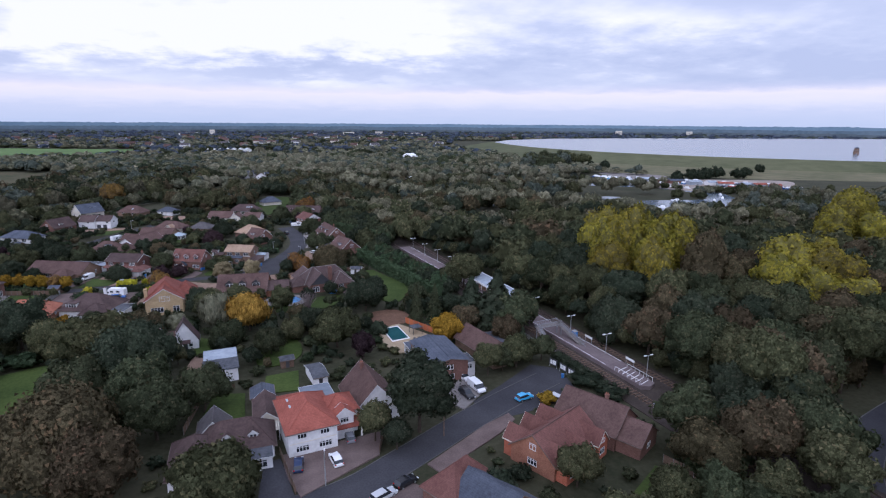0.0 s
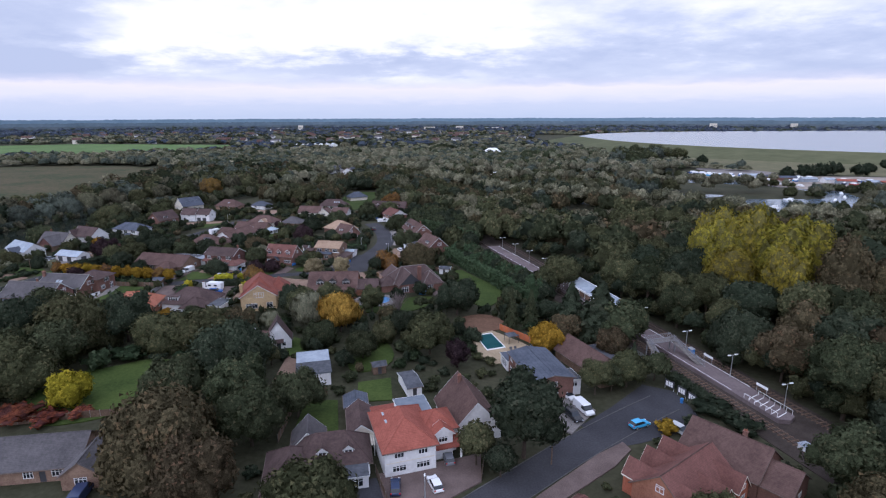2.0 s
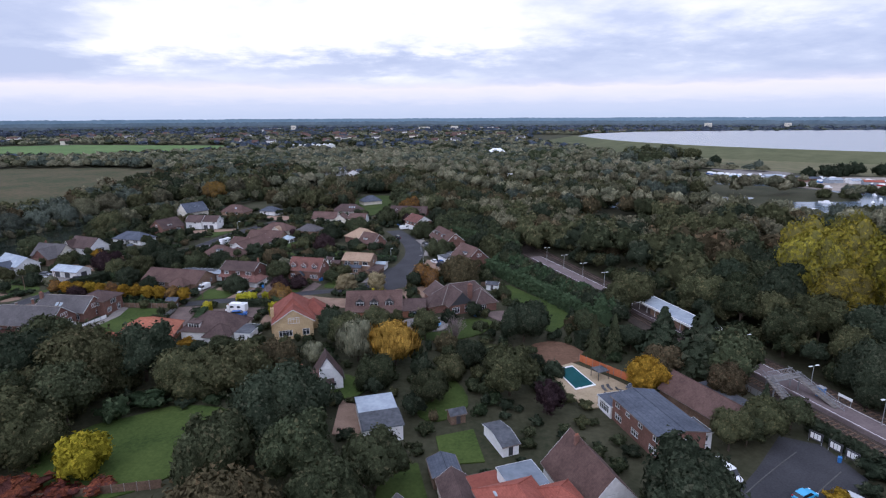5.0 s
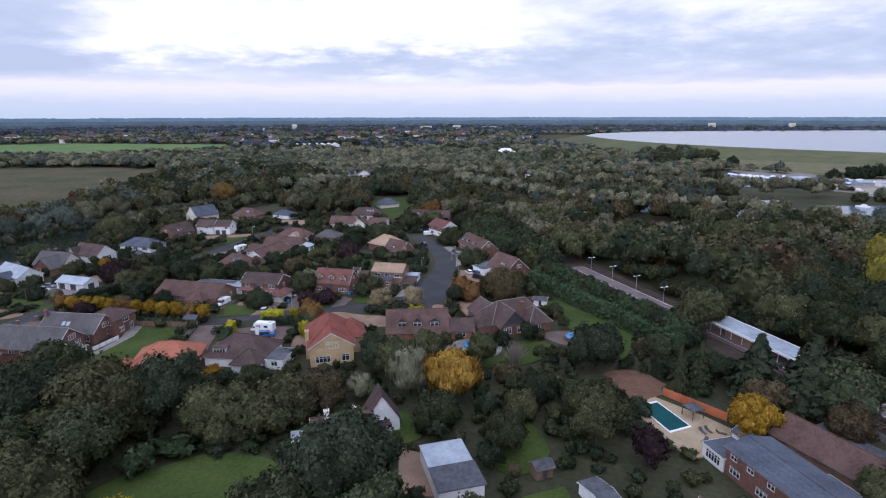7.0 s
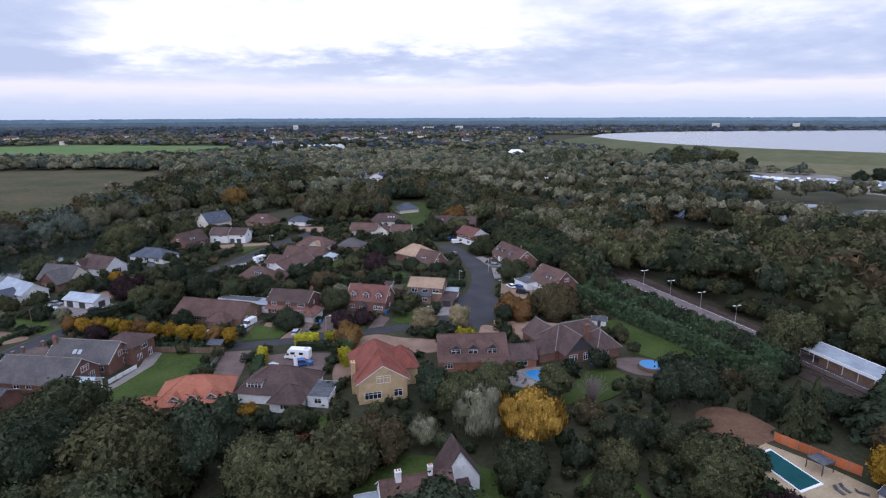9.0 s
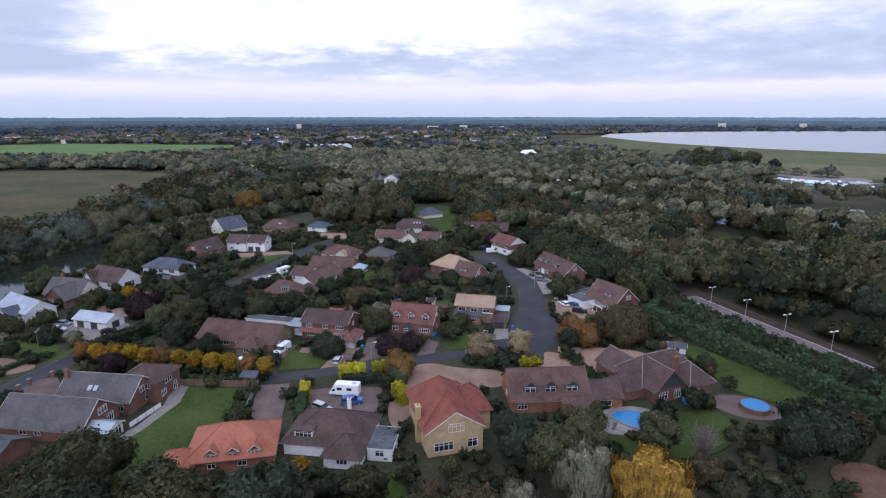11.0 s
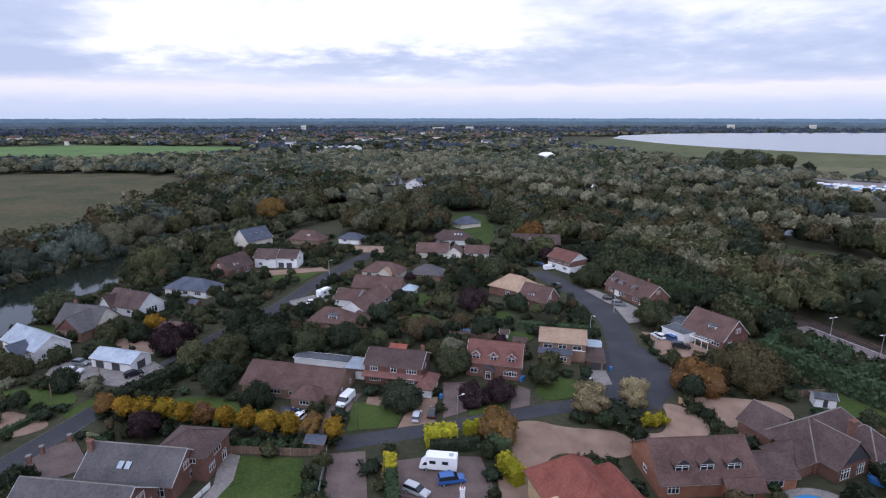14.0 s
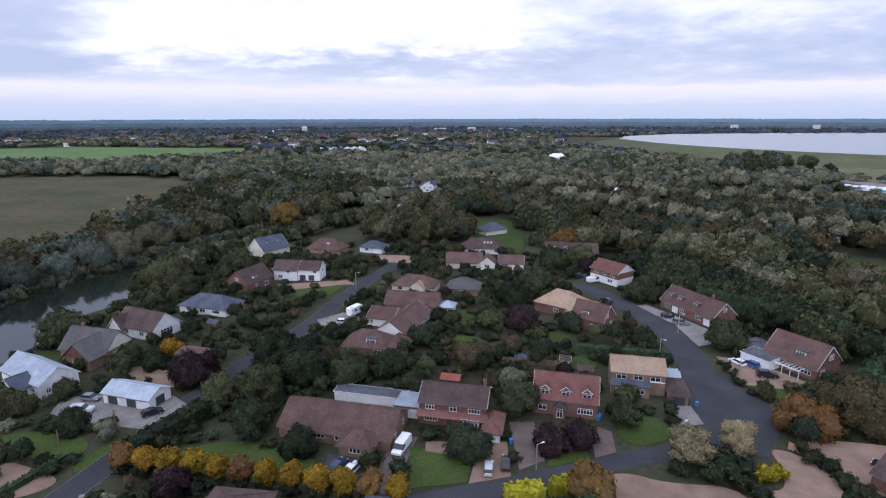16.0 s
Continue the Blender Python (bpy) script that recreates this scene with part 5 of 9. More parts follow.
    wing(h, 2.5, -8.5, 5, 4, 2.5, 3.4, "hip", K, M_ROOF_GREY, wins=[("f", 0, 0.4, 3, 1.9, 4)])
    h = home("white house with a red roof facing the close", -27, 313, -57, 13, 9)
    wing(h, 0, 0, 12.5, 9, 4.8, 7.6, "x", W, M_ROOF_MAROON, upper=K, wins=[("f", -3.5, 3.3, 2.4, 1.3, 3), ("f", 0.5, 3.3, 2.0, 1.3, 2), ("f", 4, 3.3, 2.0, 1.3, 2), ("f", -3, 0.9, 2.2, 1.2, 3), ("f", 3, 0.9, 2.2, 1.2, 3)], gable=W)
    h = home("long brown-roofed house with small dormers under trees", -33.5, 349, -10, 23, 9)
    wing(h, 0, 0, 22, 8.5, 2.9, 6.6, "x", K, M_ROOF_DARK, wins=[("f", -6, 0.9, 2, 1.3, 2), ("f", 6, 0.9, 2, 1.3, 2), ("f", 0, 0.9, 2, 1.3, 2)])
    for k in (-7, -2.4, 2.4, 7):
        dormer(h, k, -3.0, 3.7, 0, 1.6, 1.2, 2.2, M_ROOF_DARK, M_TILE_HUNG)
    h = home("row of chalet houses with grey tiles and dormers", -12, 276.5, -68, 20, 10)
    wing(h, 0, 0, 20, 9.5, 2.9, 6.9, "x", K, M_ROOF_BROWN, trim=M_TRIM, wins=[("f", -7, 0.9, 2.2, 1.3, 3), ("f", -1, 0.9, 2.2, 1.3, 3), ("f", 5, 0.9, 2.2, 1.3, 3), ("r", 0, 4.2, 1.4, 1.2, 2)], doors=[("f", 8, 2.3, 2.05, "garage"), ("f", -4, 2.3, 2.05, "garage")])
    for k in (-7.5, -3.6, 2.6):
        dormer(h, k, -3.6, 3.7, 0, 2.2, 1.4, 2.8, M_ROOF_GREY, M_TILE_HUNG, "flat", 3)
    chimney(h, 5.5, 0, 6, 8.0)
    h = home("chalet house with big brown gable and white pergola", -3.2, 240.2, -62, 13, 11)
    wing(h, 0, 0, 12.5, 10.5, 3.0, 7.6, "x", K, M_ROOF_BROWN, trim=M_TRIM, gable=M_TILE_HUNG, wins=[("r", 0.6, 4.0, 2.0, 1.4, 3), ("r", -2.5, 0.8, 2.0, 1.4, 3), ("f", 4, 0.9, 2.4, 1.3, 3), ("f", 0.5, 0.6, 2.0, 1.6, 3)])
    dormer(h, 1.5, -3.6, 4.1, 0, 2.2, 1.3, 3.0, M_FELT, M_WALL_WHITE, "flat", 3)
    wing(h, -5.5, -7.4, 7, 5.5, 2.6, 2.7, "flat", W, M_FELT, doors=[("f", 0, 2.4, 2.05, "garage")])
    wing(h, -9.5, -1.5, 6, 7, 2.5, 3.3, "hip", W, M_FELT)
    frame_bm = bmesh.new()
    for i in range(7):
        box(frame_bm, -1.6 + i * 0.9, -8.2, 2.3, -1.5 + i * 0.9, -5.3, 2.42)
    box(frame_bm, -1.7, -8.3, 2.2, 4.2, -8.2, 2.5)
    for i in range(4):
        box(frame_bm, -1.7 + i * 1.9, -8.3, 0, -1.6 + i * 1.9, -8.2, 2.2)
    part("pergola", frame_bm, M_WHITE_PAINT, h)
    # large grey-roofed house by the lawn
    h = home("large brick house with grey tiled roofs and glazed gables", -129, 175, -8, 30, 18)
    wing(h, -4.6, -3.4, 18.5, 10, 2.8, 6.6, "x", K, M_ROOF_GREY, trim=M_TRIM, gable=M_TILE_HUNG, wins=[("r", -2.4, 0.6, 1.6, 1.8, 2), ("r", 0.8, 3.2, 2.4, 1.5, 3), ("f", -3, 1.1, 1.6, 0.9, 2), ("f", 0, 1.1, 1.4, 0.9, 2), ("r", 2.5, 0.6, 1.8, 1.8, 3)], cap_material=M_CONCRETE)
    wing(h, -1.5, 6.6, 16.5, 9, 3.2, 6.6, "x", K, M_ROOF_GREY, trim=M_TRIM, wins=[("r", 1.5, 0.8, 2.4, 1.5, 3), ("r", 0, 3.2, 2.2, 1.4, 3), ("f", 6, 0.6, 1.6, 1.8, 2)], cap_material=M_CONCRETE)
    wing(h, 4.8, 11.5, 9, 8, 4.9, 6.9, "hip", K, M_ROOF_DARK, wins=[("f", 2, 3.2, 1.8, 1.3, 3), ("r", 0, 3.0, 2.4, 1.4, 3), ("r", -2, 0.8, 1.8, 1.5, 3), ("r", 2, 0.3, 1.4, 2.0, 2)])
    for k in (-1.5, -0.2):
        skylight(h, k - 1.5, 3.7, 4.75, 37, 0, 0.9, 1.2)
    wing(h, 7.0, -5.5, 4.5, 4, 2.3, 3.2, "x", W, M_GLASS_ROOF, wins=[("f", 0, 0.3, 3.8, 1.8, 5), ("r", 0, 0.3, 3.2, 1.8, 4)])
    chimney(h, -9.5, 5.5, 2, 7.6, 0.9, 0.7)
    h = home("low grey-roofed outbuilding beside a brick house", -141, 162, -8, 14, 8, "outbuilding", "outbuilding")
    wing(h, 0, 0, 13, 7, 2.5, 4.2, "x", K, M_FELT)
    h = home("bungalow with a bright orange-red hipped roof", -96, 163, 10, 16, 12)
    wing(h, 0, 0, 14.5, 11, 2.7, 6.2, "hip", O, M_ROOF_ORANGE, wins=[("f", -3, 0.9, 1.4, 1.3, 2), ("f", 2, 0.9, 1.6, 1.3, 2), ("r", 0, 0.9, 1.6, 1.3, 2)])
    wing(h, -8.5, -3.5, 5, 5, 2.4, 4.0, "hip", O, M_ROOF_ORANGE)
    for k in (-3.0, 0.6, 4.2):
        dormer(h, k, -5.2, 2.4, 0, 1.9, 1.3, 2.6, M_ROOF_ORANGE, O)
    h = home("dark brown hipped bungalow with white front bays", -79, 166.5, -8, 17, 13)
    wing(h, 0, 0.5, 15, 11, 2.7, 6.4, "hip", W, M_ROOF_DARK, wins=[("f", 3, 0.9, 1.8, 1.3, 3), ("r", 0, 0.9, 1.6, 1.3, 2)])
    wing(h, 4.2, -5, 6.5, 6, 2.6, 5.0, "hip", W, M_ROOF_DARK, wins=[("f", 0, 0.8, 2.0, 1.4, 3)])
    dormer(h, -4, -4.2, 2.9, 0, 3.4, 1.6, 3.0, M_ROOF_DARK, M_WALL_WHITE, "flat", 4)
    chimney(h, 2.5, 3.0, 5, 7.4, material=M_WALL_WHITE)
    wing(h, 10.2, -1.5, 4.5, 7, 2.4, 2.5, "flat", W, M_FELT, wins=[("f", 0, 0.9, 1.6, 1.2, 2)])
    h = home("tall yellow-brick house with a red tiled roof", -58.0, 170.2, 14, 11, 16)
    wing(h, 0, 1.0, 10.6, 14.0, 5.0, 9.4, "hip", Y, M_ROOF_CRIMSON, hip=4.0, wins=[("l", 3, 3.0, 0.9, 1.2, 1), ("l", -3, 1.0, 0.9, 1.4, 1), ("l", 0, 3.0, 0.9, 1.2, 1)], over=0.6)
    wing(h, 0, -5.0, 10.4, 6.5, 5.0, 8.4, "y", Y, M_ROOF_CRIMSON, wins=[("f", -2.2, 0.9, 3.6, 1.7, 4), ("f", 3.2, 0.9, 1.9, 1.8, 2), ("f", 0.1, 4.4, 3.0, 1.7, 4)], over=0.6)
    wing(h, 5.8, 2.0, 6, 8, 4.6, 7.6, "hip", Y, M_ROOF_CRIMSON)
    chimney(h, -5.7, -2.5, 0, 7.4, 0.9, 1.4, M_WALL_YELLOW, 1)
    h = home("brown-roofed house with dark dormers and brick gable", -36.0, 182.0, 3, 18, 12)
    wing(h, 0, 0, 16.5, 11.5, 2.9, 7.2, "x", O, M_ROOF_BROWN, wins=[("f", -6, 0.8, 2.0, 1.4, 3), ("l", 0, 1, 1.6, 1.3, 2)])
    for k in (-4.2, 0.0, 4.6):
        dormer(h, k, -4.4, 3.6, 0, 2.6, 1.6, 3.2, M_ROOF_BROWN, M_DARK_TRIM, "gable")
    wing(h, 11.8, -1.5, 7, 7, 2.6, 4.8, "x", O, M_ROOF_DARK, wins=[("f", 0, 0.6, 2.6, 1.7, 3)])
    wing(h, 5, -6.2, 6, 3, 2.5, 3.6, "x", O, M_ROOF_BROWN, wins=[("f", 0, 0.6, 2.6, 1.6, 3)])
    h = home("big brick house with dark tiled gables by the lawn", -8.5, 188.3, 22, 18, 14)
    wing(h, 0, 1, 17, 9.5, 3.1, 7.4, "hip", K, M_ROOF_DARK, wins=[("f", 6, 0.8, 2.2, 1.4, 3), ("r", 0, 0.8, 2.2, 1.4, 3)], hip=4, cap_material=M_CONCRETE)
    wing(h, -3.5, -3.0, 8, 8, 3.1, 7.0, "y", K, M_ROOF_DARK, gable=M_DARK_TRIM, wins=[("f", 2, 0.4, 2.0, 2.0, 3), ("f", -2, 0.4, 2.4, 2.0, 3)], cap_material=M_CONCRETE)
    wing(h, 4.5, -3.8, 7, 8, 3.0, 6.2, "hip", K, M_ROOF_DARK, wins=[("f", -1, 0.5, 2.0, 1.8, 3)], cap_material=M_CONCRETE)
    wing(h, -5, 7.5, 8, 7, 2.9, 5.8, "y", K, M_ROOF_DARK, cap_material=M_CONCRETE)
    wing(h, -10, -0.5, 6, 6, 2.8, 5.0, "hip", K, M_ROOF_DARK)
    chimney(h, 0.9, -3.4, 2, 8.0, 1.3, 0.9)
    # nearer the start
    h = home("white cottage with a steep dark roof and pointed gable", -41.8, 135.4, 15, 12, 9)
    wing(h, 0, -0.8, 6.7, 4.4, 2.9, 8.0, "y", W, M_ROOF_DARK, wins=[("f", 0, 4.0, 1.3, 1.3, 2), ("f", 1.4, 0.9, 1.0, 1.2, 1), ("f", -1.9, 0.9, 1.0, 1.2, 1)], doors=[("f", 0.1, 1.0, 2.0, "dark")], over=0.3, trim=M_DARK_TRIM)
    bm = bmesh.new()
    roof_shell(bm, [[(-1.2, -4.2, 2.3), (1.4, -4.2, 2.3), (1.4, -3.0, 2.9), (-1.2, -3.0, 2.9)]], 0.12)
    part("porch_roof", bm, M_ROOF_DARK, h)
    wing(h, -7.6, -4.6, 11, 7.5, 3.0, 6.2, "x", W, M_ROOF_BROWN, wins=[("f", 0, 0.9, 1.6, 1.3, 2), ("l", 0, 0.9, 1.6, 1.3, 2)])
    wing(h, -15, -6.5, 3.4, 9, 2.4, 2.6, "flat", W, M_METAL_ROOF, wins=[("f", 0, 0.7, 2.4, 1.4, 3)])
    chimney(h, -5.4, -4.8, 5, 7.6, material=W)
    chimney(h, -10.4, -4.8, 5, 7.6, 0.9, 0.8, material=W)
    h = home("white-walled shed with pale and dark sheet roof", -28.4, 118.3, 15, 7.4, 12.6, "shed", "shed")
    wing(h, 0, 0, 7.4, 12.6, 3.1, 3.1, "flat", W, M_METAL_ROOF, trim=M_ZINC)
    bm = bmesh.new()
    roof_shell(bm, [[(-4.0, -6.6, 3.34), (4.0, -6.6, 3.34), (4.0, -0.4, 3.5), (-4.0, -0.4, 3.5)]], 0.06)
    part("roof_sheet", bm, M_FELT, h, "dark weathered front roof sheet")
    h = home("white-fronted two-storey house with a bright red tiled roof", -4.8, 87.0, 18, 15, 14)
    wing(h, 0, 0, 9.0, 13, 5.3, 8.2, "hip", W, M_ROOF_RED, wins=[("f", -2.0, 3.5, 1.7, 1.0, 3), ("f", 2.2, 3.5, 1.7, 1.0, 3), ("f", -2.0, 0.9, 2.4, 1.2, 4), ("f", 2.2, 0.9, 2.4, 1.2, 4)], over=0.5)
    bm = bmesh.new()
    box(bm, -4.3, -6.62, 2.72, 4.3, -6.56, 2.86)
    part("string_course", bm, M_WALL_CREAM, h)
    wing(h, 6.4, 1.0, 6.5, 6.5, 5.0, 7.0, "hip", W, M_ROOF_RED, wins=[("r", 0, 3.2, 1.4, 1.1, 2)])
    wing(h, 6.6, -3.0, 3.6, 2.0, 5.0, 6.4, "y", W, M_ROOF_RED, wins=[("f", 0, 3.3, 1.7, 1.1, 3)])
    bm = bmesh.new()
    roof_shell(bm, [[(4.3, -5.2, 2.7), (10.0, -5.2, 2.7), (10.0, -2.0, 3.4), (4.3, -2.0, 3.4)]], 0.14)
    part("carport_roof", bm, M_ROOF_RED, h)
    for k in (4.6, 9.7):
        bm = bmesh.new()
        box(bm, k - 0.15, -5.0, 0, k + 0.15, -4.7, 2.6)
        part("post", bm, M_WHITE_PAINT, h)
    wing(h, 4.0, 8.0, 6, 6, 4.6, 5.2, "flat", W, M_ZINC, wins=[("r", 0, 3.0, 1.6, 1.2, 2)])
    wing(h, -1.0, 9.5, 5, 7, 2.6, 2.7, "flat", K, M_ROOF_RED)
    for k in (0.5, 3.2):
        skylight(h, -2.6, k, 6.55, 0, 0, 0.8, 1.1)
    h = home("steep brown-tiled house beside a large oak", 7.4, 97, 15, 10, 13)
    wing(h, 0, 0, 9.5, 13, 2.9, 8.0, "y", W, M_ROOF_BROWN, wins=[("f", 0, 3.9, 1.8, 1.3, 3), ("f", -2, 0.9, 2.0, 1.3, 3), ("f", 2.4, 0.9, 1.6, 1.3, 2)])
    chimney(h, -0.6, 3.5, 6.5, 8.8)
    h = home("two-storey brick house with a shallow blue-grey roof", 24.5, 113.4, -76, 15.4, 10)
    wing(h, 0, 0, 15.6, 9.0, 5.0, 5.9, "x", K, M_ROOF_SLATE, wins=[("f", -6, 3.3, 1.4, 1.2, 2), ("f", -2.5, 3.3, 1.4, 1.2, 2), ("f", 1.5, 3.3, 1.4, 1.2, 2), ("f", 6, 3.3, 1.4, 1.2, 2), ("f", -5.5, 0.8, 2.2, 1.3, 3), ("f", 0, 0.8, 2.2, 1.3, 3), ("f", 5.5, 0.8, 2.2, 1.3, 3), ("r", 0, 3.2, 1.6, 1.2, 2), ("r", 0, 0.8, 2.2, 1.3, 3)])
    wing(h, -10.2, -1.8, 5, 6, 2.6, 2.7, "flat", W, M_ROOF_SLATE, wins=[("f", 0, 0.5, 3.4, 1.7, 5)])
    wing(h, 4, 5.5, 5, 3, 3.6, 4.0, "flat", W, M_FELT, wins=[("r", 0, 2.0, 1.4, 1.2, 2)])
    h = home("long low barn with a brown roof behind the car park", 38, 121, -67, 18, 8, "barn", "barn")
    wing(h, 0, 0, 18, 7.5, 2.6, 5.6, "x", M_TIMBER, M_ROOF_BROWN)
    wing(h, -1, 6, 12, 4.5, 2.4, 2.5, "flat", M_TIMBER, M_FELT)
    h = home("dark-tiled bungalow with small dormers behind a tree", -18.5, 80.8, 12, 18, 12)
    wing(h, 2.0, 2.2, 13, 8.0, 2.8, 6.4, "hip", W, M_ROOF_DARK, wins=[("f", 5, 0.9, 1.8, 1.3, 3), ("r", 0, 0.9, 1.8, 1.3, 2)])
    wing(h, -4.6, -1.6, 8, 11, 2.8, 6.0, "hip", W, M_ROOF_DARK, wins=[("f", 0, 0.8, 2.2, 1.4, 4), ("l", 1, 0.9, 1.6, 1.3, 2)])
    wing(h, -2.0, 7.6, 5.5, 6, 2.6, 5.4, "y", W, M_ROOF_GREY, wins=[("r", 0, 0.9, 1.4, 1.2, 2)])
    for k in (0.6, 5.0):
        dormer(h, k, -0.6, 3.4, 0, 1.6, 1.2, 2.4, M_ROOF_DARK, M_WALL_WHITE)
    wing(h, 5.5, -3.6, 5.0, 4.0, 2.4, 2.5, "flat", W, M_FELT, wins=[("f", 0, 0.6, 3.2, 1.5, 4)])
    h = home("brown gabled outbuilding with a slatted lean-to", -13.5, 94, 12, 5, 10, "outbuilding", "outbuilding")
    wing(h, 0, 0, 4.8, 9.5, 2.4, 4.2, "y", M_WALL_CREAM, M_ROOF_DARK, over=0.25)
    wing(h, -0.5, 8.0, 4.6, 5, 2.3, 3.2, "y", M_TIMBER, M_ROOF_SLATE, over=0.25)
    bm = bmesh.new()
    for i in range(11):
        box(bm, -1.9 + i * 0.38, -8.6, 2.2 + 0.01, -1.62 + i * 0.38, -4.9, 2.27)
    part("slatted_roof", bm, M_WALL_CREAM, h)
    for k in (-1.8, 2.0):
        bm = bmesh.new()
        box(bm, k, -8.6, 0, k + 0.12, -8.45, 2.2)
        part("post", bm, M_WHITE_PAINT, h)
    h = home("terrace with brown tiled roofs and rows of red gablets", 41.5, 75.2, -53, 13.5, 15)
    wing(h, 0, 0, 9.4, 14.5, 3.2, 6.9, "y", O, M_ROOF_MAROON, wins=[("f", 0, 1, 2.0, 1.3, 3), ("f", 0, 4.0, 1.4, 1.2, 2)], cap_material=M_ROOF_BROWN)
    for k in (-4.9, 0, 4.9):
        for side, face in ((-1, "l"), (1, "r")):
            wing(h, side * 4.3, k, 5.0, 3.5, 3.3, 5.6, "x", M_WALL_SCARLET, M_ROOF_MAROON, wins=[(face, 0, 3.2, 1.3, 0.9, 2), (face, 0, 0.9, 1.6, 1.3, 2)], caps=False, trim=M_WALL_CREAM, over=0.15)
    h = home("brown-tiled house beside the railway", 54, 80.0, -50, 20, 10)
    wing(h, -3, 0, 13, 9.5, 3.4, 7.2, "x", K, M_ROOF_BROWN, wins=[("f", 0, 0.9, 2.0, 1.3, 3)])
    wing(h, 5.6, -0.5, 5.2, 7.4, 3.0, 5.6, "x", K, M_ROOF_BROWN, wins=[("r", 0, 1, 1.6, 1.2, 2)])
    chimney(h, -1, 0.4, 6, 8.2)
    h = home("brown and red tiled house at the approach road", 24.5, 62.5, -50, 15, 11)
    wing(h, -4, 0, 7, 10, 3.2, 6.8, "hip", K, M_ROOF_MAROON)
    wing(h, 3, 0, 10, 9, 3.2, 6.4, "x", K, M_ROOF_SLATE, wins=[("f", 0, 1, 1.8, 1.3, 3)])
    h = home("long grey-roofed bungalow with a brick gable", -66.5, 82.3, 9, 22, 11)
    wing(h, -3, 1, 20, 10, 2.8, 6.0, "x", B, M_ROOF_GREY, wins=[("f", 2, 0.9, 1.6, 1.3, 3), ("f", 6.5, 0.9, 1.8, 1.3, 3), ("f", -4, 0.9, 1.8, 1.3, 3)], doors=[("f", 4.2, 1.0, 2.0, "dark")])
    wing(h, 8.5, -3.0, 6, 8, 2.8, 5.0, "y", B, M_ROOF_GREY, wins=[("f", 0, 0.9, 2.0, 1.3, 3)])
    # far end of the estate
    h = home("dark-roofed bungalow with rooflights at the wood's edge", -72, 360, -6, 20, 9)
    wing(h, 0, 0, 18, 9, 2.8, 6.4, "hip", W, M_ROOF_DARK, wins=[("f", 7, 0.9, 1.8, 1.3, 3), ("f", -5, 0.9, 1.8, 1.3, 2)])
    for k in (1.5, 3.0, 4.5):
        skylight(h, k, -2.4, 4.9, 38, 0)
    h = home("brown-roofed bungalow with a cream gable", -78, 335, -8, 18, 9)
    wing(h, -3, 0, 14, 9, 2.7, 5.8, "x", C, M_ROOF_BROWN, wins=[("f", 2, 0.9, 1.8, 1.3, 2)])
    wing(h, 6.5, -1.0, 6, 8, 2.7, 5.0, "y", M_WALL_CREAM, M_ROOF_BROWN, wins=[("f", 0, 0.9, 2.2, 1.4, 3)])
    h = home("white-fronted bungalow beside a cream neighbour", -62, 333, -8, 11, 8)
    wing(h, 0, 0, 10, 8, 2.7, 5.2, "x", W, M_ROOF_BROWN, wins=[("f", -2.5, 0.4, 2.4, 1.9, 3), ("f", 2.5, 0.9, 2, 1.3, 3)])
    h = home("blue-grey roofed pavilion on a lawn in the woods", -63, 400, 30, 14, 9)
    wing(h, 0, 0, 13, 9, 2.8, 6.0, "hip", M_WALL_CREAM, M_ROOF_SLATE, wins=[("r", 0, 0.9, 1.8, 1.3, 2)])


add_houses()


# ---- lawns, drives, yards ----
LAWN, DRIVE = "mown green garden lawn", "gravel drive"
patch("lawn", LAWN, M_LAWN, [(-180, 213.4), (-164.4, 214.5), (-157.3, 209.1), (-158.9, 202.6), (-171.2, 207.0), (-180, 208)], True)
patch("drive", "pale gravel drive beside the lane", M_GRAVEL, [(-172, 205.5), (-162.0, 201.8), (-156.8, 199.2), (-158.5, 195.7), (-166, 193)], True, "drive")
patch("lawn", "grass verge along the lane", M_LAWN, [(-158.2, 203.6), (-153.6, 212.3), (-151.2, 213.6), (-155.0, 200.8)])
patch("yard", "grey concrete yard before a white garage", M_CONCRETE, [(-173.4, 221.0), (-175, 227), (-166.5, 230.0), (-151.0, 228.0), (-146.5, 224.2), (-151, 214.6), (-160.7, 216.6), (-170.7, 219.8)], category="yard")
patch("lawn", LAWN, M_LAWN, [(-143.6, 204.6), (-134.3, 211.0), (-122.5, 207.8), (-113.9, 204.8), (-114.3, 196.5), (-129.4, 198.8), (-139.9, 201.1)], True)
patch("drive", "block-paved drive with a parked van", M_BLOCK, [(-101.5, 210.4), (-96.6, 211.0), (-99.0, 200.4), (-100.9, 194.3), (-104.5, 193.4)], category="drive")
patch("drive", "asphalt drive before a brick bungalow", M_ASPHALT, [(-112.9, 205.6), (-106.2, 205.9), (-106.1, 197.4), (-112.0, 196.0)], category="drive")
patch("lawn", LAWN, M_LAWN, [(-97.9, 207.6), (-86.4, 205.5), (-87.9, 197.5), (-97.5, 196.0)])
patch("drive", "gravel drive with two parked cars", M_GRAVEL, [(-95, 209.5), (-79.6, 209.1), (-80.2, 198.9), (-87.6, 197.0), (-86.0, 203.8), (-95, 206.4)], category="drive")
patch("drive", "block-paved garden drive", M_BLOCK, [(-78.3, 216), (-73.3, 216), (-73.5, 203.2), (-78.5, 200.5)], category="drive")
patch("lawn", LAWN, M_LAWN, [(-73.0, 204.0), (-65.3, 206.6), (-65.3, 203.4), (-73.3, 201.2)])
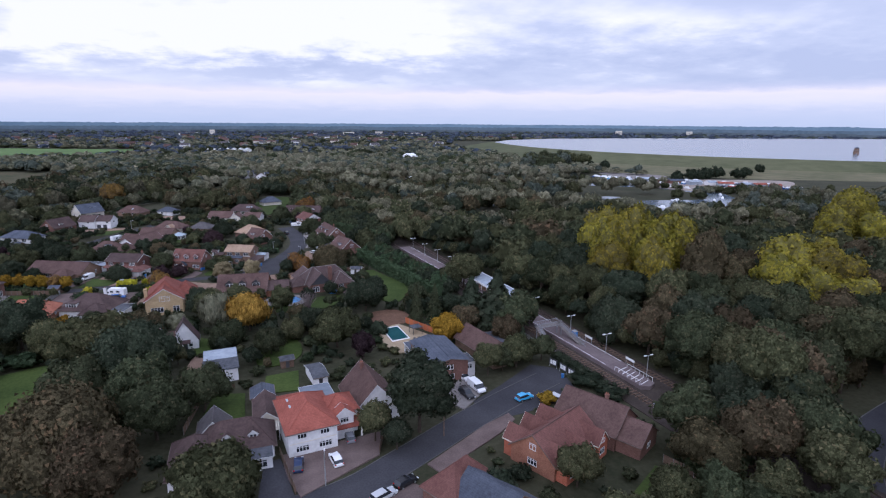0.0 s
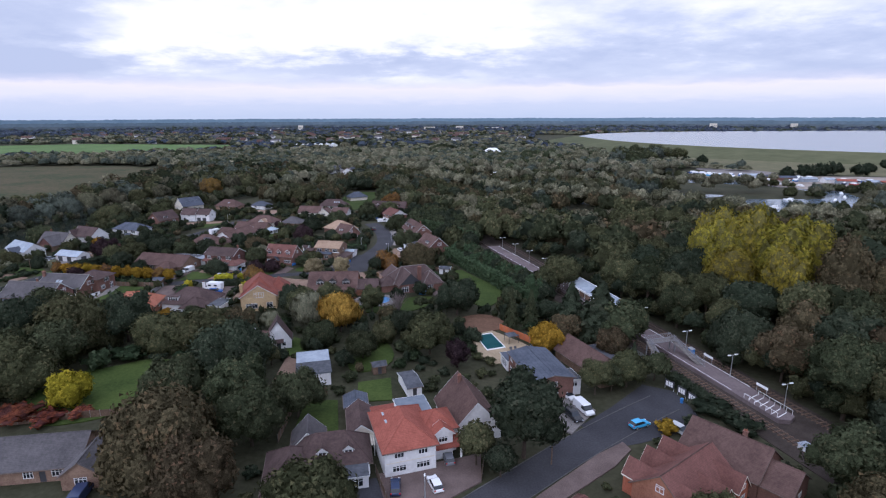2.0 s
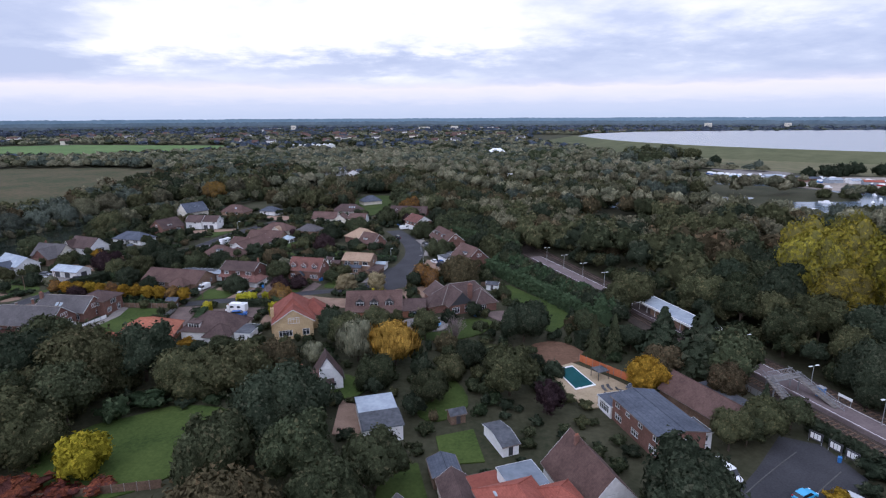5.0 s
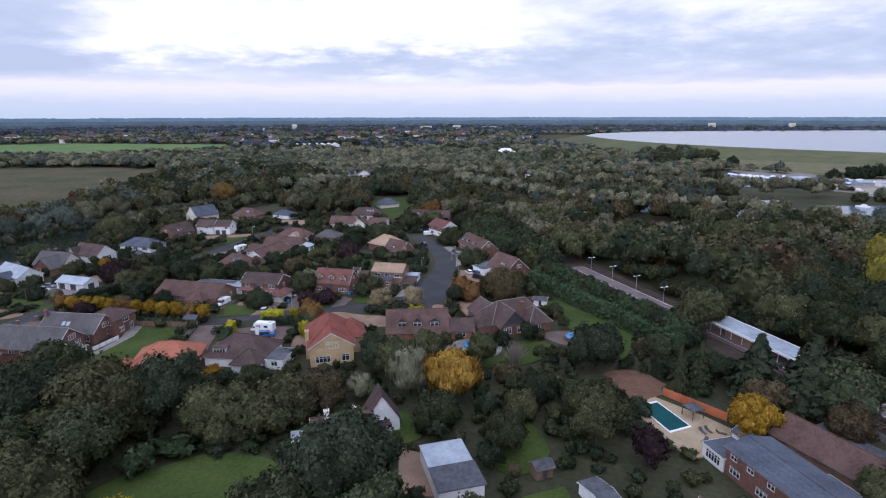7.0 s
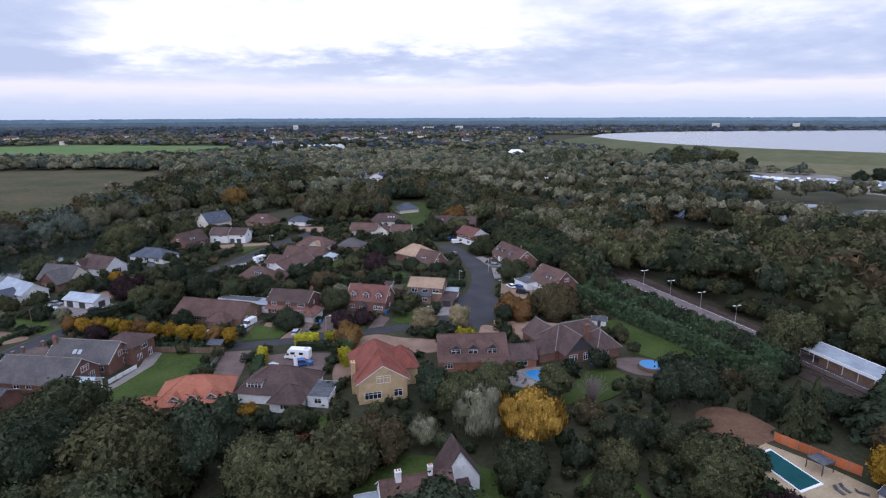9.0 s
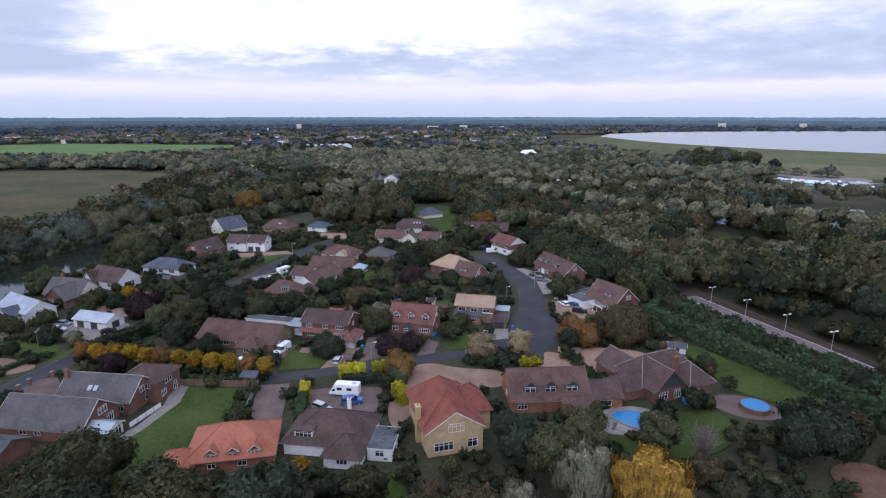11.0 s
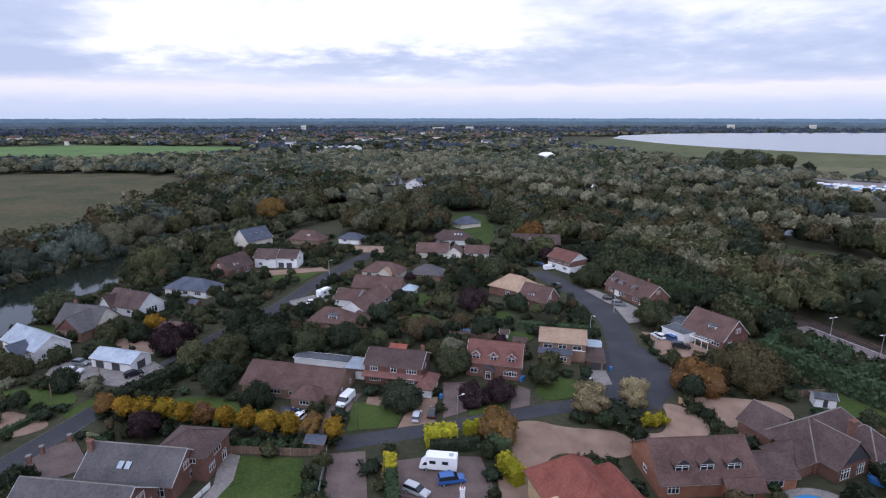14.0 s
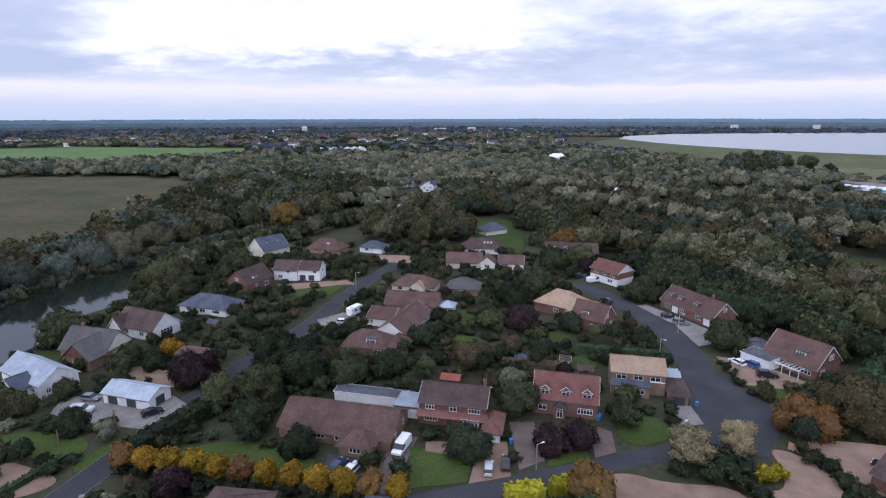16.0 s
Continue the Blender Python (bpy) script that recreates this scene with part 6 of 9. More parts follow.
patch("drive", "block-paved garden drive", M_BLOCK, [(-62.2, 215), (-58.7, 212), (-60.0, 205.3), (-64.3, 203.8)], category="drive")
patch("lawn", LAWN, M_LAWN, [(-56.0, 219), (-46.7, 217.5), (-47.0, 209), (-58.5, 206.6)], True)
patch("drive", "pale concrete garage drive", M_CONCRETE, [(-42.5, 221.7), (-38.8, 221.6), (-39.4, 214.5), (-44.6, 213.6)], category="drive")
patch("drive", "pale concrete forecourt of chalet houses", M_CONCRETE, [(-27.4, 285.0), (-24, 286), (-16.0, 268.5), (-12.0, 258), (-19.4, 253.4), (-22.6, 252.5), (-22.2, 268)], category="drive")
patch("drive", "gravel drive with parked cars", M_GRAVEL, [(-22.6, 236.9), (-21, 246), (-13.0, 243.0), (-7.2, 231.6), (-14.4, 228.4), (-22.9, 230.9)], category="drive")
patch("lawn", LAWN, M_LAWN, [(-22.4, 230.3), (-14.4, 227.6), (-15.6, 222.0), (-20.9, 226.1)])
patch("lawn", "lawn beside the river", M_LAWN, [(-199.0, 251), (-191.6, 252.5), (-186.6, 245.4), (-196.8, 242.4)], True)
patch("drive", "gravel drive before a grey-roofed house", M_GRAVEL, [(-167.8, 236.5), (-169.0, 243.9), (-157.0, 240.4), (-147.5, 234.4), (-156, 231.5)], True, "drive")
patch("lawn", LAWN, M_LAWN, [(-143.1, 303.6), (-126.0, 309.3), (-129.6, 295.6), (-139.8, 291.8)])
patch("drive", "pale gravel drive before white garages", M_GRAVEL, [(-151.4, 310.3), (-126.7, 316.0), (-122.7, 310.6), (-127, 309.9), (-143.5, 304.4)], category="drive")
patch("drive", "pale concrete drive off the lane", M_CONCRETE, [(-129.0, 274), (-122.0, 280.3), (-116.4, 276.4), (-116, 268), (-126.2, 268.4)], category="drive")
patch("drive", "pale gravel turning area at the end of the lane", M_GRAVEL, [(-128, 346), (-108, 340), (-98, 342), (-100, 352), (-124, 356)], True, "drive")
patch("lawn", "broad mown lawn beside a brick house", M_LAWN, [(-121.5, 155), (-117.1, 170), (-114.5, 180), (-115.6, 188.0), (-103.8, 187.0), (-101.2, 174.6), (-103.7, 158.0), (-110, 152)])
patch("path", "curving pale paved garden path", M_CONCRETE, [(-119.5, 189.5), (-115.5, 188.1), (-114.3, 181), (-116.8, 170.4), (-121.0, 160), (-123.5, 161.5), (-118.6, 172), (-117.2, 180)], category="path")
patch("drive", "block-paved drive with a steel fence", M_BLOCK, [(-99.6, 188.4), (-93.0, 189.2), (-90.0, 169.1), (-97.2, 169.2)], category="drive")
patch("drive", "block-paved yard with motorhome and cars", M_BLOCK, [(-90.2, 185.5), (-80.6, 187.6), (-71.9, 187.2), (-70.0, 176.6), (-76.8, 173.5), (-87.2, 172.4)], category="drive")
patch("drive", "pale gravel forecourt of a yellow house", M_GRAVEL, [(-65.6, 198.2), (-60, 199.6), (-54.6, 196.4), (-42.7, 195.4), (-43.0, 187.0), (-51, 186.3), (-58.6, 189.1), (-64, 178), (-67, 168), (-70, 176), (-68.6, 188)], True, "drive")
patch("drive", "pale gravel turning circle", M_GRAVEL, [(-43.2, 190.7), (-41.2, 195.2), (-36, 193.6), (-32.4, 200), (-31.5, 206.6), (-26.1, 203.3), (-25.3, 193.8), (-30.9, 190.1)], True, "drive")
patch("drive", "gravel drive between hedges", M_GRAVEL, [(-24.8, 208.6), (-16, 208), (-5.0, 205.5), (-6.6, 198.5), (-13, 196.0), (-16.7, 190.3), (-20.2, 191), (-23.2, 201.2)], True, "drive")
patch("patio", "pale stone surround of a blue pool", M_CONCRETE, [(-28.6, 171.8), (-25.2, 176.9), (-17.1, 178.6), (-12.6, 174.0), (-15.0, 166.3), (-20.9, 166.4), (-28.0, 168.5)], True, "patio")
patch("patio", "timber and stone pool deck", M_BLOCK, [(-2, 181.6), (6.9, 183.2), (12.8, 176.9), (10.4, 171.9), (3, 172.4), (-1.5, 177.8)], True, "patio")
patch("lawn", "long green lawn beside a thick hedge", M_LAWN, [(4.3, 207.9), (9.4, 208.8), (15.3, 197.4), (22.6, 186.3), (24, 176), (16, 164), (11.8, 169), (12.9, 178.8), (6.2, 185.2), (5.7, 193.7)])
patch("lawn", "green lawn below a house terrace", M_LAWN, [(-29, 168.0), (-19.8, 165.6), (-13, 166), (-12, 174), (-3, 177.2), (1.0, 171.1), (-8, 160), (-24.7, 160)], True)
patch("lawn", LAWN, M_LAWN, [(-77.8, 155.5), (-66.0, 158.6), (-63.0, 145.5), (-73.5, 144.7)], True)
patch("lawn", LAWN, M_LAWN, [(-62, 139), (-50, 143.5), (-40, 141.1), (-33, 137), (-33, 128.7), (-48, 127.7), (-57.5, 130.0)], True)
patch("lawn", "broad shaded lawn among oaks", M_LAWN, [(-90, 106), (-86.0, 119.3), (-77.9, 122.4), (-72.1, 127.3), (-57.2, 124.5), (-56.6, 112.3), (-64, 99), (-80, 94)], True)
patch("lawn", LAWN, M_LAWN, [(-17.1, 113.8), (-9.8, 116.2), (-8.4, 105.9), (-16.0, 105.0)])
patch("lawn", "long back garden lawn", M_LAWN, [(-21.1, 117.2), (-22.0, 136.0), (-12.5, 139.1), (-8.8, 122.7)], True)
patch("patio", "sandy stone terrace round a pool", M_SAND, [(9.9, 141.4), (16.3, 145.2), (23.5, 137.0), (28.5, 129.2), (20, 125), (14.5, 123.2), (11.5, 130.6)], category="patio")
patch("ground", "bare reddish soil beside a pool", M_SOIL, [(7.2, 156.8), (17.3, 159.2), (22.7, 147.4), (17.2, 145.6), (10.2, 142.1), (7.7, 148.6)], True)
patch("lawn", "small fenced back lawn", M_LAWN, [(-26.5, 91.5), (-27.0, 106.0), (-20.2, 105.6), (-17.6, 92.6)])
patch("drive", "block-paved drive of a white-fronted house", M_BLOCK, [(-8.6, 80.5), (9.5, 86.4), (9.2, 78.6), (-3.8, 68.4), (-6.8, 74.0)], category="drive")
patch("drive", "pale concrete parking space with a white van", M_CONCRETE, [(23.0, 98.0), (29.5, 108.3), (34.4, 101.6), (27.4, 92.6)], category="drive")
patch("drive", "dark asphalt drive of a grey bungalow", M_ASPHALT, [(-11.4, 78.6), (-8.6, 79.4), (-4.6, 68.2), (-10.4, 66.5)], category="drive")
patch("pavement", "worn gravelly pavement of the approach road", M_BLOCK, [(19.5, 72.0), (32.8, 82.7), (37.2, 87.6), (36.4, 90.0), (30.7, 86.2), (17.6, 74.6)], category="pavement")
patch("drive", "block-paved forecourt of a brown house", M_BLOCK, [(6, 62), (13.8, 70.4), (17.5, 67.2), (10, 58)], category="drive")
patch("yard", "gravel yard beside a white cottage", M_GRAVEL, [(-37.6, 128), (-32.4, 125), (-31, 114), (-37, 115)], category="yard")
patch("lawn", "green lawn in the woods beside a pavilion", M_LAWN, [(-74, 440), (-50, 442), (-46, 410), (-51, 360), (-62, 349), (-66, 372), (-76, 402)], True)
patch("lawn", LAWN, M_LAWN, [(50, 62), (60, 52), (66, 60), (58, 69)])
patch("lawn", LAWN, M_LAWN, [(-89, 262), (-80, 259), (-77, 249), (-88, 250)], True)
patch("lawn", LAWN, M_LAWN, [(-63, 263), (-56, 262), (-56, 253), (-64, 254)], True)
patch("lawn", LAWN, M_LAWN, [(-90, 282), (-82, 281), (-80, 268), (-90, 268)], True)
patch("lawn", LAWN, M_LAWN, [(-62, 247), (-52, 245), (-54, 238), (-64, 240)], True)
patch("ground", "marina hardstanding with boats and vans", M_HARD, [(255, 600), (275, 500), (297, 452), (330, 440), (420, 470), (470, 530), (400, 545), (330, 560), (290, 605)], True, "hardstanding")
patch("yard", "sandy industrial yard by the marina", M_CONCRETE, [(300, 560), (340, 565), (360, 600), (310, 640), (285, 640)], True, "yard")

patch("drive", "pinkish block-paved drive between brick gate pillars", M_BLOCK, [(-152.6, 185.4), (-152.0, 190.3), (-150.6, 192.2), (-148.2, 192.9), (-144, 188.5), (-141.5, 184.0), (-146, 181)], category="drive")
for x, y in ((-149.0, 192.6), (-151.6, 188.9), (-151.9, 186.0)):
    pillar = thing("gate_pillar", "square brick gate pillar beside a drive", "pillar", x, y, 20, "gate pillars")
    bm = bmesh.new()
    box(bm, -0.3, -0.3, -0.05, 0.3, 0.3, 1.8)
    part("shaft", bm, M_WALL_BRICK, pillar)
    bm = bmesh.new()
    box(bm, -0.38, -0.38, 1.8, 0.38, 0.38, 1.95)
    part("cap", bm, M_CONCRETE, pillar)


# ---- pools ----
def pool(name, label, ring, water, edge, soft, z=0.1):
    ring = rounded(ring) if soft else ring
    ob = thing(name, label, "pool", 0, 0)
    cx, cy = sum(p[0] for p in ring) / len(ring), sum(p[1] for p in ring) / len(ring)
    outer = [(cx + (x - cx) * 1.1, cy + (y - cy) * 1.1) for x, y in ring]
    bm = bmesh.new()
    slab(bm, ring, 0, z + 0.23)
    part("water", bm, water, ob)
    bm = bmesh.new()
    n = len(ring)
    lo = [bm.verts.new((x, y, z + 0.3)) for x, y in ring]
    hi = [bm.verts.new((x, y, z + 0.3)) for x, y in outer]
    dn = [bm.verts.new((x, y, 0)) for x, y in outer]
    dl = [bm.verts.new((x, y, z)) for x, y in ring]
    for i in range(n):
        j = (i + 1) % n
        bm.faces.new((lo[i], lo[j], hi[j], hi[i]))
        bm.faces.new((hi[i], hi[j], dn[j], dn[i]))
        bm.faces.new((lo[j], lo[i], dl[i], dl[j]))
    bmesh.ops.recalc_face_normals(bm, faces=bm.faces)
    part("coping", bm, edge, ob)


pool("swimming_pool", "kidney-shaped blue swimming pool with pale coping", [(-24.4, 174.5), (-19.5, 176.7), (-15.2, 173.4), (-16.2, 168.6), (-19.4, 168.9), (-22.6, 171.4)], M_POOL, M_CONCRETE, True)
pool("round_pool", "round above-ground blue pool on a deck", [(7.0 + 2.7 * math.cos(i * 0.35), 176.6 + 2.7 * math.sin(i * 0.35)) for i in range(18)], M_POOL, M_TIMBER, False, 0.9)
pool("swimming_pool", "rectangular dark green swimming pool with white coping", [(11.6, 141.0), (15.9, 142.7), (18.6, 133.6), (14.0, 131.8)], M_POOL_DARK, M_WHITE_PAINT, False)


# ---- vehicles ----
def paint(name, colour):
    return plain(name, colour, 0.25)


P_WHITE, P_SILVER, P_BLACK, P_NAVY = paint("white_car_paint", (0.75, 0.75, 0.75)), paint("silver_car_paint", (0.45, 0.46, 0.47)), paint("black_car_paint", (0.02, 0.02, 0.022)), paint("navy_car_paint", (0.025, 0.04, 0.09))
P_BLUE, P_SKY, P_GREY = paint("blue_car_paint", (0.03, 0.10, 0.30)), paint("light_blue_car_paint", (0.06, 0.36, 0.62)), paint("grey_car_paint", (0.16, 0.17, 0.19))
M_LIGHT_RED, M_LIGHT_CLEAR = plain("tail_lamp", (0.35, 0.01, 0.01), 0.2), plain("head_lamp", (0.7, 0.72, 0.75), 0.1)
SHAPES = {   # length, width, body side, cabin side
    "car": (4.2, 1.76, [(-2.1, 0.35), (-2.1, 0.82), (-1.95, 0.95), (0.75, 0.98), (1.95, 0.80), (2.1, 0.6), (2.1, 0.32)], [(-1.98, 0.94), (-1.55, 1.40), (-0.3, 1.48), (0.25, 1.42), (1.0, 0.95)]),
    "estate": (4.6, 1.8, [(-2.3, 0.35), (-2.3, 0.9), (-2.2, 0.98), (0.8, 1.0), (2.1, 0.82), (2.3, 0.6), (2.3, 0.32)], [(-2.22, 0.96), (-2.0, 1.5), (-0.3, 1.55), (0.25, 1.48), (1.1, 0.98)]),
    "suv": (4.7, 1.9, [(-2.35, 0.45), (-2.35, 1.0), (-2.2, 1.1), (0.9, 1.14), (2.15, 1.02), (2.35, 0.8), (2.35, 0.42)], [(-2.25, 1.08), (-2.0, 1.72), (-0.2, 1.78), (0.4, 1.7), (1.15, 1.1)]),
    "van": (5.3, 1.98, [(-2.65, 0.4), (-2.65, 2.0), (-2.5, 2.1), (0.9, 2.1), (1.15, 2.0), (1.3, 1.2), (2.5, 1.0), (2.65, 0.8), (2.65, 0.4)], [(0.5, 1.22), (0.55, 1.9), (1.12, 1.96), (1.85, 1.16)]),
    "motorhome": (6.6, 2.25, [(-3.3, 0.5), (-3.3, 2.75), (-3.1, 2.9), (1.9, 2.9), (2.3, 2.6), (2.35, 1.9), (3.1, 1.15), (3.3, 0.9), (3.3, 0.5)], [(1.9, 1.25), (1.95, 1.85), (2.3, 1.86), (2.95, 1.2)]),
}


def profile(bm, side, half, half_top=None, base=None, top=None):
    """A side outline (x, z) pulled to a body of half width; it narrows to half_top upwards."""
    half_top = half if half_top is None else half_top
    base = min(z for _, z in side) if base is None else base
    top = max(z for _, z in side) if top is None else top
    rows = []
    for s in (-1, 1):
        rows.append([bm.verts.new((x, s * (half + (half_top - half) * (z - base) / (top - base)), z)) for x, z in side])
    n = len(side)
    bm.faces.new(rows[0])
    bm.faces.new(rows[1][::-1])
    for i in range(n):
        bm.faces.new((rows[0][(i + 1) % n], rows[0][i], rows[1][i], rows[1][(i + 1) % n]))
    bmesh.ops.recalc_face_normals(bm, faces=bm.faces)


VEHICLES = {}


def vehicle(kind, colour, label, x, y, rot, name="car", category="car"):
    key = (kind, colour.name)
    TREES.append((x, y, 1.8))
    if key in VEHICLES:
        return tagged(copy_thing(VEHICLES[key], pose(x, y, 0.06, 0, 0, rot)), label, category)
    length, width, side, cabin = SHAPES[kind]
    ob = thing(name, label, category, x, y, rot, "parked vehicles", z=0.06)
    VEHICLES[key] = ob
    bm = bmesh.new()
    profile(bm, side, width / 2, width / 2 - 0.06)
    bmesh.ops.bevel(bm, geom=bm.edges[:], offset=0.05, segments=2, affect="EDGES")
    part("body", bm, colour, ob)
    bm = bmesh.new()
    profile(bm, cabin, width / 2 - (0.02 if kind in ("van", "motorhome") else 0.07), width / 2 - (0.02 if kind in ("van", "motorhome") else 0.22))
    part("glazing", bm, M_GLASS, ob)
    top = max(z for _, z in cabin)
    if kind not in ("van", "motorhome"):
        bm = bmesh.new()
        roof_pts = [p for p in cabin if p[1] > top - 0.12]
        profile(bm, [(roof_pts[0][0] - 0.03, roof_pts[0][1] - 0.02)] + [(a, b + 0.035) for a, b in roof_pts] + [(roof_pts[-1][0] + 0.03, roof_pts[-1][1] - 0.02)], width / 2 - 0.2)
        part("car_roof", bm, colour, ob)
    elif kind == "motorhome":
        for k in (-1.8, 0.4):
            for s in (-1, 1):
                bm = bmesh.new()
                box(bm, k, s * (width / 2 - 0.03) - 0.02, 1.6, k + 1.1, s * (width / 2 - 0.03) + 0.02, 2.2)
                part("side_window", bm, M_GLASS, ob)
        bm = bmesh.new()
        box(bm, -2.6, -0.4, 2.88, -1.8, 0.4, 3.02)
        part("roof_vent", bm, M_STEEL, ob)
    r = 0.32 if kind != "motorhome" else 0.36
    for wx in (-length * 0.3, length * 0.31):
        for s in (-1, 1):
            bm = bmesh.new()
            bar(bm, (wx, s * (width / 2 - 0.2), r), (wx, s * (width / 2 + 0.01), r), r, 14)
            wheel = part("wheel", bm, M_TYRE, ob)
            bm = bmesh.new()
            bar(bm, (wx, s * (width / 2), r), (wx, s * (width / 2 + 0.025), r), r * 0.6, 10)
            part("rim", bm, M_STEEL, wheel)
    for s in (-1, 1):
        bm = bmesh.new()
        box(bm, length / 2 - 0.12, s * width * 0.36 - 0.17, 0.62, length / 2 + 0.015, s * width * 0.36 + 0.17, 0.78)
        part("headlight", bm, M_LIGHT_CLEAR, ob)
        bm = bmesh.new()
        box(bm, -length / 2 - 0.015, s * width * 0.4 - 0.12, 0.7, -length / 2 + 0.1, s * width * 0.4 + 0.12, 0.92)
        part("tail_light", bm, M_LIGHT_RED, ob)
    return ob


vehicle("suv", P_SILVER, "silver pickup-style car parked in a concrete yard", -167, 221.3, 5)
vehicle("car", P_GREY, "dark grey car parked in a concrete yard", -168.2, 226.4, -12)
vehicle("car", P_BLACK, "black car parked beside the white garage", -151.8, 220.2, 40)
vehicle("van", P_WHITE, "white van parked on a block-paved drive", -99.4, 207.0, 250, "van", "van")
vehicle("car", P_NAVY, "dark blue car on a bungalow drive", -110.2, 201.6, 65)
vehicle("car", P_WHITE, "white car on a bungalow drive", -107.6, 200.6, 65)
vehicle("motorhome", P_WHITE, "white caravan beside a bungalow", -118.0, 279, 60, "caravan", "caravan")
vehicle("car", P_WHITE, "white car on a pale drive", -120.5, 271.2, 5)
vehicle("car", P_SILVER, "silver car parked on a gravel drive", -83.9, 200.4, 82)
vehicle("car", P_BLACK, "black car parked on a gravel drive", -80.7, 201.8, 80)
vehicle("suv", P_BLACK, "black car parked on the close", -36.4, 288.4, 110)
vehicle("car", P_BLACK, "black car parked before chalet houses", -21.8, 274.2, -20)
vehicle("suv", P_GREY, "dark grey car parked before chalet houses", -20.4, 268.4, -20)
vehicle("car", P_WHITE, "white car parked on a gravel drive", -18.0, 241.6, 110)
vehicle("suv", P_BLACK, "black estate car on a gravel drive", -14.8, 234.4, -16)
vehicle("estate", P_BLUE, "dark blue car parked beside a white car", -15.4, 240.6, 110)
vehicle("van", P_WHITE, "white van parked at the end of the close", -34.2, 311.5, 20, "van", "van")
vehicle("car", P_BLUE, "blue car parked at the end of the close", -37.6, 318.4, 20)
vehicle("motorhome", P_WHITE, "white motorhome parked in a paved yard", -79.5, 184.0, 172, "motorhome", "motorhome")
vehicle("suv", P_BLUE, "dark blue jeep parked beside a motorhome", -77.4, 180.2, 10)
vehicle("estate", P_SILVER, "silver estate car parked in a paved yard", -83.2, 177.6, -32)
vehicle("car", P_NAVY, "dark car parked at the end of a paved drive", -91.2, 168.4, 95)
vehicle("car", P_BLACK, "black car parked on a block-paved drive", -14.6, 199.6, 130)
vehicle("van", P_WHITE, "white van parked by the approach road", 31.8, 101.4, -70, "van", "van")
vehicle("suv", P_BLACK, "black car parked by the approach road", 29.0, 98.6, -68)
vehicle("car", P_WHITE, "white car parked beside a brick house", 29.8, 107.0, -64)
vehicle("car", P_SKY, "bright light blue car on the station road", 41.4, 95.6, 24)
vehicle("estate", P_SILVER, "silver people carrier in the forecourt", 48.6, 93.4, -58)
vehicle("car", P_NAVY, "dark blue car on a block-paved drive", -5.1, 76.6, 95)
vehicle("car", P_WHITE, "white car on a block-paved drive", 1.4, 77.4, 110)
vehicle("car", P_GREY, "grey car parked under a carport", 3.6, 84.6, 102)
vehicle("estate", P_SILVER, "silver car parked by the approach road", 9.6, 66.6, 35)
vehicle("car", P_BLACK, "black car parked by the approach road", 13.4, 69.6, 35)
vehicle("van", P_NAVY, "dark blue van beside a grey bungalow", -55.7, 74.7, 100, "van", "van")


# ---- fences, poles, garden things ----
def fence(label, line, height=1.7, material=None, step=1.9, gap=0.0):
    material = material or M_TIMBER
    ob = thing("fence", label, "fence", 0, 0, group="garden fences")
    pm = bmesh.new()
    box(pm, -0.05, -0.05, -0.1, 0.05, 0.05, height + 0.1)
    post_mesh = mesh_of("post", pm, M_CONCRETE)
    pb = bmesh.new()
    box(pb, 0.04, -0.02, 0.05 + gap, step - 0.04, 0.02, height)
    panel_mesh = mesh_of("panel", pb, material)
    for (ax, ay), (bx, by) in zip(line, line[1:]):
        length = math.hypot(bx - ax, by - ay)
        turn = math.degrees(math.atan2(by - ay, bx - ax))
        n = max(1, round(length / step))
        for i in range(n):
            k = i / n
            x, y = ax + (bx - ax) * k, ay + (by - ay) * k
            part("post", post_mesh, None, ob, at=pose(x, y, 0, 0, 0, turn))
            part("panel", panel_mesh, None, ob, at=pose(x, y, 0, 0, 0, turn) @ Matrix.Diagonal((length / n / step, 1, 1, 1)))
    return ob


fence("grey steel panel fence beside a paved drive", [(-99.9, 188.6), (-98.3, 168)], 1.5, M_STEEL, 1.6)
fence("dark timber fence behind ball shrubs", [(-121, 189.2), (-101, 187.8)], 1.6)
fence("long timber garden fence below the cottage", [(-28.5, 90), (-29, 107), (-23, 108.5)], 1.7)
fence("timber garden fence beside a drive", [(-8.9, 81), (-4.6, 69)], 1.6)
fence("timber garden fence beside a brown house", [(10.3, 86.6), (9.2, 79)], 1.7)
fence("timber fence behind a red shrub", [(-92, 94.5), (-62, 100.0)], 1.7)
fence("pale timber garden fence by the railway", [(60, 70), (66, 60.5), (70, 54)], 1.7)
fence("bright red-stained timber fence beside a pool", [(18.5, 146.2), (27.0, 135.5)], 1.9, M_TIMBER_RED)
fence("new orange timber fence by a gravel drive", [(-27.8, 206), (-22.5, 199.5)], 1.5, M_TIMBER_NEW)
fence("timber fence beside a lawn", [(-3, 208), (6, 209)], 1.6)
fence("white picket fence on a lawn bank", [(-117.5, 179.5), (-119.8, 171.5)], 1.1, M_WHITE_PAINT)
fence("timber fence behind gardens", [(-92, 247), (-76, 243.5), (-60, 240.5)], 1.6)
fence("steel palisade fence along the railway", [along(20, -7.6), along(60, -7.6)], 1.5, M_STEEL)


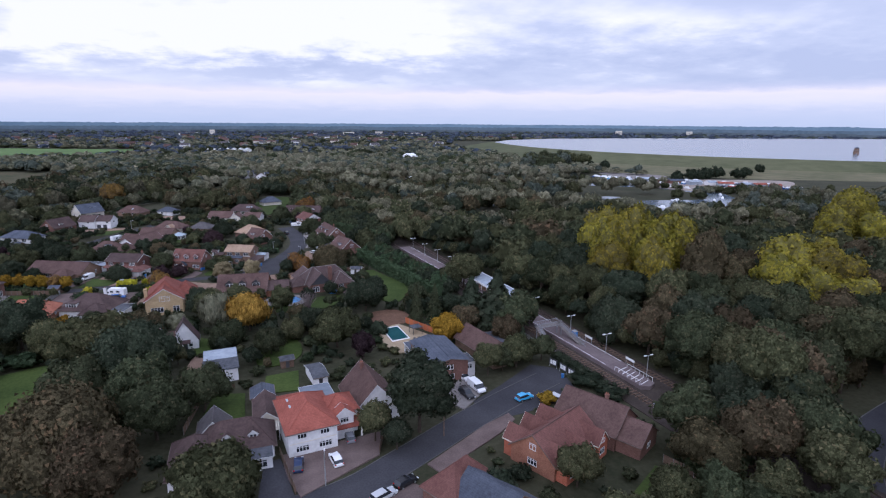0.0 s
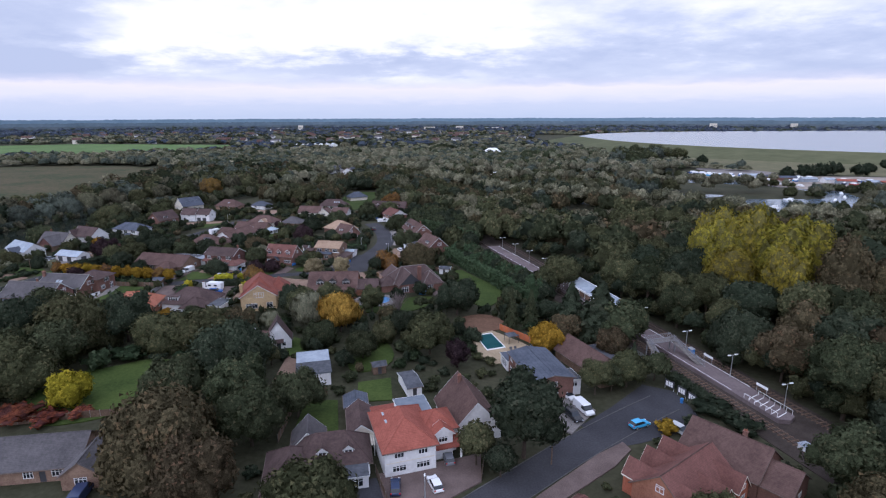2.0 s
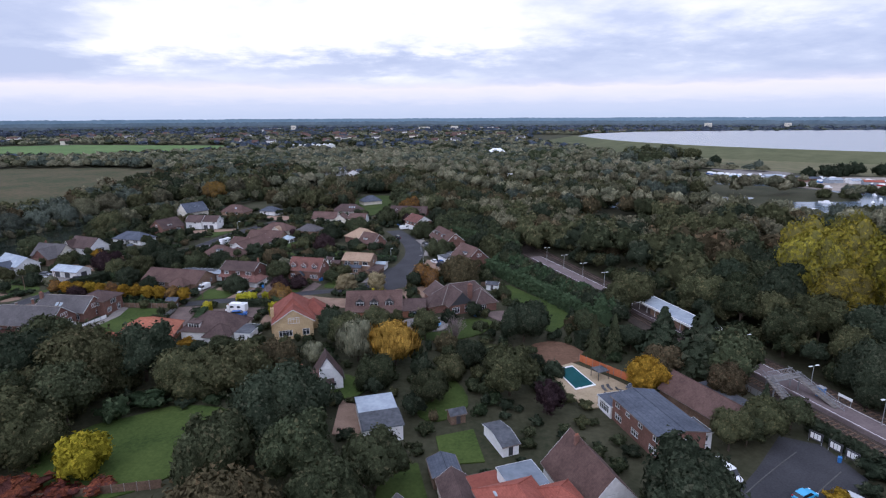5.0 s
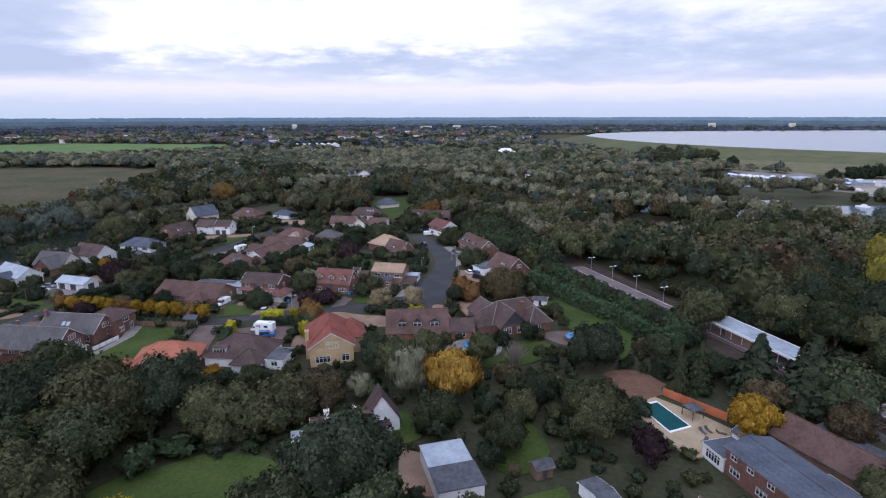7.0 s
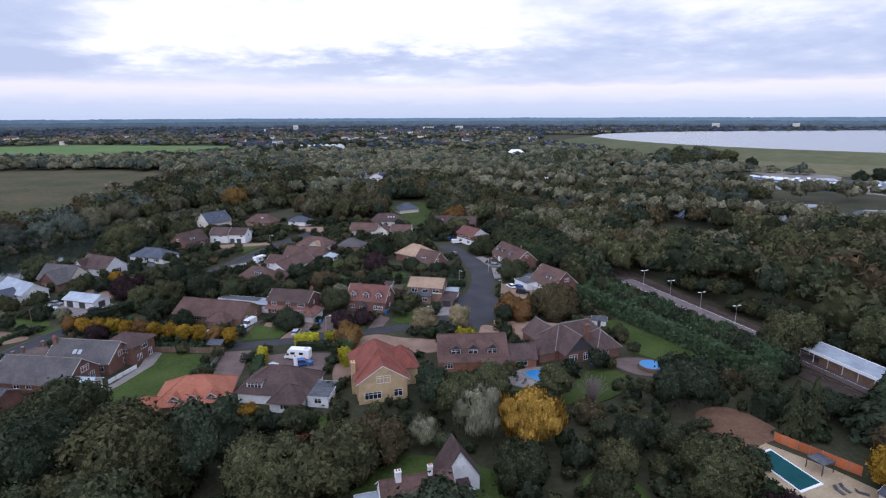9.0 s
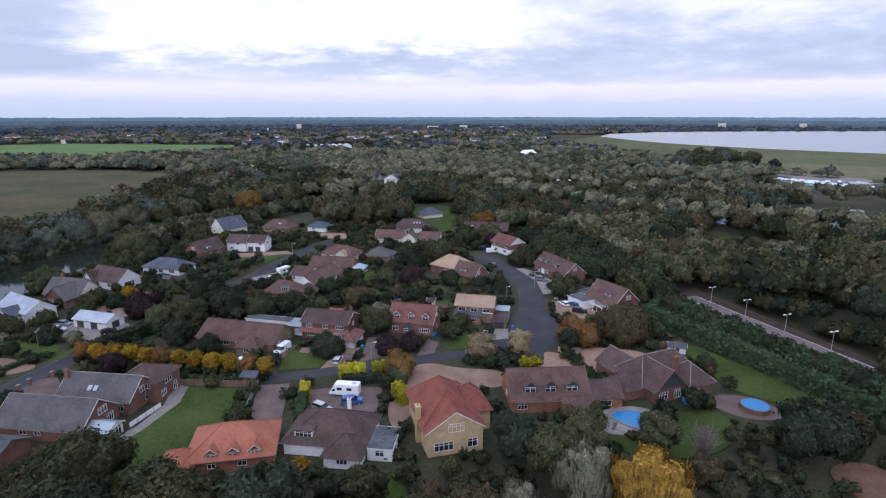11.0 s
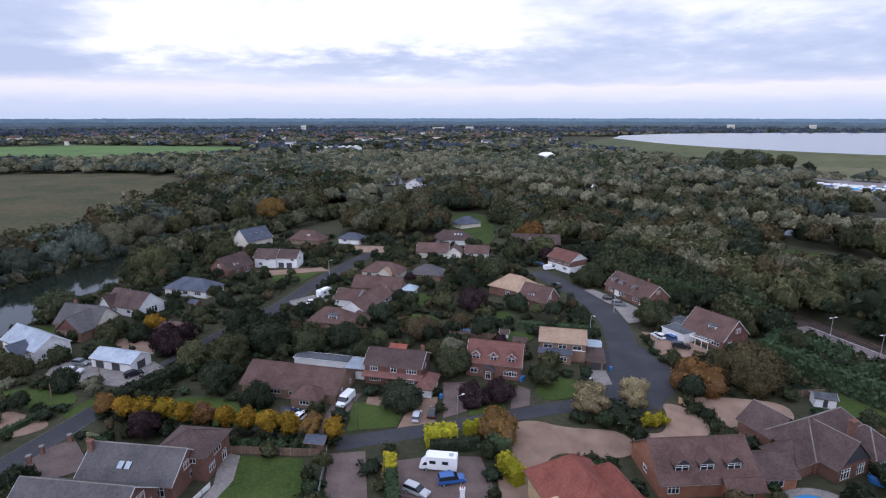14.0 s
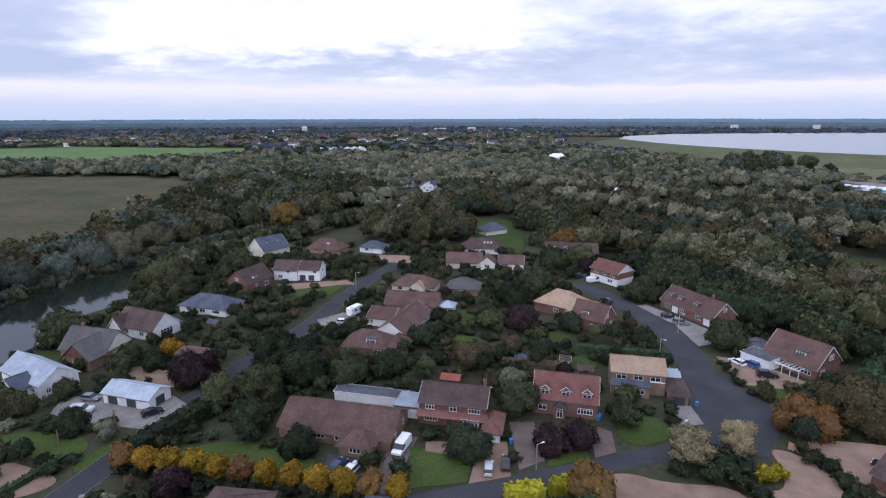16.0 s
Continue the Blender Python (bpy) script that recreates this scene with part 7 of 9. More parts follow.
def street_pole(x, y, height, label, arm=True):
    ob = thing("telegraph_pole" if not arm else "street_lamp", label, "pole" if not arm else "street lamp", x, y, DICE_POLE.uniform(0, 360), "street poles")
    bm = bmesh.new()
    bar(bm, (0, 0, -0.2), (0, 0, height), 0.11, 7, 0.08)
    part("pole", bm, M_TIMBER if not arm else M_STEEL, ob)
    bm = bmesh.new()
    if arm:
        bar(bm, (0, 0, height - 0.05), (1.1, 0, height + 0.1), 0.04, 6)
        part("arm", bm, M_STEEL, ob)
        bm = bmesh.new()
        box(bm, 0.9, -0.12, height + 0.04, 1.5, 0.12, height + 0.16)
        part("lantern", bm, M_WHITE_PAINT, ob)
    else:
        box(bm, -0.7, -0.05, height - 0.7, 0.7, 0.05, height - 0.6)
        part("cross_arm", bm, M_TIMBER, ob)


DICE_POLE = random.Random(3)
for x, y, hgt, arm in ((21.8, 83.5, 6.5, False), (-95.4, 196.8, 6, False), (-160.5, 205, 6, False), (-46, 207.5, 5.5, True), (-22.3, 233, 5.5, True), (-75.6, 200.6, 5, True), (-24.0, 262, 5.5, True), (-36.2, 245, 5.5, True), (0, 71, 6, True), (-154.5, 212, 6, False), (-121.5, 305, 6, True)):
    street_pole(x, y, hgt, "grey steel street lamp by the road" if arm else "timber telegraph pole beside the road", arm)


def parasol_table(x, y):
    ob = thing("parasol", "closed white parasol over a blue-covered table", "parasol", x, y)
    bm = bmesh.new()
    bar(bm, (0, 0, 0), (0, 0, 2.6), 0.04, 6)
    part("pole", bm, M_STEEL, ob)
    bm = bmesh.new()
    bar(bm, (0, 0, 1.3), (0, 0, 2.6), 0.22, 8, 0.03)
    part("canopy", bm, M_WHITE_PAINT, ob)
    bm = bmesh.new()
    bar(bm, (0, 0, 0.02), (0, 0, 0.75), 1.5, 14, 1.6)
    part("table_cover", bm, M_PLASTIC_BLUE, ob)


parasol_table(-5.2, 179.6)


def gazebo(x, y, rot):
    ob = thing("gazebo", "dark steel garden gazebo on a pool terrace", "gazebo", x, y, rot)
    for i in (-1.4, 1.4):
        for k in (-1.4, 1.4):
            bm = bmesh.new()
            box(bm, i - 0.06, k - 0.06, 0, i + 0.06, k + 0.06, 2.2)
            part("post", bm, M_DARK_TRIM, ob)
    bm = bmesh.new()
    for k in (-1.4, 1.4):
        box(bm, -1.5, k - 0.06, 2.2, 1.5, k + 0.06, 2.3)
        box(bm, k - 0.06, -1.34, 2.2, k + 0.06, 1.34, 2.3)
    part("top_frame", bm, M_DARK_TRIM, ob)
    bm = bmesh.new()
    roof_shell(bm, [[(-1.5, -1.5, 2.35), (1.5, -1.5, 2.35), (0, 0, 2.9)], [(1.5, -1.5, 2.35), (1.5, 1.5, 2.35), (0, 0, 2.9)], [(1.5, 1.5, 2.35), (-1.5, 1.5, 2.35), (0, 0, 2.9)], [(-1.5, 1.5, 2.35), (-1.5, -1.5, 2.35), (0, 0, 2.9)]], 0.04)
    part("canopy", bm, M_FELT, ob)


gazebo(20.9, 137.2, 20)


def lounger(x, y, rot):
    ob = thing("sun_lounger", "dark reclining sun lounger on a pool terrace", "lounger", x, y, rot, "pool loungers")
    bm = bmesh.new()
    box(bm, -0.95, -0.32, 0.28, 0.45, 0.32, 0.36)
    part("seat", bm, M_DARK_TRIM, ob)
    bm = bmesh.new()
    profile(bm, [(0.45, 0.28), (0.45, 0.36), (1.0, 0.78), (1.05, 0.72)], 0.32)
    part("backrest", bm, M_DARK_TRIM, ob)
    for i in (-0.85, 0.35):
        for k in (-0.28, 0.28):
            bm = bmesh.new()
            box(bm, i - 0.03, k - 0.03, 0, i + 0.03, k + 0.03, 0.28)
            part("leg", bm, M_STEEL, ob)


for x, y, rot in ((20.3, 131.6, 100), (21.6, 132.0, 104), (19.2, 128.6, 40), (23.6, 131.0, 150), (-24.6, 170.0, 60), (-26.0, 171.6, 80)):
    lounger(x, y, rot)


def trampoline(x, y):
    ob = thing("trampoline", "round garden trampoline with a blue rim", "trampoline", x, y)
    bm = bmesh.new()
    bar(bm, (0, 0, 0.78), (0, 0, 0.84), 1.5, 18)
    part("mat", bm, M_DARK_TRIM, ob)
    bm = bmesh.new()
    for i in range(18):
        a, b = i * math.tau / 18, (i + 1) * math.tau / 18
        bar(bm, (1.55 * math.cos(a), 1.55 * math.sin(a), 0.84), (1.55 * math.cos(b), 1.55 * math.sin(b), 0.84), 0.12, 5)
    part("rim", bm, M_PLASTIC_BLUE, ob)
    for i in range(6):
        a = i * math.tau / 6
        bm = bmesh.new()
        bar(bm, (1.5 * math.cos(a), 1.5 * math.sin(a), 0), (1.5 * math.cos(a), 1.5 * math.sin(a), 2.4), 0.04, 5)
        part("pole", bm, M_STEEL, ob)


trampoline(-71.5, 245.0)


def bin_pair(x, y, colour, label):
    ob = thing("wheelie_bin", label, "bin", x, y, DICE_POLE.uniform(0, 90), "wheelie bins")
    bm = bmesh.new()
    profile(bm, [(-0.26, 0.05), (-0.32, 1.0), (0.32, 1.0), (0.26, 0.05)], 0.26, 0.3)
    part("body", bm, colour, ob)
    bm = bmesh.new()
    box(bm, -0.36, -0.32, 1.0, 0.34, 0.32, 1.07)
    part("lid", bm, colour, ob)


for x, y in ((-22.6, 239.0), (-78.9, 208.5), (-59.6, 217), (-37.6, 221.5), (-58.5, 79.5), (53.6, 104.8), (-60.2, 216.2)):
    bin_pair(x, y, M_PLASTIC_BLUE, "blue plastic wheelie bin")


def garden_shed(label, x, y, rot, w, d, wall, roof, h=2.1):
    ob = home(label, x, y, rot, w, d, "shed", "shed", "garden sheds")
    wing(ob, 0, 0, w, d, h, h + 0.7, "x", wall, roof, over=0.2, doors=[("f", 0, 0.9, 1.8, "dark")], caps=False)


garden_shed("small dark timber garden shed", -57.5, 236, -13, 3.2, 2.6, M_TIMBER, M_ROOF_DARK)
garden_shed("small white summerhouse in a garden", -61, 241.5, -13, 2.2, 2.2, M_WALL_WHITE, M_ROOF_DARK)
garden_shed("small timber shed with red-brown roof", -89.5, 232, -13, 4, 3, M_TIMBER, M_ROOF_RED)
garden_shed("green-roofed garden shed by the river gardens", -157.5, 268, -20, 3, 2.4, M_TIMBER, M_ROOF_SLATE)
garden_shed("white garden room beside a lawn", 2.8, 205, -17, 4, 3, M_WALL_WHITE, M_FELT)
garden_shed("timber greenhouse shed in a back garden", -5.0, 111.5, 20, 3.2, 8, M_WALL_WHITE, M_FELT)
garden_shed("small timber shed beside a vegetable bed", -13, 119.5, 20, 3, 2.4, M_TIMBER, M_FELT)
garden_shed("dark timber summerhouse under a tree", -119, 153.5, 0, 4.2, 4.2, M_TIMBER, M_ROOF_SLATE)
garden_shed("brick garage with an orange roof off the lane", -154, 246.5, -17, 7, 5, M_WALL_BRICK, M_ROOF_BROWN, 2.4)
garden_shed("dark lean-to shed behind fence panels", -102.0, 190.4, -10, 3.4, 3, M_TIMBER, M_ROOF_SLATE)
garden_shed("white greenhouse beside a garage", -38.6, 233.6, -13, 3.0, 4.2, M_WALL_WHITE, M_GLASS_ROOF)
garden_shed("pale flat garden store behind a blue-roofed house", 26.5, 127.5, -68, 4, 3, M_WALL_WHITE, M_ROOF_SLATE)


def bare_bush(x, y, r, h):
    rng = random.Random(int(x * 10))
    bm = bmesh.new()
    for i in range(90):
        a, lean = rng.uniform(0, 6.28), rng.uniform(0.05, 1.0)
        tip = Vector((r * lean * math.cos(a), r * lean * math.sin(a), h * (1.05 - 0.45 * lean * rng.random())))
        mid = tip * 0.5 + Vector((0, 0, h * 0.12))
        bar(bm, (0.15 * math.cos(a), 0.15 * math.sin(a), 0), mid, 0.06, 4, 0.04)
        bar(bm, mid, tip, 0.04, 4, 0.012)
        for _ in range(3):
            k = rng.uniform(0.55, 0.95)
            p = tip * k + Vector((0, 0, h * 0.06))
            bar(bm, p, p + Vector((rng.uniform(-0.6, 0.6), rng.uniform(-0.6, 0.6), rng.uniform(0.3, 0.9))), 0.025, 4, 0.008)
    ob = new("bare_shrub", mesh_of("bare_shrub", bm, surface("bare_twigs", (0.13, 0.10, 0.095), (0.22, 0.175, 0.165), 0.9, 4, 0.5)))
    ob.location = (x, y, 0)
    TREES.append((x, y, r))
    tagged(ob, "large leafless shrub of pale upright stems", "shrub", "garden shrubs")


bare_bush(-12, 160, 4.0, 6.0)


# ---- station things ----
def notice_board(x, y, rot):
    ob = thing("notice_board", "dark station notice board with white posters", "notice board", x, y, rot, "station boards")
    bm = bmesh.new()
    box(bm, -1.2, -0.06, 0.6, 1.2, 0.06, 2.3)
    part("board", bm, M_DARK_TRIM, ob)
    for k in (-0.62, 0.02, 0.6):
        bm = bmesh.new()
        box(bm, k - 0.25, -0.08, 0.9, k + 0.25, -0.061, 2.0)
        part("poster", bm, M_WHITE_PAINT, ob)
    for k in (-1.1, 1.1):
        bm = bmesh.new()
        box(bm, k - 0.05, -0.05, 0, k + 0.05, 0.05, 0.6)
        part("post", bm, M_STEEL, ob)


notice_board(53.2, 110.6, -58)
notice_board(54.6, 107.4, -66)
notice_board(55.6, 104.6, -70)


def platform_things():
    x, y = along(51, 3.6)
    ob = thing("ticket_kiosk", "tall blue ticket kiosk on the platform", "kiosk", x, y, RAIL_TURN, z=1.05)
    bm = bmesh.new()
    box(bm, -0.7, -0.5, 0, 0.7, 0.5, 2.1)
    part("body", bm, M_PLASTIC_BLUE, ob)
    bm = bmesh.new()
    box(bm, -0.8, -0.6, 2.1, 0.8, 0.6, 2.22)
    part("kiosk_roof", bm, M_STEEL, ob)
    for s in (31, 47):
        x, y = along(s, 5.2)
        ob = thing("platform_sign", "white station sign on two posts", "sign", x, y, RAIL_TURN, "platform signs", z=1.05)
        bm = bmesh.new()
        box(bm, -1.5, -0.03, 1.3, 1.5, 0.03, 1.9)
        part("board", bm, M_WHITE_PAINT, ob)
        for k in (-1.3, 1.3):
            bm = bmesh.new()
            box(bm, k - 0.04, -0.03, 0, k + 0.04, 0.03, 1.3)
            part("post", bm, M_STEEL, ob)
    rail_ob = thing("ramp_railing", "white lattice railing at the platform ramp", "railing", 0, 0)
    for off in (0.0, 3.8):
        for i in range(7):
            a, b = along(22 + i * 1.4, off), along(22 + i * 1.4, off)
            bm = bmesh.new()
            bar(bm, (*a, 1.0), (*a, 2.1), 0.04, 5)
            part("baluster", bm, M_WHITE_PAINT, rail_ob)
        bm = bmesh.new()
        bar(bm, (*along(22, off), 2.1), (*along(30.4, off), 2.1), 0.05, 5)
        part("handrail", bm, M_WHITE_PAINT, rail_ob)
    for i in range(6):
        bm = bmesh.new()
        a, b, c, d = along(22 + i * 1.5, 0.4), along(22.2 + i * 1.5, 0.4), along(23.2 + i * 1.5, 3.6), along(23.0 + i * 1.5, 3.6)
        slab(bm, [a, b, c, d], 1.0, 1.058)
        tagged(new("trim", mesh_of("trim", bm, M_WHITE_PAINT)), "white hatched marking on the platform ramp", "marking", kind="structure")
    x, y = along(22, -8.5)
    hut = thing("equipment_box", "white equipment cabinet by the railway", "cabinet", 69.5, 86.5, RAIL_TURN)
    bm = bmesh.new()
    box(bm, -2.2, -0.9, 0, 2.2, 0.9, 1.1)
    part("body", bm, M_WHITE_PAINT, hut)
    bm = bmesh.new()
    box(bm, -2.3, -1.0, 1.1, 2.3, 1.0, 1.2)
    part("lid", bm, M_METAL_ROOF, hut)


platform_things()


def footbridge():
    """Covered steel stairs and a lattice span from the forecourt to the platform."""
    ob = thing("footbridge", "pale grey lattice footbridge over the near track", "footbridge", *along(55.5, -2.0), RAIL_TURN)
    # local x runs up the line, y to the left of it
    def side_lattice(name, a, b, height):
        bm = bmesh.new()
        a, b = Vector(a), Vector(b)
        up = Vector((0, 0, height))
        for q in (a, a + up, ):
            bar(bm, q, q + (b - a), 0.07, 5)
        n = max(3, int((b - a).length / 0.6))
        for i in range(n):
            p, q = a + (b - a) * (i / n), a + (b - a) * ((i + 1) / n)
            bar(bm, p, q + up, 0.03, 4)
            bar(bm, p + up, q, 0.03, 4)
        part(name, bm, M_PALE_STEEL, ob)
    for x in (-1.1, 1.1):
        side_lattice("span_railing", (x, 3.4, 4.2), (x, -3.6, 4.2), 1.2)
        side_lattice("stair_railing", (x + 1.1, -3.6, 4.2), (x - 9.5, -4.6, 1.1), 1.1)
        side_lattice("ramp_railing", (x + 1.1, 3.4, 4.2), (x - 10.5, 5.4, 0.3), 1.1)
    bm = bmesh.new()
    box(bm, -1.1, -3.6, 4.05, 1.1, 3.4, 4.2)
    part("deck", bm, M_CONCRETE, ob)
    for k, (x1, y0, y1, z1) in enumerate(((-9.5, -3.6, -4.6, 1.1), (-10.5, 3.4, 5.4, 0.3))):
        for i in range(16):
            u = i / 16
            bm = bmesh.new()
            x, y, z = x1 * u, y0 + (y1 - y0) * u, 4.2 + (z1 - 4.2) * u
            box(bm, x - 0.35, y - 0.9, z - 0.2, x + 0.35, y + 0.9, z)
            part("step", bm, M_CONCRETE, ob)
    for x in (-1.0, 1.0):
        for y in (-3.5, 3.3):
            bm = bmesh.new()
            box(bm, x - 0.12, y - 0.12, 0, x + 0.12, y + 0.12, 4.05)
            part("leg", bm, M_PALE_STEEL, ob)


M_PALE_STEEL = surface("pale_painted_steel", (0.17, 0.17, 0.18), (0.26, 0.26, 0.27), 0.6, 2.0, 0.5)
footbridge()


# ---- marina and far buildings ----
def boat(label, x, y, rot, length, hull, group="moored boats"):
    ob = thing("boat", label, "boat", x, y, rot, group, z=0.1)
    w = length * 0.3
    bm = bmesh.new()
    ring = [(-length / 2, -w / 2), (length * 0.2, -w / 2), (length / 2, 0), (length * 0.2, w / 2), (-length / 2, w / 2)]
    slab(bm, ring, -0.1, length * 0.12)
    part("hull", bm, hull, ob)
    bm = bmesh.new()
    profile(bm, [(-length * 0.3, length * 0.12), (-length * 0.26, length * 0.24), (length * 0.05, length * 0.24), (length * 0.16, length * 0.12)], w * 0.36, w * 0.28)
    part("cabin", bm, P_WHITE, ob)


def marina():
    rng = random.Random(12)
    hulls = [P_WHITE, P_WHITE, P_BLUE, paint("red_hull", (0.35, 0.04, 0.04)), P_SKY, P_SILVER, P_NAVY]
    words = {P_WHITE: "white", P_BLUE: "dark blue", hulls[3]: "red", P_SKY: "light blue", P_SILVER: "silver", P_NAVY: "navy"}
    for i in range(84):
        k = i / 83
        x, y = 265 + 140 * k + rng.uniform(-9, 9), 575 - 105 * k + rng.uniform(-24, 24)
        h = rng.choice(hulls)
        boat("%s motor boat stored at the marina" % words[h], x, y, rng.uniform(0, 180), rng.uniform(7, 13), h)
    for i in range(34):
        x, y = rng.uniform(190, 320), rng.uniform(320, 520)
        if inside(x, y, CANAL):
            boat("white motor boat moored in the marina channel", x, y, rng.uniform(0, 180), rng.uniform(6, 9), P_WHITE)
    for i in range(9):
        x, y = 300 + i * 12 + rng.uniform(-3, 3), 535 - i * 9 + rng.uniform(-5, 5)
        roof = rng.choice([M_METAL_ROOF, M_ROOF_RED, M_ROOF_SLATE, M_METAL_ROOF])
        ob = home("low metal-clad marina workshop", x, y, rng.uniform(-25, 10), 14, 8, "workshop", "workshop", "marina workshops")
        wing(ob, 0, 0, rng.uniform(9, 16), 7, 3.2, 4.6, "x", rng.choice([M_WALL_WHITE, M_METAL_ROOF, M_WALL_BRICK]), roof, caps=False)
    ob = home("long white marquee-like boat shed among trees", 43, 541, -3, 26, 11, "boat_shed", "boat shed")
    wing(ob, 0, 0, 25, 10, 3.5, 6.5, "x", M_WALL_WHITE, M_WHITE_PAINT, caps=False)
    ob = home("big white pavilion with a dark base in far woods", 76, 880, 0, 40, 18, "pavilion", "pavilion")
    wing(ob, 0, 0, 26, 14, 6, 11, "hip", M_WALL_WHITE, M_WHITE_PAINT, caps=False)
    for i, (x, y) in enumerate(((-132, 588), (-122, 596), (-100, 570), (-93, 580), (-140, 606), (-112, 604))):
        ob = home("white riverside house among trees", x, y, -20 + 15 * i, 12, 9, group="riverside houses")
        wing(ob, 0, 0, 11, 8, 5, 8, "x" if i % 2 else "y", M_WALL_WHITE, M_ROOF_SLATE if i % 2 else M_ROOF_BROWN, wins=[("f", -2.5, 3, 1.4, 1.2, 2), ("f", 2.5, 3, 1.4, 1.2, 2), ("f", 0, 0.8, 2.2, 1.3, 3)])
    for i in range(7):
        ob = home("long white glasshouse in far fields", -292 + i * 11, 1098 + i * 5, 22, 16, 12, "glasshouse", "glasshouse", "glasshouses")
        wing(ob, 0, 0, 11, 24, 5, 8, "y", M_WALL_WHITE, M_GLASS_ROOF, caps=False)
    words = ("pale distant house with a brown roof", "white distant building with a grey roof", "distant brick house among trees")
    for i in range(110):
        d = rng.uniform(1150, 2400)
        a = radians(rng.uniform(-22, 42))
        x, y = -30 - d * math.sin(a), 60 + d * math.cos(a)
        if inside(x, y, BANK) or inside(x, y, GREEN_FIELD):
            continue
        k = i % 3
        ob = home(words[k], x, y, rng.uniform(-30, 30), 16, 10, group="distant houses")
        wing(ob, 0, 0, rng.uniform(12, 26), 9, rng.uniform(8, 11), 14, "x", (M_WALL_CREAM, M_WALL_WHITE, M_WALL_BRICK)[k], (M_ROOF_BROWN, M_ROOF_GREY, M_ROOF_BROWN)[k], caps=False)
    for x, y, w, h in ((1180, 2480, 26, 26), (1560, 2520, 24, 24), (-70, 2400, 46, 17), (60, 2440, 30, 19), (200, 2420, 60, 14), (-700, 2380, 60, 13), (-610, 2350, 18, 25)):
        ob = home("pale distant block of flats on the skyline", x, y, 8, w, 16, "tower_block", "tower block", "distant blocks")
        wing(ob, 0, 0, w, 16, h, h, "flat", M_WALL_CREAM, M_FELT, wins=[("f", -w * 0.3 + w * 0.3 * c, h * (0.25 + 0.2 * r), w * 0.2, h * 0.08, 3) for c in range(3) for r in range(3)], caps=False)


marina()


def valve_tower(x, y):
    """The draw-off tower that stands in the reservoir."""
    ob = thing("valve_tower", "small brown brick tower standing in the reservoir", "tower", x, y, 20, z=9.6)
    bm = bmesh.new()
    bar(bm, (0, 0, -6), (0, 0, 5), 5.0, 10, 4.4)
    part("shaft", bm, M_WALL_BROWN, ob)
    bm = bmesh.new()
    bar(bm, (0, 0, 5), (0, 0, 5.8), 6.0, 10)
    part("gallery", bm, M_CONCRETE, ob)
    bm = bmesh.new()
    bar(bm, (0, 0, 5.8), (0, 0, 9.4), 3.6, 10)
    part("house", bm, M_WALL_BROWN, ob)
    bm = bmesh.new()
    bar(bm, (0, 0, 9.4), (0, 0, 12.0), 4.4, 10, 0.2)
    part("roof", bm, M_ROOF_SLATE, ob)


valve_tower(884, 882)


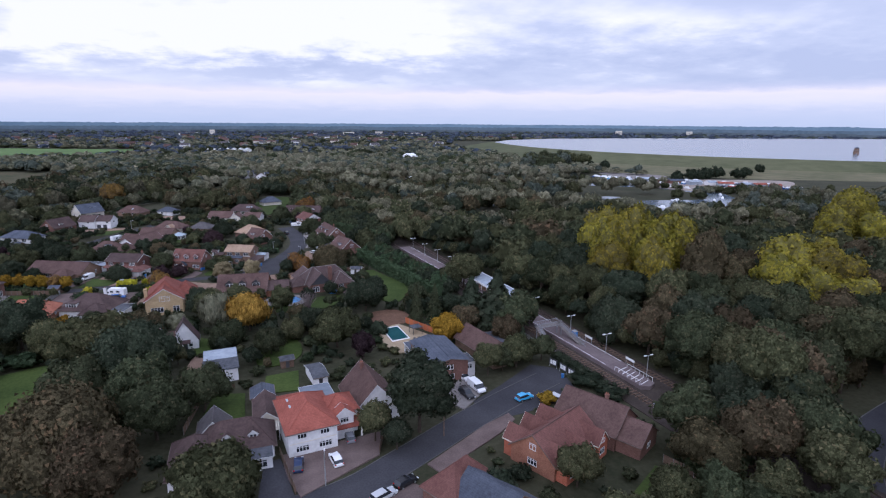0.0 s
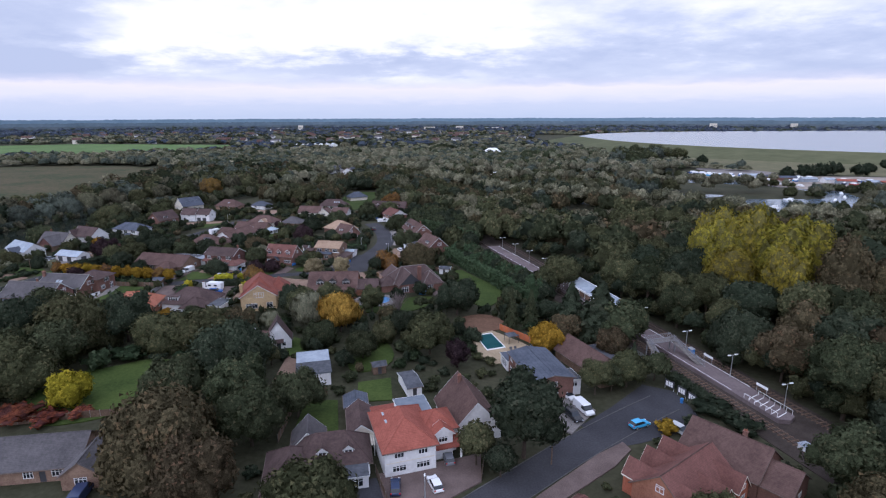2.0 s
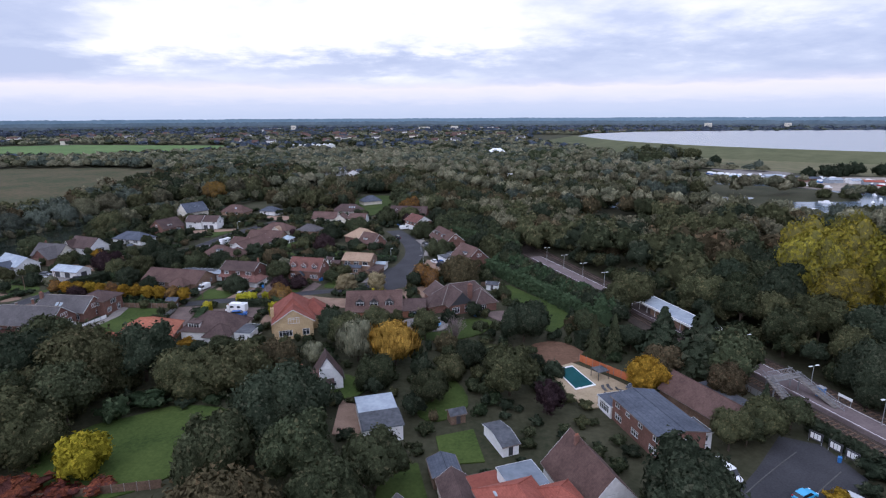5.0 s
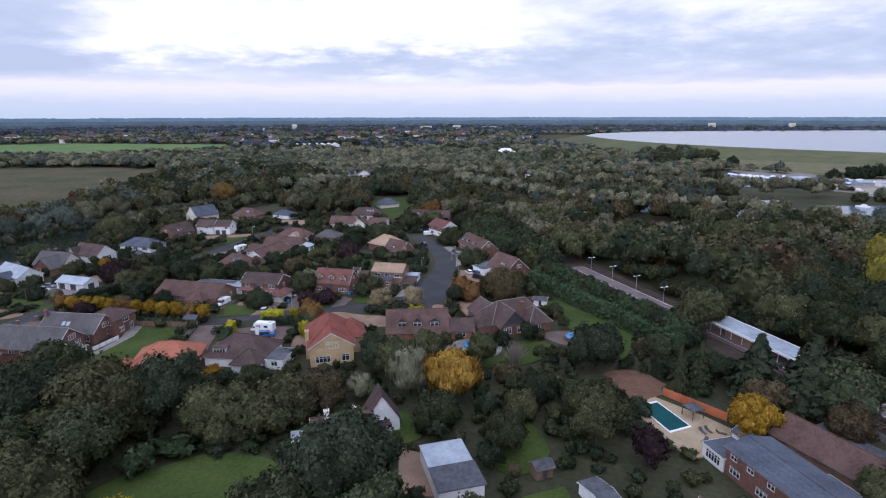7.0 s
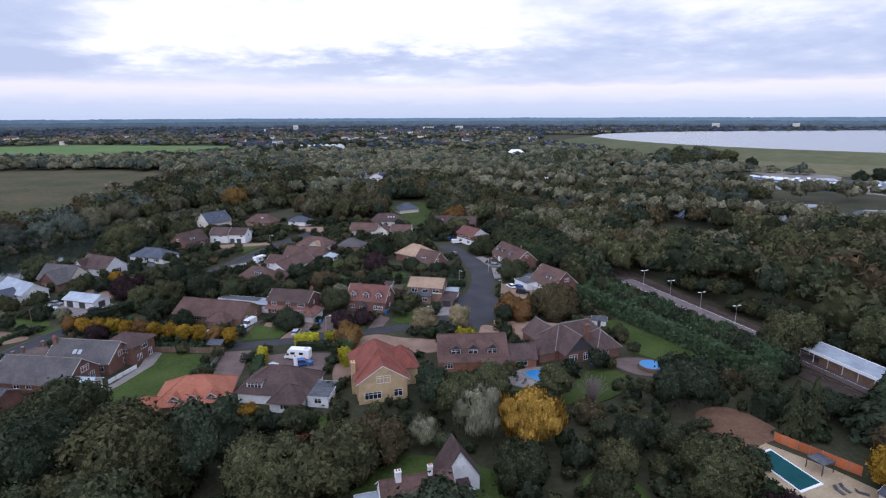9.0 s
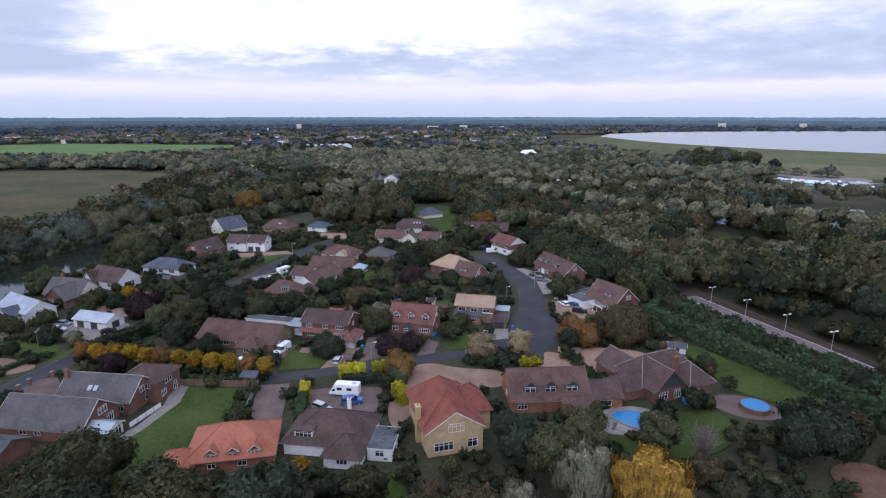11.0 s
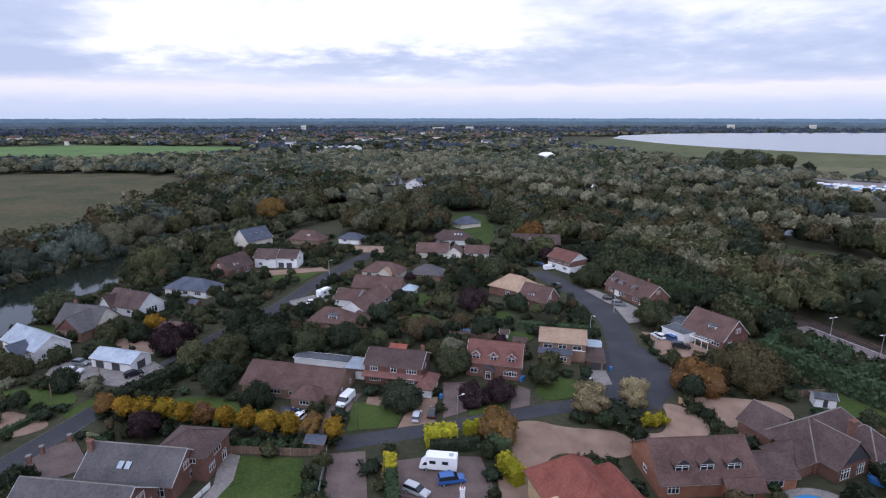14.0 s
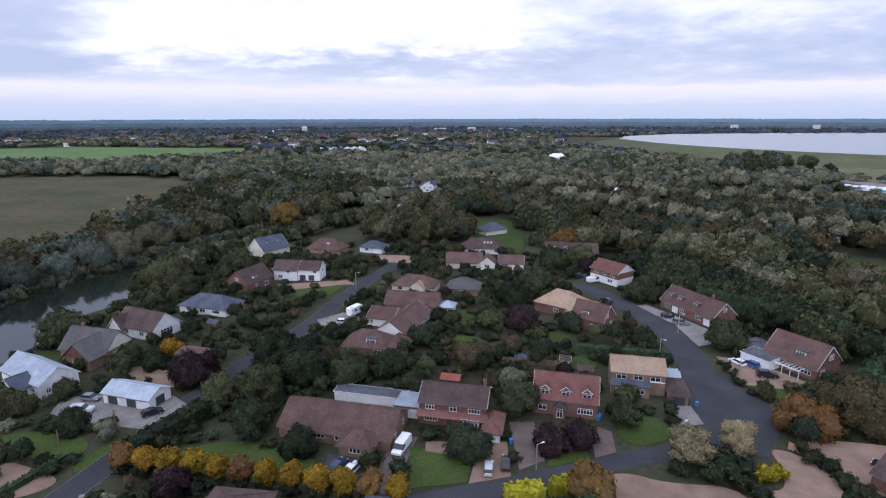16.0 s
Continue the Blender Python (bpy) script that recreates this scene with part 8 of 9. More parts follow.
# ---- single trees ----
def known_trees():
    tree(-44, 79, 11.0, 16, L_BROWN, "round", "large oak turning brown beside a grey bungalow")
    tree(-36.5, 73, 7.0, 13, L_BROWN, "round", "browning oak beside a grey bungalow")
    tree(-33, 89, 6, 12, L_GREEN, "round", "dark green garden tree by a fence")
    tree(-27, 99, 5, 10, L_GREEN, "round", "dark green garden tree by a fence")
    tree(-45.5, 113, 9.0, 16, L_DARK, "round", "broad dark green oak beside a cottage")
    tree(-54, 102, 7, 12, L_GREEN, "round", "dark green oak beside a lawn")
    tree(-40, 101, 6, 12, L_GREEN, "round", "dark green oak beside a lawn")
    tree(-93, 108, 8.5, 13, L_OLIVE, "round", "olive oak at the edge of a lawn")
    tree(-97, 113, 9, 13, L_GREEN, "round", "green oak at the edge of a lawn")
    tree(-77, 104, 4.6, 7.5, L_LIME, "small", "bright yellow small maple on a lawn")
    shrub(-84, 98, 5.0, L_RED, "red-leaved shrub by a fence", 3.4)
    shrub(-77, 97, 3.4, L_RED, "red-leaved shrub by a fence", 2.6)
    shrub(-90, 96.5, 4.2, L_RED, "red-leaved shrub by a fence", 3.0)
    shrub(-72, 99.5, 2.6, L_RED, "red-leaved shrub by a fence", 2.2)
    tree(-94, 131, 10.5, 15, L_OLIVE, "round", "tall spreading oak in a garden")
    tree(-84, 138, 7, 14, L_DARK, "round", "dark green tree before an orange roof")
    tree(-108, 131, 9, 14, L_DARK, "round", "dark green oak in a garden")
    tree(-122, 128, 9, 14, L_DARK, "round", "dark green oak in a garden")
    tree(-116, 152, 7.2, 11, L_GREEN, "round", "fresh green tree beside a brick house")
    tree(-127, 143, 6.5, 11, L_OLIVE, "round", "olive green tree beside a brick house")
    tree(-102, 147, 6.0, 9, L_GREEN, "round", "green tree beside a brick house")
    tree(-72, 133, 7.5, 10, L_OLIVE, "round", "olive tree at the end of a lawn")
    tree(-62, 135, 7.0, 10, L_OLIVE, "round", "olive tree at the end of a lawn")
    tree(-55, 142, 5.0, 8, L_BROWN, "round", "browning shrubby tree by a hedge")
    tree(-71, 150, 3.4, 6, L_GREEN, "round", "round green tree in a garden")
    shrub(-83, 157, 2.2, L_AMBER, "amber garden shrub beside a bungalow")
    shrub(-71, 146.5, 2.5, L_RED, "dark red shrub on a lawn", 2.4)
    shrub(-82, 121, 3.2, L_HEDGE, "clipped round green shrub on a lawn", 5.0)
    shrub(-77, 126, 4.0, L_HEDGE, "clipped green shrub beside a lawn", 4.0)
    tree(-17.5, 68.5, 6.8, 9.5, L_OLIVE, "round", "olive tree in front of a grey bungalow")
    tree(17.2, 85.5, 7.4, 18, L_DARK, "tall", "tall dark green oak by the station road")
    tree(8.5, 83, 3.2, 8, L_OLIVE, "round", "small olive tree by the station road")
    tree(12.5, 80, 2.8, 6, L_DARK, "round", "small dark tree by the station road")
    tree(45, 139, 10.0, 17, L_DARK, "cone", "large dark cedar behind a barn")
    tree(39, 147, 7.5, 14, L_DARK, "cone", "dark cedar behind a barn")
    tree(50, 136, 6.5, 12, L_GREEN, "round", "green tree by the railway")
    tree(29, 130.5, 5.2, 8.5, L_AMBER, "round", "amber and green tree beside a pool")
    tree(22, 147, 3.2, 12, L_GREEN, "cone", "slender spruce beside a dark hedge")
    tree(28, 150, 4.0, 11, L_GREEN, "cone", "slender spruce beside a dark hedge")
    tree(-1, 129.5, 5.6, 11, L_OLIVE, "round", "green and yellow tree in a garden")
    tree(6, 121.5, 3.4, 7, L_PURPLE, "round", "purple-leaved plum tree in a garden")
    tree(6.5, 158.5, 6.4, 12, L_DARK, "round", "dense dark green tree beside a lawn")
    tree(-27, 145, 5.9, 11, L_GOLD, "weeping", "golden weeping willow in a garden")
    tree(-36.5, 147.5, 5.0, 10.5, L_GREY, "weeping", "grey-green willow beside a garden hedge")
    tree(-47, 145.5, 3.2, 6, L_GREY, "weeping", "small grey-green willow beside a lawn")
    tree(-31, 135, 4.6, 7, L_GREEN, "round", "green tree beside a white cottage")
    tree(-18, 127, 4.2, 7.5, L_GREEN, "round", "green garden tree by a lawn")
    tree(-14, 137, 3.8, 6, L_OLIVE, "round", "small olive tree in a garden")
    tree(-9, 143, 4.2, 7, L_DARK, "round", "dark green tree in a garden")
    tree(42.5, 180, 6.4, 13, L_OLIVE, "round", "olive tree beside the railway")
    tree(36, 176, 5.0, 10, L_OLIVE, "round", "olive tree beside the railway")
    tree(-45, 160, 4.6, 9, L_DARK, "round", "dark green tree behind a yellow house")
    tree(-40, 154, 4.8, 11.5, L_OLIVE, "tall", "olive tree with yellowing leaves")
    tree(-33, 160, 4.8, 10.5, L_OLIVE, "tall", "olive tree with yellowing leaves")
    tree(-20, 160.5, 4.4, 9.5, L_OLIVE, "tall", "olive tree beside a pool")
    for i in range(12):
        tree(-147 + i * 4.35, 201 - i * 0.83, 2.5, 6.2, L_AMBER if i % 5 else L_ORANGE, "slim", "amber clipped tree in a garden row", "row of amber trees")
        shrub(-147.2 + i * 4.35, 200.6 - i * 0.83, 1.8, L_DARK, "dark green shrub under an amber tree", 2.6, "shrubs under amber trees")
    for i in range(7):
        shrub(-118 + i * 2.4, 190.4 - i * 0.12, 1.35, L_HEDGE, "clipped green ball shrub below amber trees", 2.5, "row of ball shrubs")
    tree(-68, 193, 4.0, 6, L_ORANGE, "round", "orange-brown maple by the side street")
    tree(-48, 202, 4.2, 8, L_PALE, "tall", "pale yellow birch at a junction")
    tree(-38, 204.5, 3.8, 7, L_PALE, "tall", "pale olive birch at a junction")
    shrub(-43, 199, 4.4, L_DARK, "dark green shrubs at a junction", 3.4)
    shrub(-37.5, 197, 2.0, L_LIME, "yellow-green clipped conifer by gravel", 3.2)
    shrub(-35, 197.5, 1.6, L_LIME, "yellow-green clipped conifer by gravel", 3.0)
    tree(-21, 212, 4.8, 7.0, L_ORANGE, "round", "orange-brown tree by a driveway")
    tree(-9, 213.5, 7.3, 10, L_BROWN, "round", "broad brown-green tree by a driveway")
    tree(-17, 250, 5.0, 8, L_GREEN, "round", "round green tree before a row of houses")
    tree(-68, 265, 4.8, 7.5, L_PURPLE, "round", "dark purple beech in a garden")
    tree(-84, 241, 4.2, 7, L_BROWN, "round", "orange-brown birch in a garden")
    tree(-55.5, 214, 2.8, 5, L_GREEN, "round", "small green garden tree by a lawn")
    tree(-72, 206, 3.2, 4.6, L_PURPLE, "round", "dark round tree before a red-roofed house")
    tree(-66, 207.5, 2.8, 4.6, L_PURPLE, "round", "dark round tree before a red-roofed house")
    tree(-76, 219, 4.0, 7, L_GREEN, "round", "green tree between two houses")
    tree(-76, 228, 3.4, 6, L_GREY, "round", "grey-green tree between two houses")
    tree(-24, 291, 5.6, 8, L_GREEN, "round", "rounded green tree on the close")
    tree(-149, 235, 5.4, 7.5, L_PURPLE, "round", "dark purple tree by the lane")
    tree(-161, 249, 3.2, 5, L_AMBER, "round", "yellow shrubby tree beside a drive")
    tree(-194, 258, 6.5, 9, L_GREEN, "round", "green tree on the river bank")
    tree(-190, 308, 8, 10, L_OLIVE, "round", "olive tree on the river bank")
    tree(-132, 241, 7, 9, L_DARK, "round", "dense dark green tree beside the lane")
    tree(-124, 236, 6, 8, L_DARK, "round", "dense dark green tree beside the lane")
    tree(-131, 226, 5, 8, L_OLIVE, "round", "yellow-green tree beside the lane")
    tree(-139, 224, 4.6, 7, L_OLIVE, "round", "yellow-green tree beside the lane")
    tree(-129, 213, 4.4, 7, L_DARK, "round", "dark tree beside a brick bungalow")
    tree(-118, 206, 3.6, 5, L_DARK, "round", "dark tree in front of a brick bungalow")
    tree(-113, 234, 5, 7, L_GREEN, "round", "green tree behind a bungalow")
    tree(-104, 236, 4.4, 7, L_DARK, "round", "dark tree behind a bungalow")
    tree(-97, 228, 4.2, 6.5, L_GREEN, "round", "green tree behind a brick house")
    tree(-156, 211.5, 2.6, 4, L_GREY, "weeping", "small weeping tree on a front lawn")
    tree(-87, 205, 4.0, 6, L_DARK, "round", "dark green bush on a front lawn")
    tree(-68, 285, 5, 8, L_DARK, "round", "dark tree among gardens")
    tree(-58, 300, 6, 9, L_GREEN, "round", "green tree among gardens")
    tree(-33, 336, 6, 8, L_OLIVE, "round", "olive tree before a long house")
    tree(-45, 330, 6, 9, L_GREEN, "round", "green tree before a long house")
    tree(-33, 362, 6, 10, L_ORANGE, "round", "russet tree at the wood's edge")
    for x, y, r, h in ((99, 169, 9.0, 33), (88, 161, 8.0, 29), (85, 151, 7.5, 24), (107, 163, 9.0, 32), (95, 141, 7.5, 28), (100, 152, 8.5, 31), (114, 160, 8.5, 31), (90, 173, 8.0, 29), (109, 180, 9.0, 32), (97, 184, 8.5, 30), (119, 174, 8.5, 30)):
        tree(x, y, r, h, L_YELLOW, "tall", "tall yellow-green poplar in the wood", "yellow poplars")
    for x, y, r, h in ((140, 140, 10, 28), (131, 134, 9, 25), (147, 131, 9.5, 26), (153, 143, 10, 28), (137, 125, 8, 21), (144, 119, 8, 20), (226, 212, 10, 29), (239, 222, 10, 31), (252, 233, 10, 30), (215, 204, 9, 26), (264, 241, 10, 29), (230, 197, 9, 25)):
        tree(x, y, r, h, L_YELLOW, "tall", "tall yellow poplar in the wood", "yellow poplars")
    for x, y, r, h, leaf, word in ((84, 136, 6.5, 18, L_DARK, "dark green"), (93, 129, 6.5, 19, L_OLIVE, "olive green"), (104, 128, 6.5, 18, L_GREEN, "green"), (77, 146, 6.0, 17, L_OLIVE, "olive green"), (76, 161, 6.5, 18, L_DARK, "dark green"), (78, 175, 6.5, 18, L_GREEN, "green"), (116, 122, 6.5, 17, L_OLIVE, "olive green"), (124, 120, 6.5, 17, L_GREEN, "green"), (133, 112, 7.0, 17, L_BROWN, "browning"), (88, 118, 6.5, 17, L_BROWN, "browning")):
        tree(x, y, r, h, leaf, "round", "%s oak below the yellow poplars" % word, "woodland trees")
    for x, y, r, h in ((113, 145, 7.5, 27), (119, 150, 7.0, 27), (108, 135, 6.5, 22)):
        tree(x, y, r, h, L_BROWN, "tall", "russet brown tree among yellow poplars", "woodland trees")


known_trees()
for x, y, r, h, leaf, word in ((-246, 288, 8, 12, L_FAR_OLIVE, "golden-olive"), (-247, 268, 7.5, 11, L_FAR_GREEN, "soft green"), (-240, 304, 7.5, 12, L_FAR_GREEN, "soft green"), (-236, 318, 7, 11, L_FAR_GREEN, "soft green"),
                               (-231, 331, 7.5, 12, L_FAR_GREEN, "soft green"), (-227, 345, 7.5, 13, L_FAR_OLIVE, "golden-olive"), (-221, 361, 8.0, 14, L_FAR_OLIVE, "golden-olive"), (-211, 375, 6.5, 12, L_OLIVE, "olive"),
                               (-203, 391, 7, 13, L_FAR_OLIVE, "golden-olive"), (-192, 408, 7, 13, L_OLIVE, "olive"), (-172, 405, 7.5, 16.5, L_ORANGE, "orange-brown")):
    tree(x, y, r, h, leaf, "round", "%s willow on the river bank" % word if leaf is not L_ORANGE else "orange-brown tree on the river bank", "riverside trees")
tree(-200, 266, 4.5, 7, L_DARK, "round", "dark green bush by the river")
tree(-172, 330, 6.5, 9, L_OLIVE, "round", "olive tree between gardens and river")
tree(-184, 306, 5.0, 7, L_GREEN, "round", "green tree between gardens and river")
shrub(58.5, 100, 4.2, L_DARK, "dark green hedge-like shrubs by the station", 3.2)
shrub(61.5, 94.5, 3.6, L_DARK, "dark green hedge-like shrubs by the station", 2.8)
shrub(46, 94, 2.4, L_AMBER, "yellowing bush in the station forecourt", 2.2)
tree(44, 112, 4.2, 8.5, L_OLIVE, "round", "olive tree beside the station forecourt")
tree(36, 108.5, 3.6, 8, L_OLIVE, "round", "thin olive tree beside the approach road")
tree(40, 110, 3.2, 7, L_GREEN, "tall", "slender green tree beside the approach road")
tree(47, 117, 2.6, 9, L_DARK, "cone", "dark slim conifer beside the station")
tree(28, 64.5, 3.2, 5, L_DARK, "round", "dark garden tree beside a brown house")
shrub(33, 69, 2.4, L_DARK, "dark green shrub below a brick gable", 2.4)
hedge([along(24, -8.6), along(34, -8.4), along(43, -8.6)], 2.6, 2.4, L_DARK, "dark overgrown hedge beside the railway", size=0.35)
hedge([(-10, 281), (0, 270.5), (9, 258), (17, 245)], 3.0, 7.5, L_HEDGE, "tall clipped bright green conifer hedge", size=0.5, density=3)
hedge([(5, 230), (11, 216), (18.5, 200), (27, 180), (32, 168)], 6.5, 4.8, L_HEDGE, "thick green hedge between lawn and railway", size=0.5, density=3)
hedge([(-56, 250), (-44, 247), (-34, 245)], 2.2, 2.0, L_HEDGE, "clipped green garden hedge", size=0.3)
hedge([(-87.6, 180), (-86.5, 172)], 2.0, 3.4, L_HEDGE, "clipped green hedge beside a drive", size=0.3)
hedge([(-88, 184), (-87.6, 180)], 2.0, 3.7, L_LIME, "yellow-green hedge beside a drive", size=0.3)
hedge([(-69.6, 193.4), (-67.6, 187.5)], 3.2, 3.0, L_HEDGE, "clipped bright green hedge by a motorhome", size=0.3)
hedge([(-82, 191.5), (-76, 192.5)], 3.0, 3.2, L_LIME, "yellow privet hedge by the side street", size=0.35)
hedge([(-74.5, 193.5), (-70.5, 194.6)], 2.6, 3.0, L_LIME, "yellow privet hedge by the side street", size=0.35)
hedge([(-68.4, 184.5), (-66, 179)], 2.6, 3.0, L_LIME, "yellow-green hedge beside a motorhome", size=0.35)
hedge([(-81, 188.6), (-72, 190)], 1.6, 2.4, L_DARK, "dark clipped hedge behind a drive", size=0.3)
hedge([(-148, 205), (-141, 219), (-137, 228)], 4.0, 3.4, L_DARK, "dark rough hedge along the lane", size=0.4)
hedge([(-172, 176), (-163, 197), (-160, 205)], 1.4, 1.2, L_HEDGE, "low green hedge along the lane", size=0.3)
hedge([(20, 200 - 46), (34, 158), (40, 152)], 4, 4, L_DARK, "dark thick hedge behind a pool", size=0.5, density=3)

SHAGGY = [(9 + i * 0.66 + (i * 5 % 3) * 0.7, 231 - i * 1.62, 3.1 + (i * 7 % 5) * 0.22, 6.9 + (i * 3 % 5) * 0.4) for i in range(38)]
grove("woodland", "shaggy green conifers along the lawn hedge", L_HEDGE, SHAGGY[::2], 95)
grove("woodland", "shaggy dark green conifers along the lawn hedge", L_DARK, SHAGGY[1::4], 96)
grove("woodland", "shaggy green bushes along the lawn hedge", L_GREEN, SHAGGY[3::4], 97)


# ---- woods: scattered trees ----
KEEP += [(74, 303, 7), (68, 312, 7), (84, 299, 7), (62, 322, 6), (76, 880, 22), (74, 850, 16), (72, 826, 10), (-258, 1112, 46), (-250, 1070, 26), (7.0, 176.6, 6), (44, 172, 6), (50, 160, 5), (-72, 99, 6), (-80, 97, 5), (-68, 112, 8), (150, 385, 13), (120, 378, 9), (176, 345, 12), (92, 393, 7), (200, 408, 12), (-108, 566, 20), (-104, 540, 16), (-102, 515, 12), (-62, 408, 15), (-57, 385, 11), (-56, 366, 8), (-60, 428, 12), (48, 560, 20), (42, 530, 13), (38, 508, 9), (70, 325, 9), (80, 312, 9), (90, 298, 9), (62, 334, 8), (86, 332, 10), (100, 305, 10)]


def clear_of(x, y, r, roads=1.5):
    for hx, hy, rot, w, d in HOMES:
        a = radians(-rot)
        u, v = (x - hx) * math.cos(a) - (y - hy) * math.sin(a), (x - hx) * math.sin(a) + (y - hy) * math.cos(a)
        if abs(u) < w / 2 + 1.2 + r * 0.6 and abs(v) < d / 2 + 1.5 + r * 0.7:
            return False
    for line, width in ROADS:
        for px, py in line:
            if (x - px) ** 2 + (y - py) ** 2 < (width / 2 + roads + r * 0.7) ** 2:
                return False
    for name, ring in PATCHES:
        if name != "field" and inside(x, y, ring):
            return False
    for kx, ky, kr in KEEP:
        if (x - kx) ** 2 + (y - ky) ** 2 < (kr + r * 0.8) ** 2:
            return False
    return True


def rail_offset(x, y):
    d = Vector((RAIL_B[0] - RAIL_A[0], RAIL_B[1] - RAIL_A[1])).normalized()
    return (x - RAIL_A[0]) * d.y - (y - RAIL_A[1]) * d.x, (x - RAIL_A[0]) * d.x + (y - RAIL_A[1]) * d.y


def pick(rng, table):
    k = rng.random() * sum(w for _, w in table)
    for leaf, w in table:
        k -= w
        if k <= 0:
            return leaf
    return table[0][0]


WORDS = {"willow_leaves": "pale grey-green", "golden_leaves": "golden", "far_green_leaves": "soft green", "haze_blue_leaves": "blue-green", "far_olive_leaves": "pale olive", "green_leaves": "green", "dark_green_leaves": "dark green", "olive_leaves": "olive green", "browning_leaves": "browning", "yellow_leaves": "yellow", "yellow_green_leaves": "yellow-green",
         "amber_leaves": "amber", "orange_leaves": "orange-brown", "red_leaves": "red", "purple_leaves": "purple-leaved", "grey_green_leaves": "grey-green", "hedge_leaves": "bright green"}


def scatter(ring, tries, sizes, heights, table, kind, place, seed, spacing=0.62, group="woodland trees", avoid=None, limit=10 ** 6):
    rng = random.Random(seed)
    xs, ys = [p[0] for p in ring], [p[1] for p in ring]
    made, joined = 0, {}
    for _ in range(tries):
        x, y = rng.uniform(min(xs), max(xs)), rng.uniform(min(ys), max(ys))
        r = rng.uniform(*sizes)
        if not inside(x, y, ring) or (avoid and avoid(x, y, r)) or not clear_of(x, y, r):
            continue
        if any((x - a) ** 2 + (y - b) ** 2 < ((r + c) * spacing) ** 2 for a, b, c in TREES):
            continue
        leaf = pick(rng, table)
        word = WORDS[leaf.name]
        if kind == "shrub":
            shrub(x, y, r, leaf, "%s shrub %s" % (word, place))
        elif kind in ("mid", "bush"):
            TREES.append((x, y, r))
            joined.setdefault(leaf, []).append((x, y, r, rng.uniform(*heights)))
        else:
            tree(x, y, r, rng.uniform(*heights), leaf, kind, "%s tree %s" % (word, place), group)
        made += 1
        if made >= limit:
            break
    for leaf, spots in joined.items():
        grove("woodland", "%s trees %s" % (WORDS[leaf.name], place), leaf, spots, seed, kind)
    return made


def by_rail(x, y, r):
    off, s = rail_offset(x, y)
    return -5.5 - r * 0.3 < off < 10.4 + r * 0.6 and s < 183


def near_rail(x, y, r):
    off, s = rail_offset(x, y)
    return -8.5 - r * 0.6 < off < 10.4 + r * 0.55 and -80 < s < 183


MIXED = [(L_GREEN, 3), (L_DARK, 2), (L_OLIVE, 4), (L_BROWN, 1.6)]
FAR_MIX = [(L_GREEN, 2), (L_DARK, 1), (L_OLIVE, 3.5), (L_FAR_OLIVE, 1.5), (L_FAR_GREEN, 1.5), (L_BROWN, 1.4)]
EAST_WOOD = [(70, 20), (140, 10), (320, 120), (330, 250), (190, 285), (170, 320), (60, 330), (30, 300)]
EAST_NEAR = [(78, 40), (150, 60), (160, 120), (120, 190), (72, 190), (56, 170), (80, 100)]

WILLOW_LINES = ([(-12, 472), (25, 428), (55, 393), (92, 358), (132, 341), (163, 314), (184, 287), (214, 264)], [(-30, 560), (20, 520), (100, 468), (172, 442), (232, 428), (262, 440)], [(-60, 640), (40, 610), (120, 560), (190, 540), (240, 560)])


def willow_belts():
    rng = random.Random(15)
    for k, line in enumerate(WILLOW_LINES):
        spots = []
        for (ax, ay), (bx, by) in zip(line, line[1:]):
            n = max(1, int(math.hypot(bx - ax, by - ay) / 4.6))
            for i in range(n):
                u = (i + rng.random()) / n
                spots.append((ax + (bx - ax) * u + rng.uniform(-4, 4), ay + (by - ay) * u + rng.uniform(-4, 4), rng.uniform(3.4, 5.2), rng.uniform(11.5, 16.5)))
        TREES.extend((x, y, r) for x, y, r, h in spots)
        for j, (leaf, word) in enumerate(((L_WILLOW, "pale grey-green"), (L_WILLOW, "pale grey-green"), (L_FAR_OLIVE, "pale olive"), (L_GREY, "grey-green"))):
            grove("woodland", "%s willows in a belt along the channel" % word, leaf, spots[j::4], 150 + 10 * k + j)


willow_belts()


scatter(EAST_NEAR, 2500, (4.8, 8.2), (13, 18.5), MIXED, "round", "in the wood beside the railway", 1, avoid=near_rail, spacing=0.55, limit=75)
EAST_FAR = [(20, 240), (330, 230), (330, 255), (190, 288), (165, 330), (30, 330)]
scatter(EAST_FAR, 4000, (4.5, 7.5), (10, 14), [(L_OLIVE, 4), (L_FAR_OLIVE, 2.5), (L_GREEN, 1.5), (L_DARK, 0.4), (L_BROWN, 1.6)], "mid", "in the wood beyond the railway", 22, avoid=near_rail, spacing=0.52, limit=150)
scatter(EAST_WOOD, 9000, (5.0, 8.5), (13, 18), MIXED, "mid", "in the wood beside the railway", 21, avoid=near_rail, spacing=0.52, limit=230)
WEST_OF_RAIL = [(8, 175), (40, 150), (62, 108), (68, 96), (60, 96), (50, 118), (34, 136), (20, 160)]
scatter(WEST_OF_RAIL, 400, (3.0, 5.0), (6, 9), MIXED, "round", "between the houses and the railway", 2, avoid=near_rail)
RAIL_BELT = [(-6, 268), (3, 247), (12, 236), (18, 238), (19, 262), (10, 300), (-4, 330), (-20, 330), (-14, 300)]
scatter(RAIL_BELT, 900, (3.4, 5.4), (7, 10.5), [(L_DARK, 3), (L_GREEN, 3), (L_OLIVE, 0.6)], "mid", "beside the railway hedge", 3, avoid=by_rail, spacing=0.5)
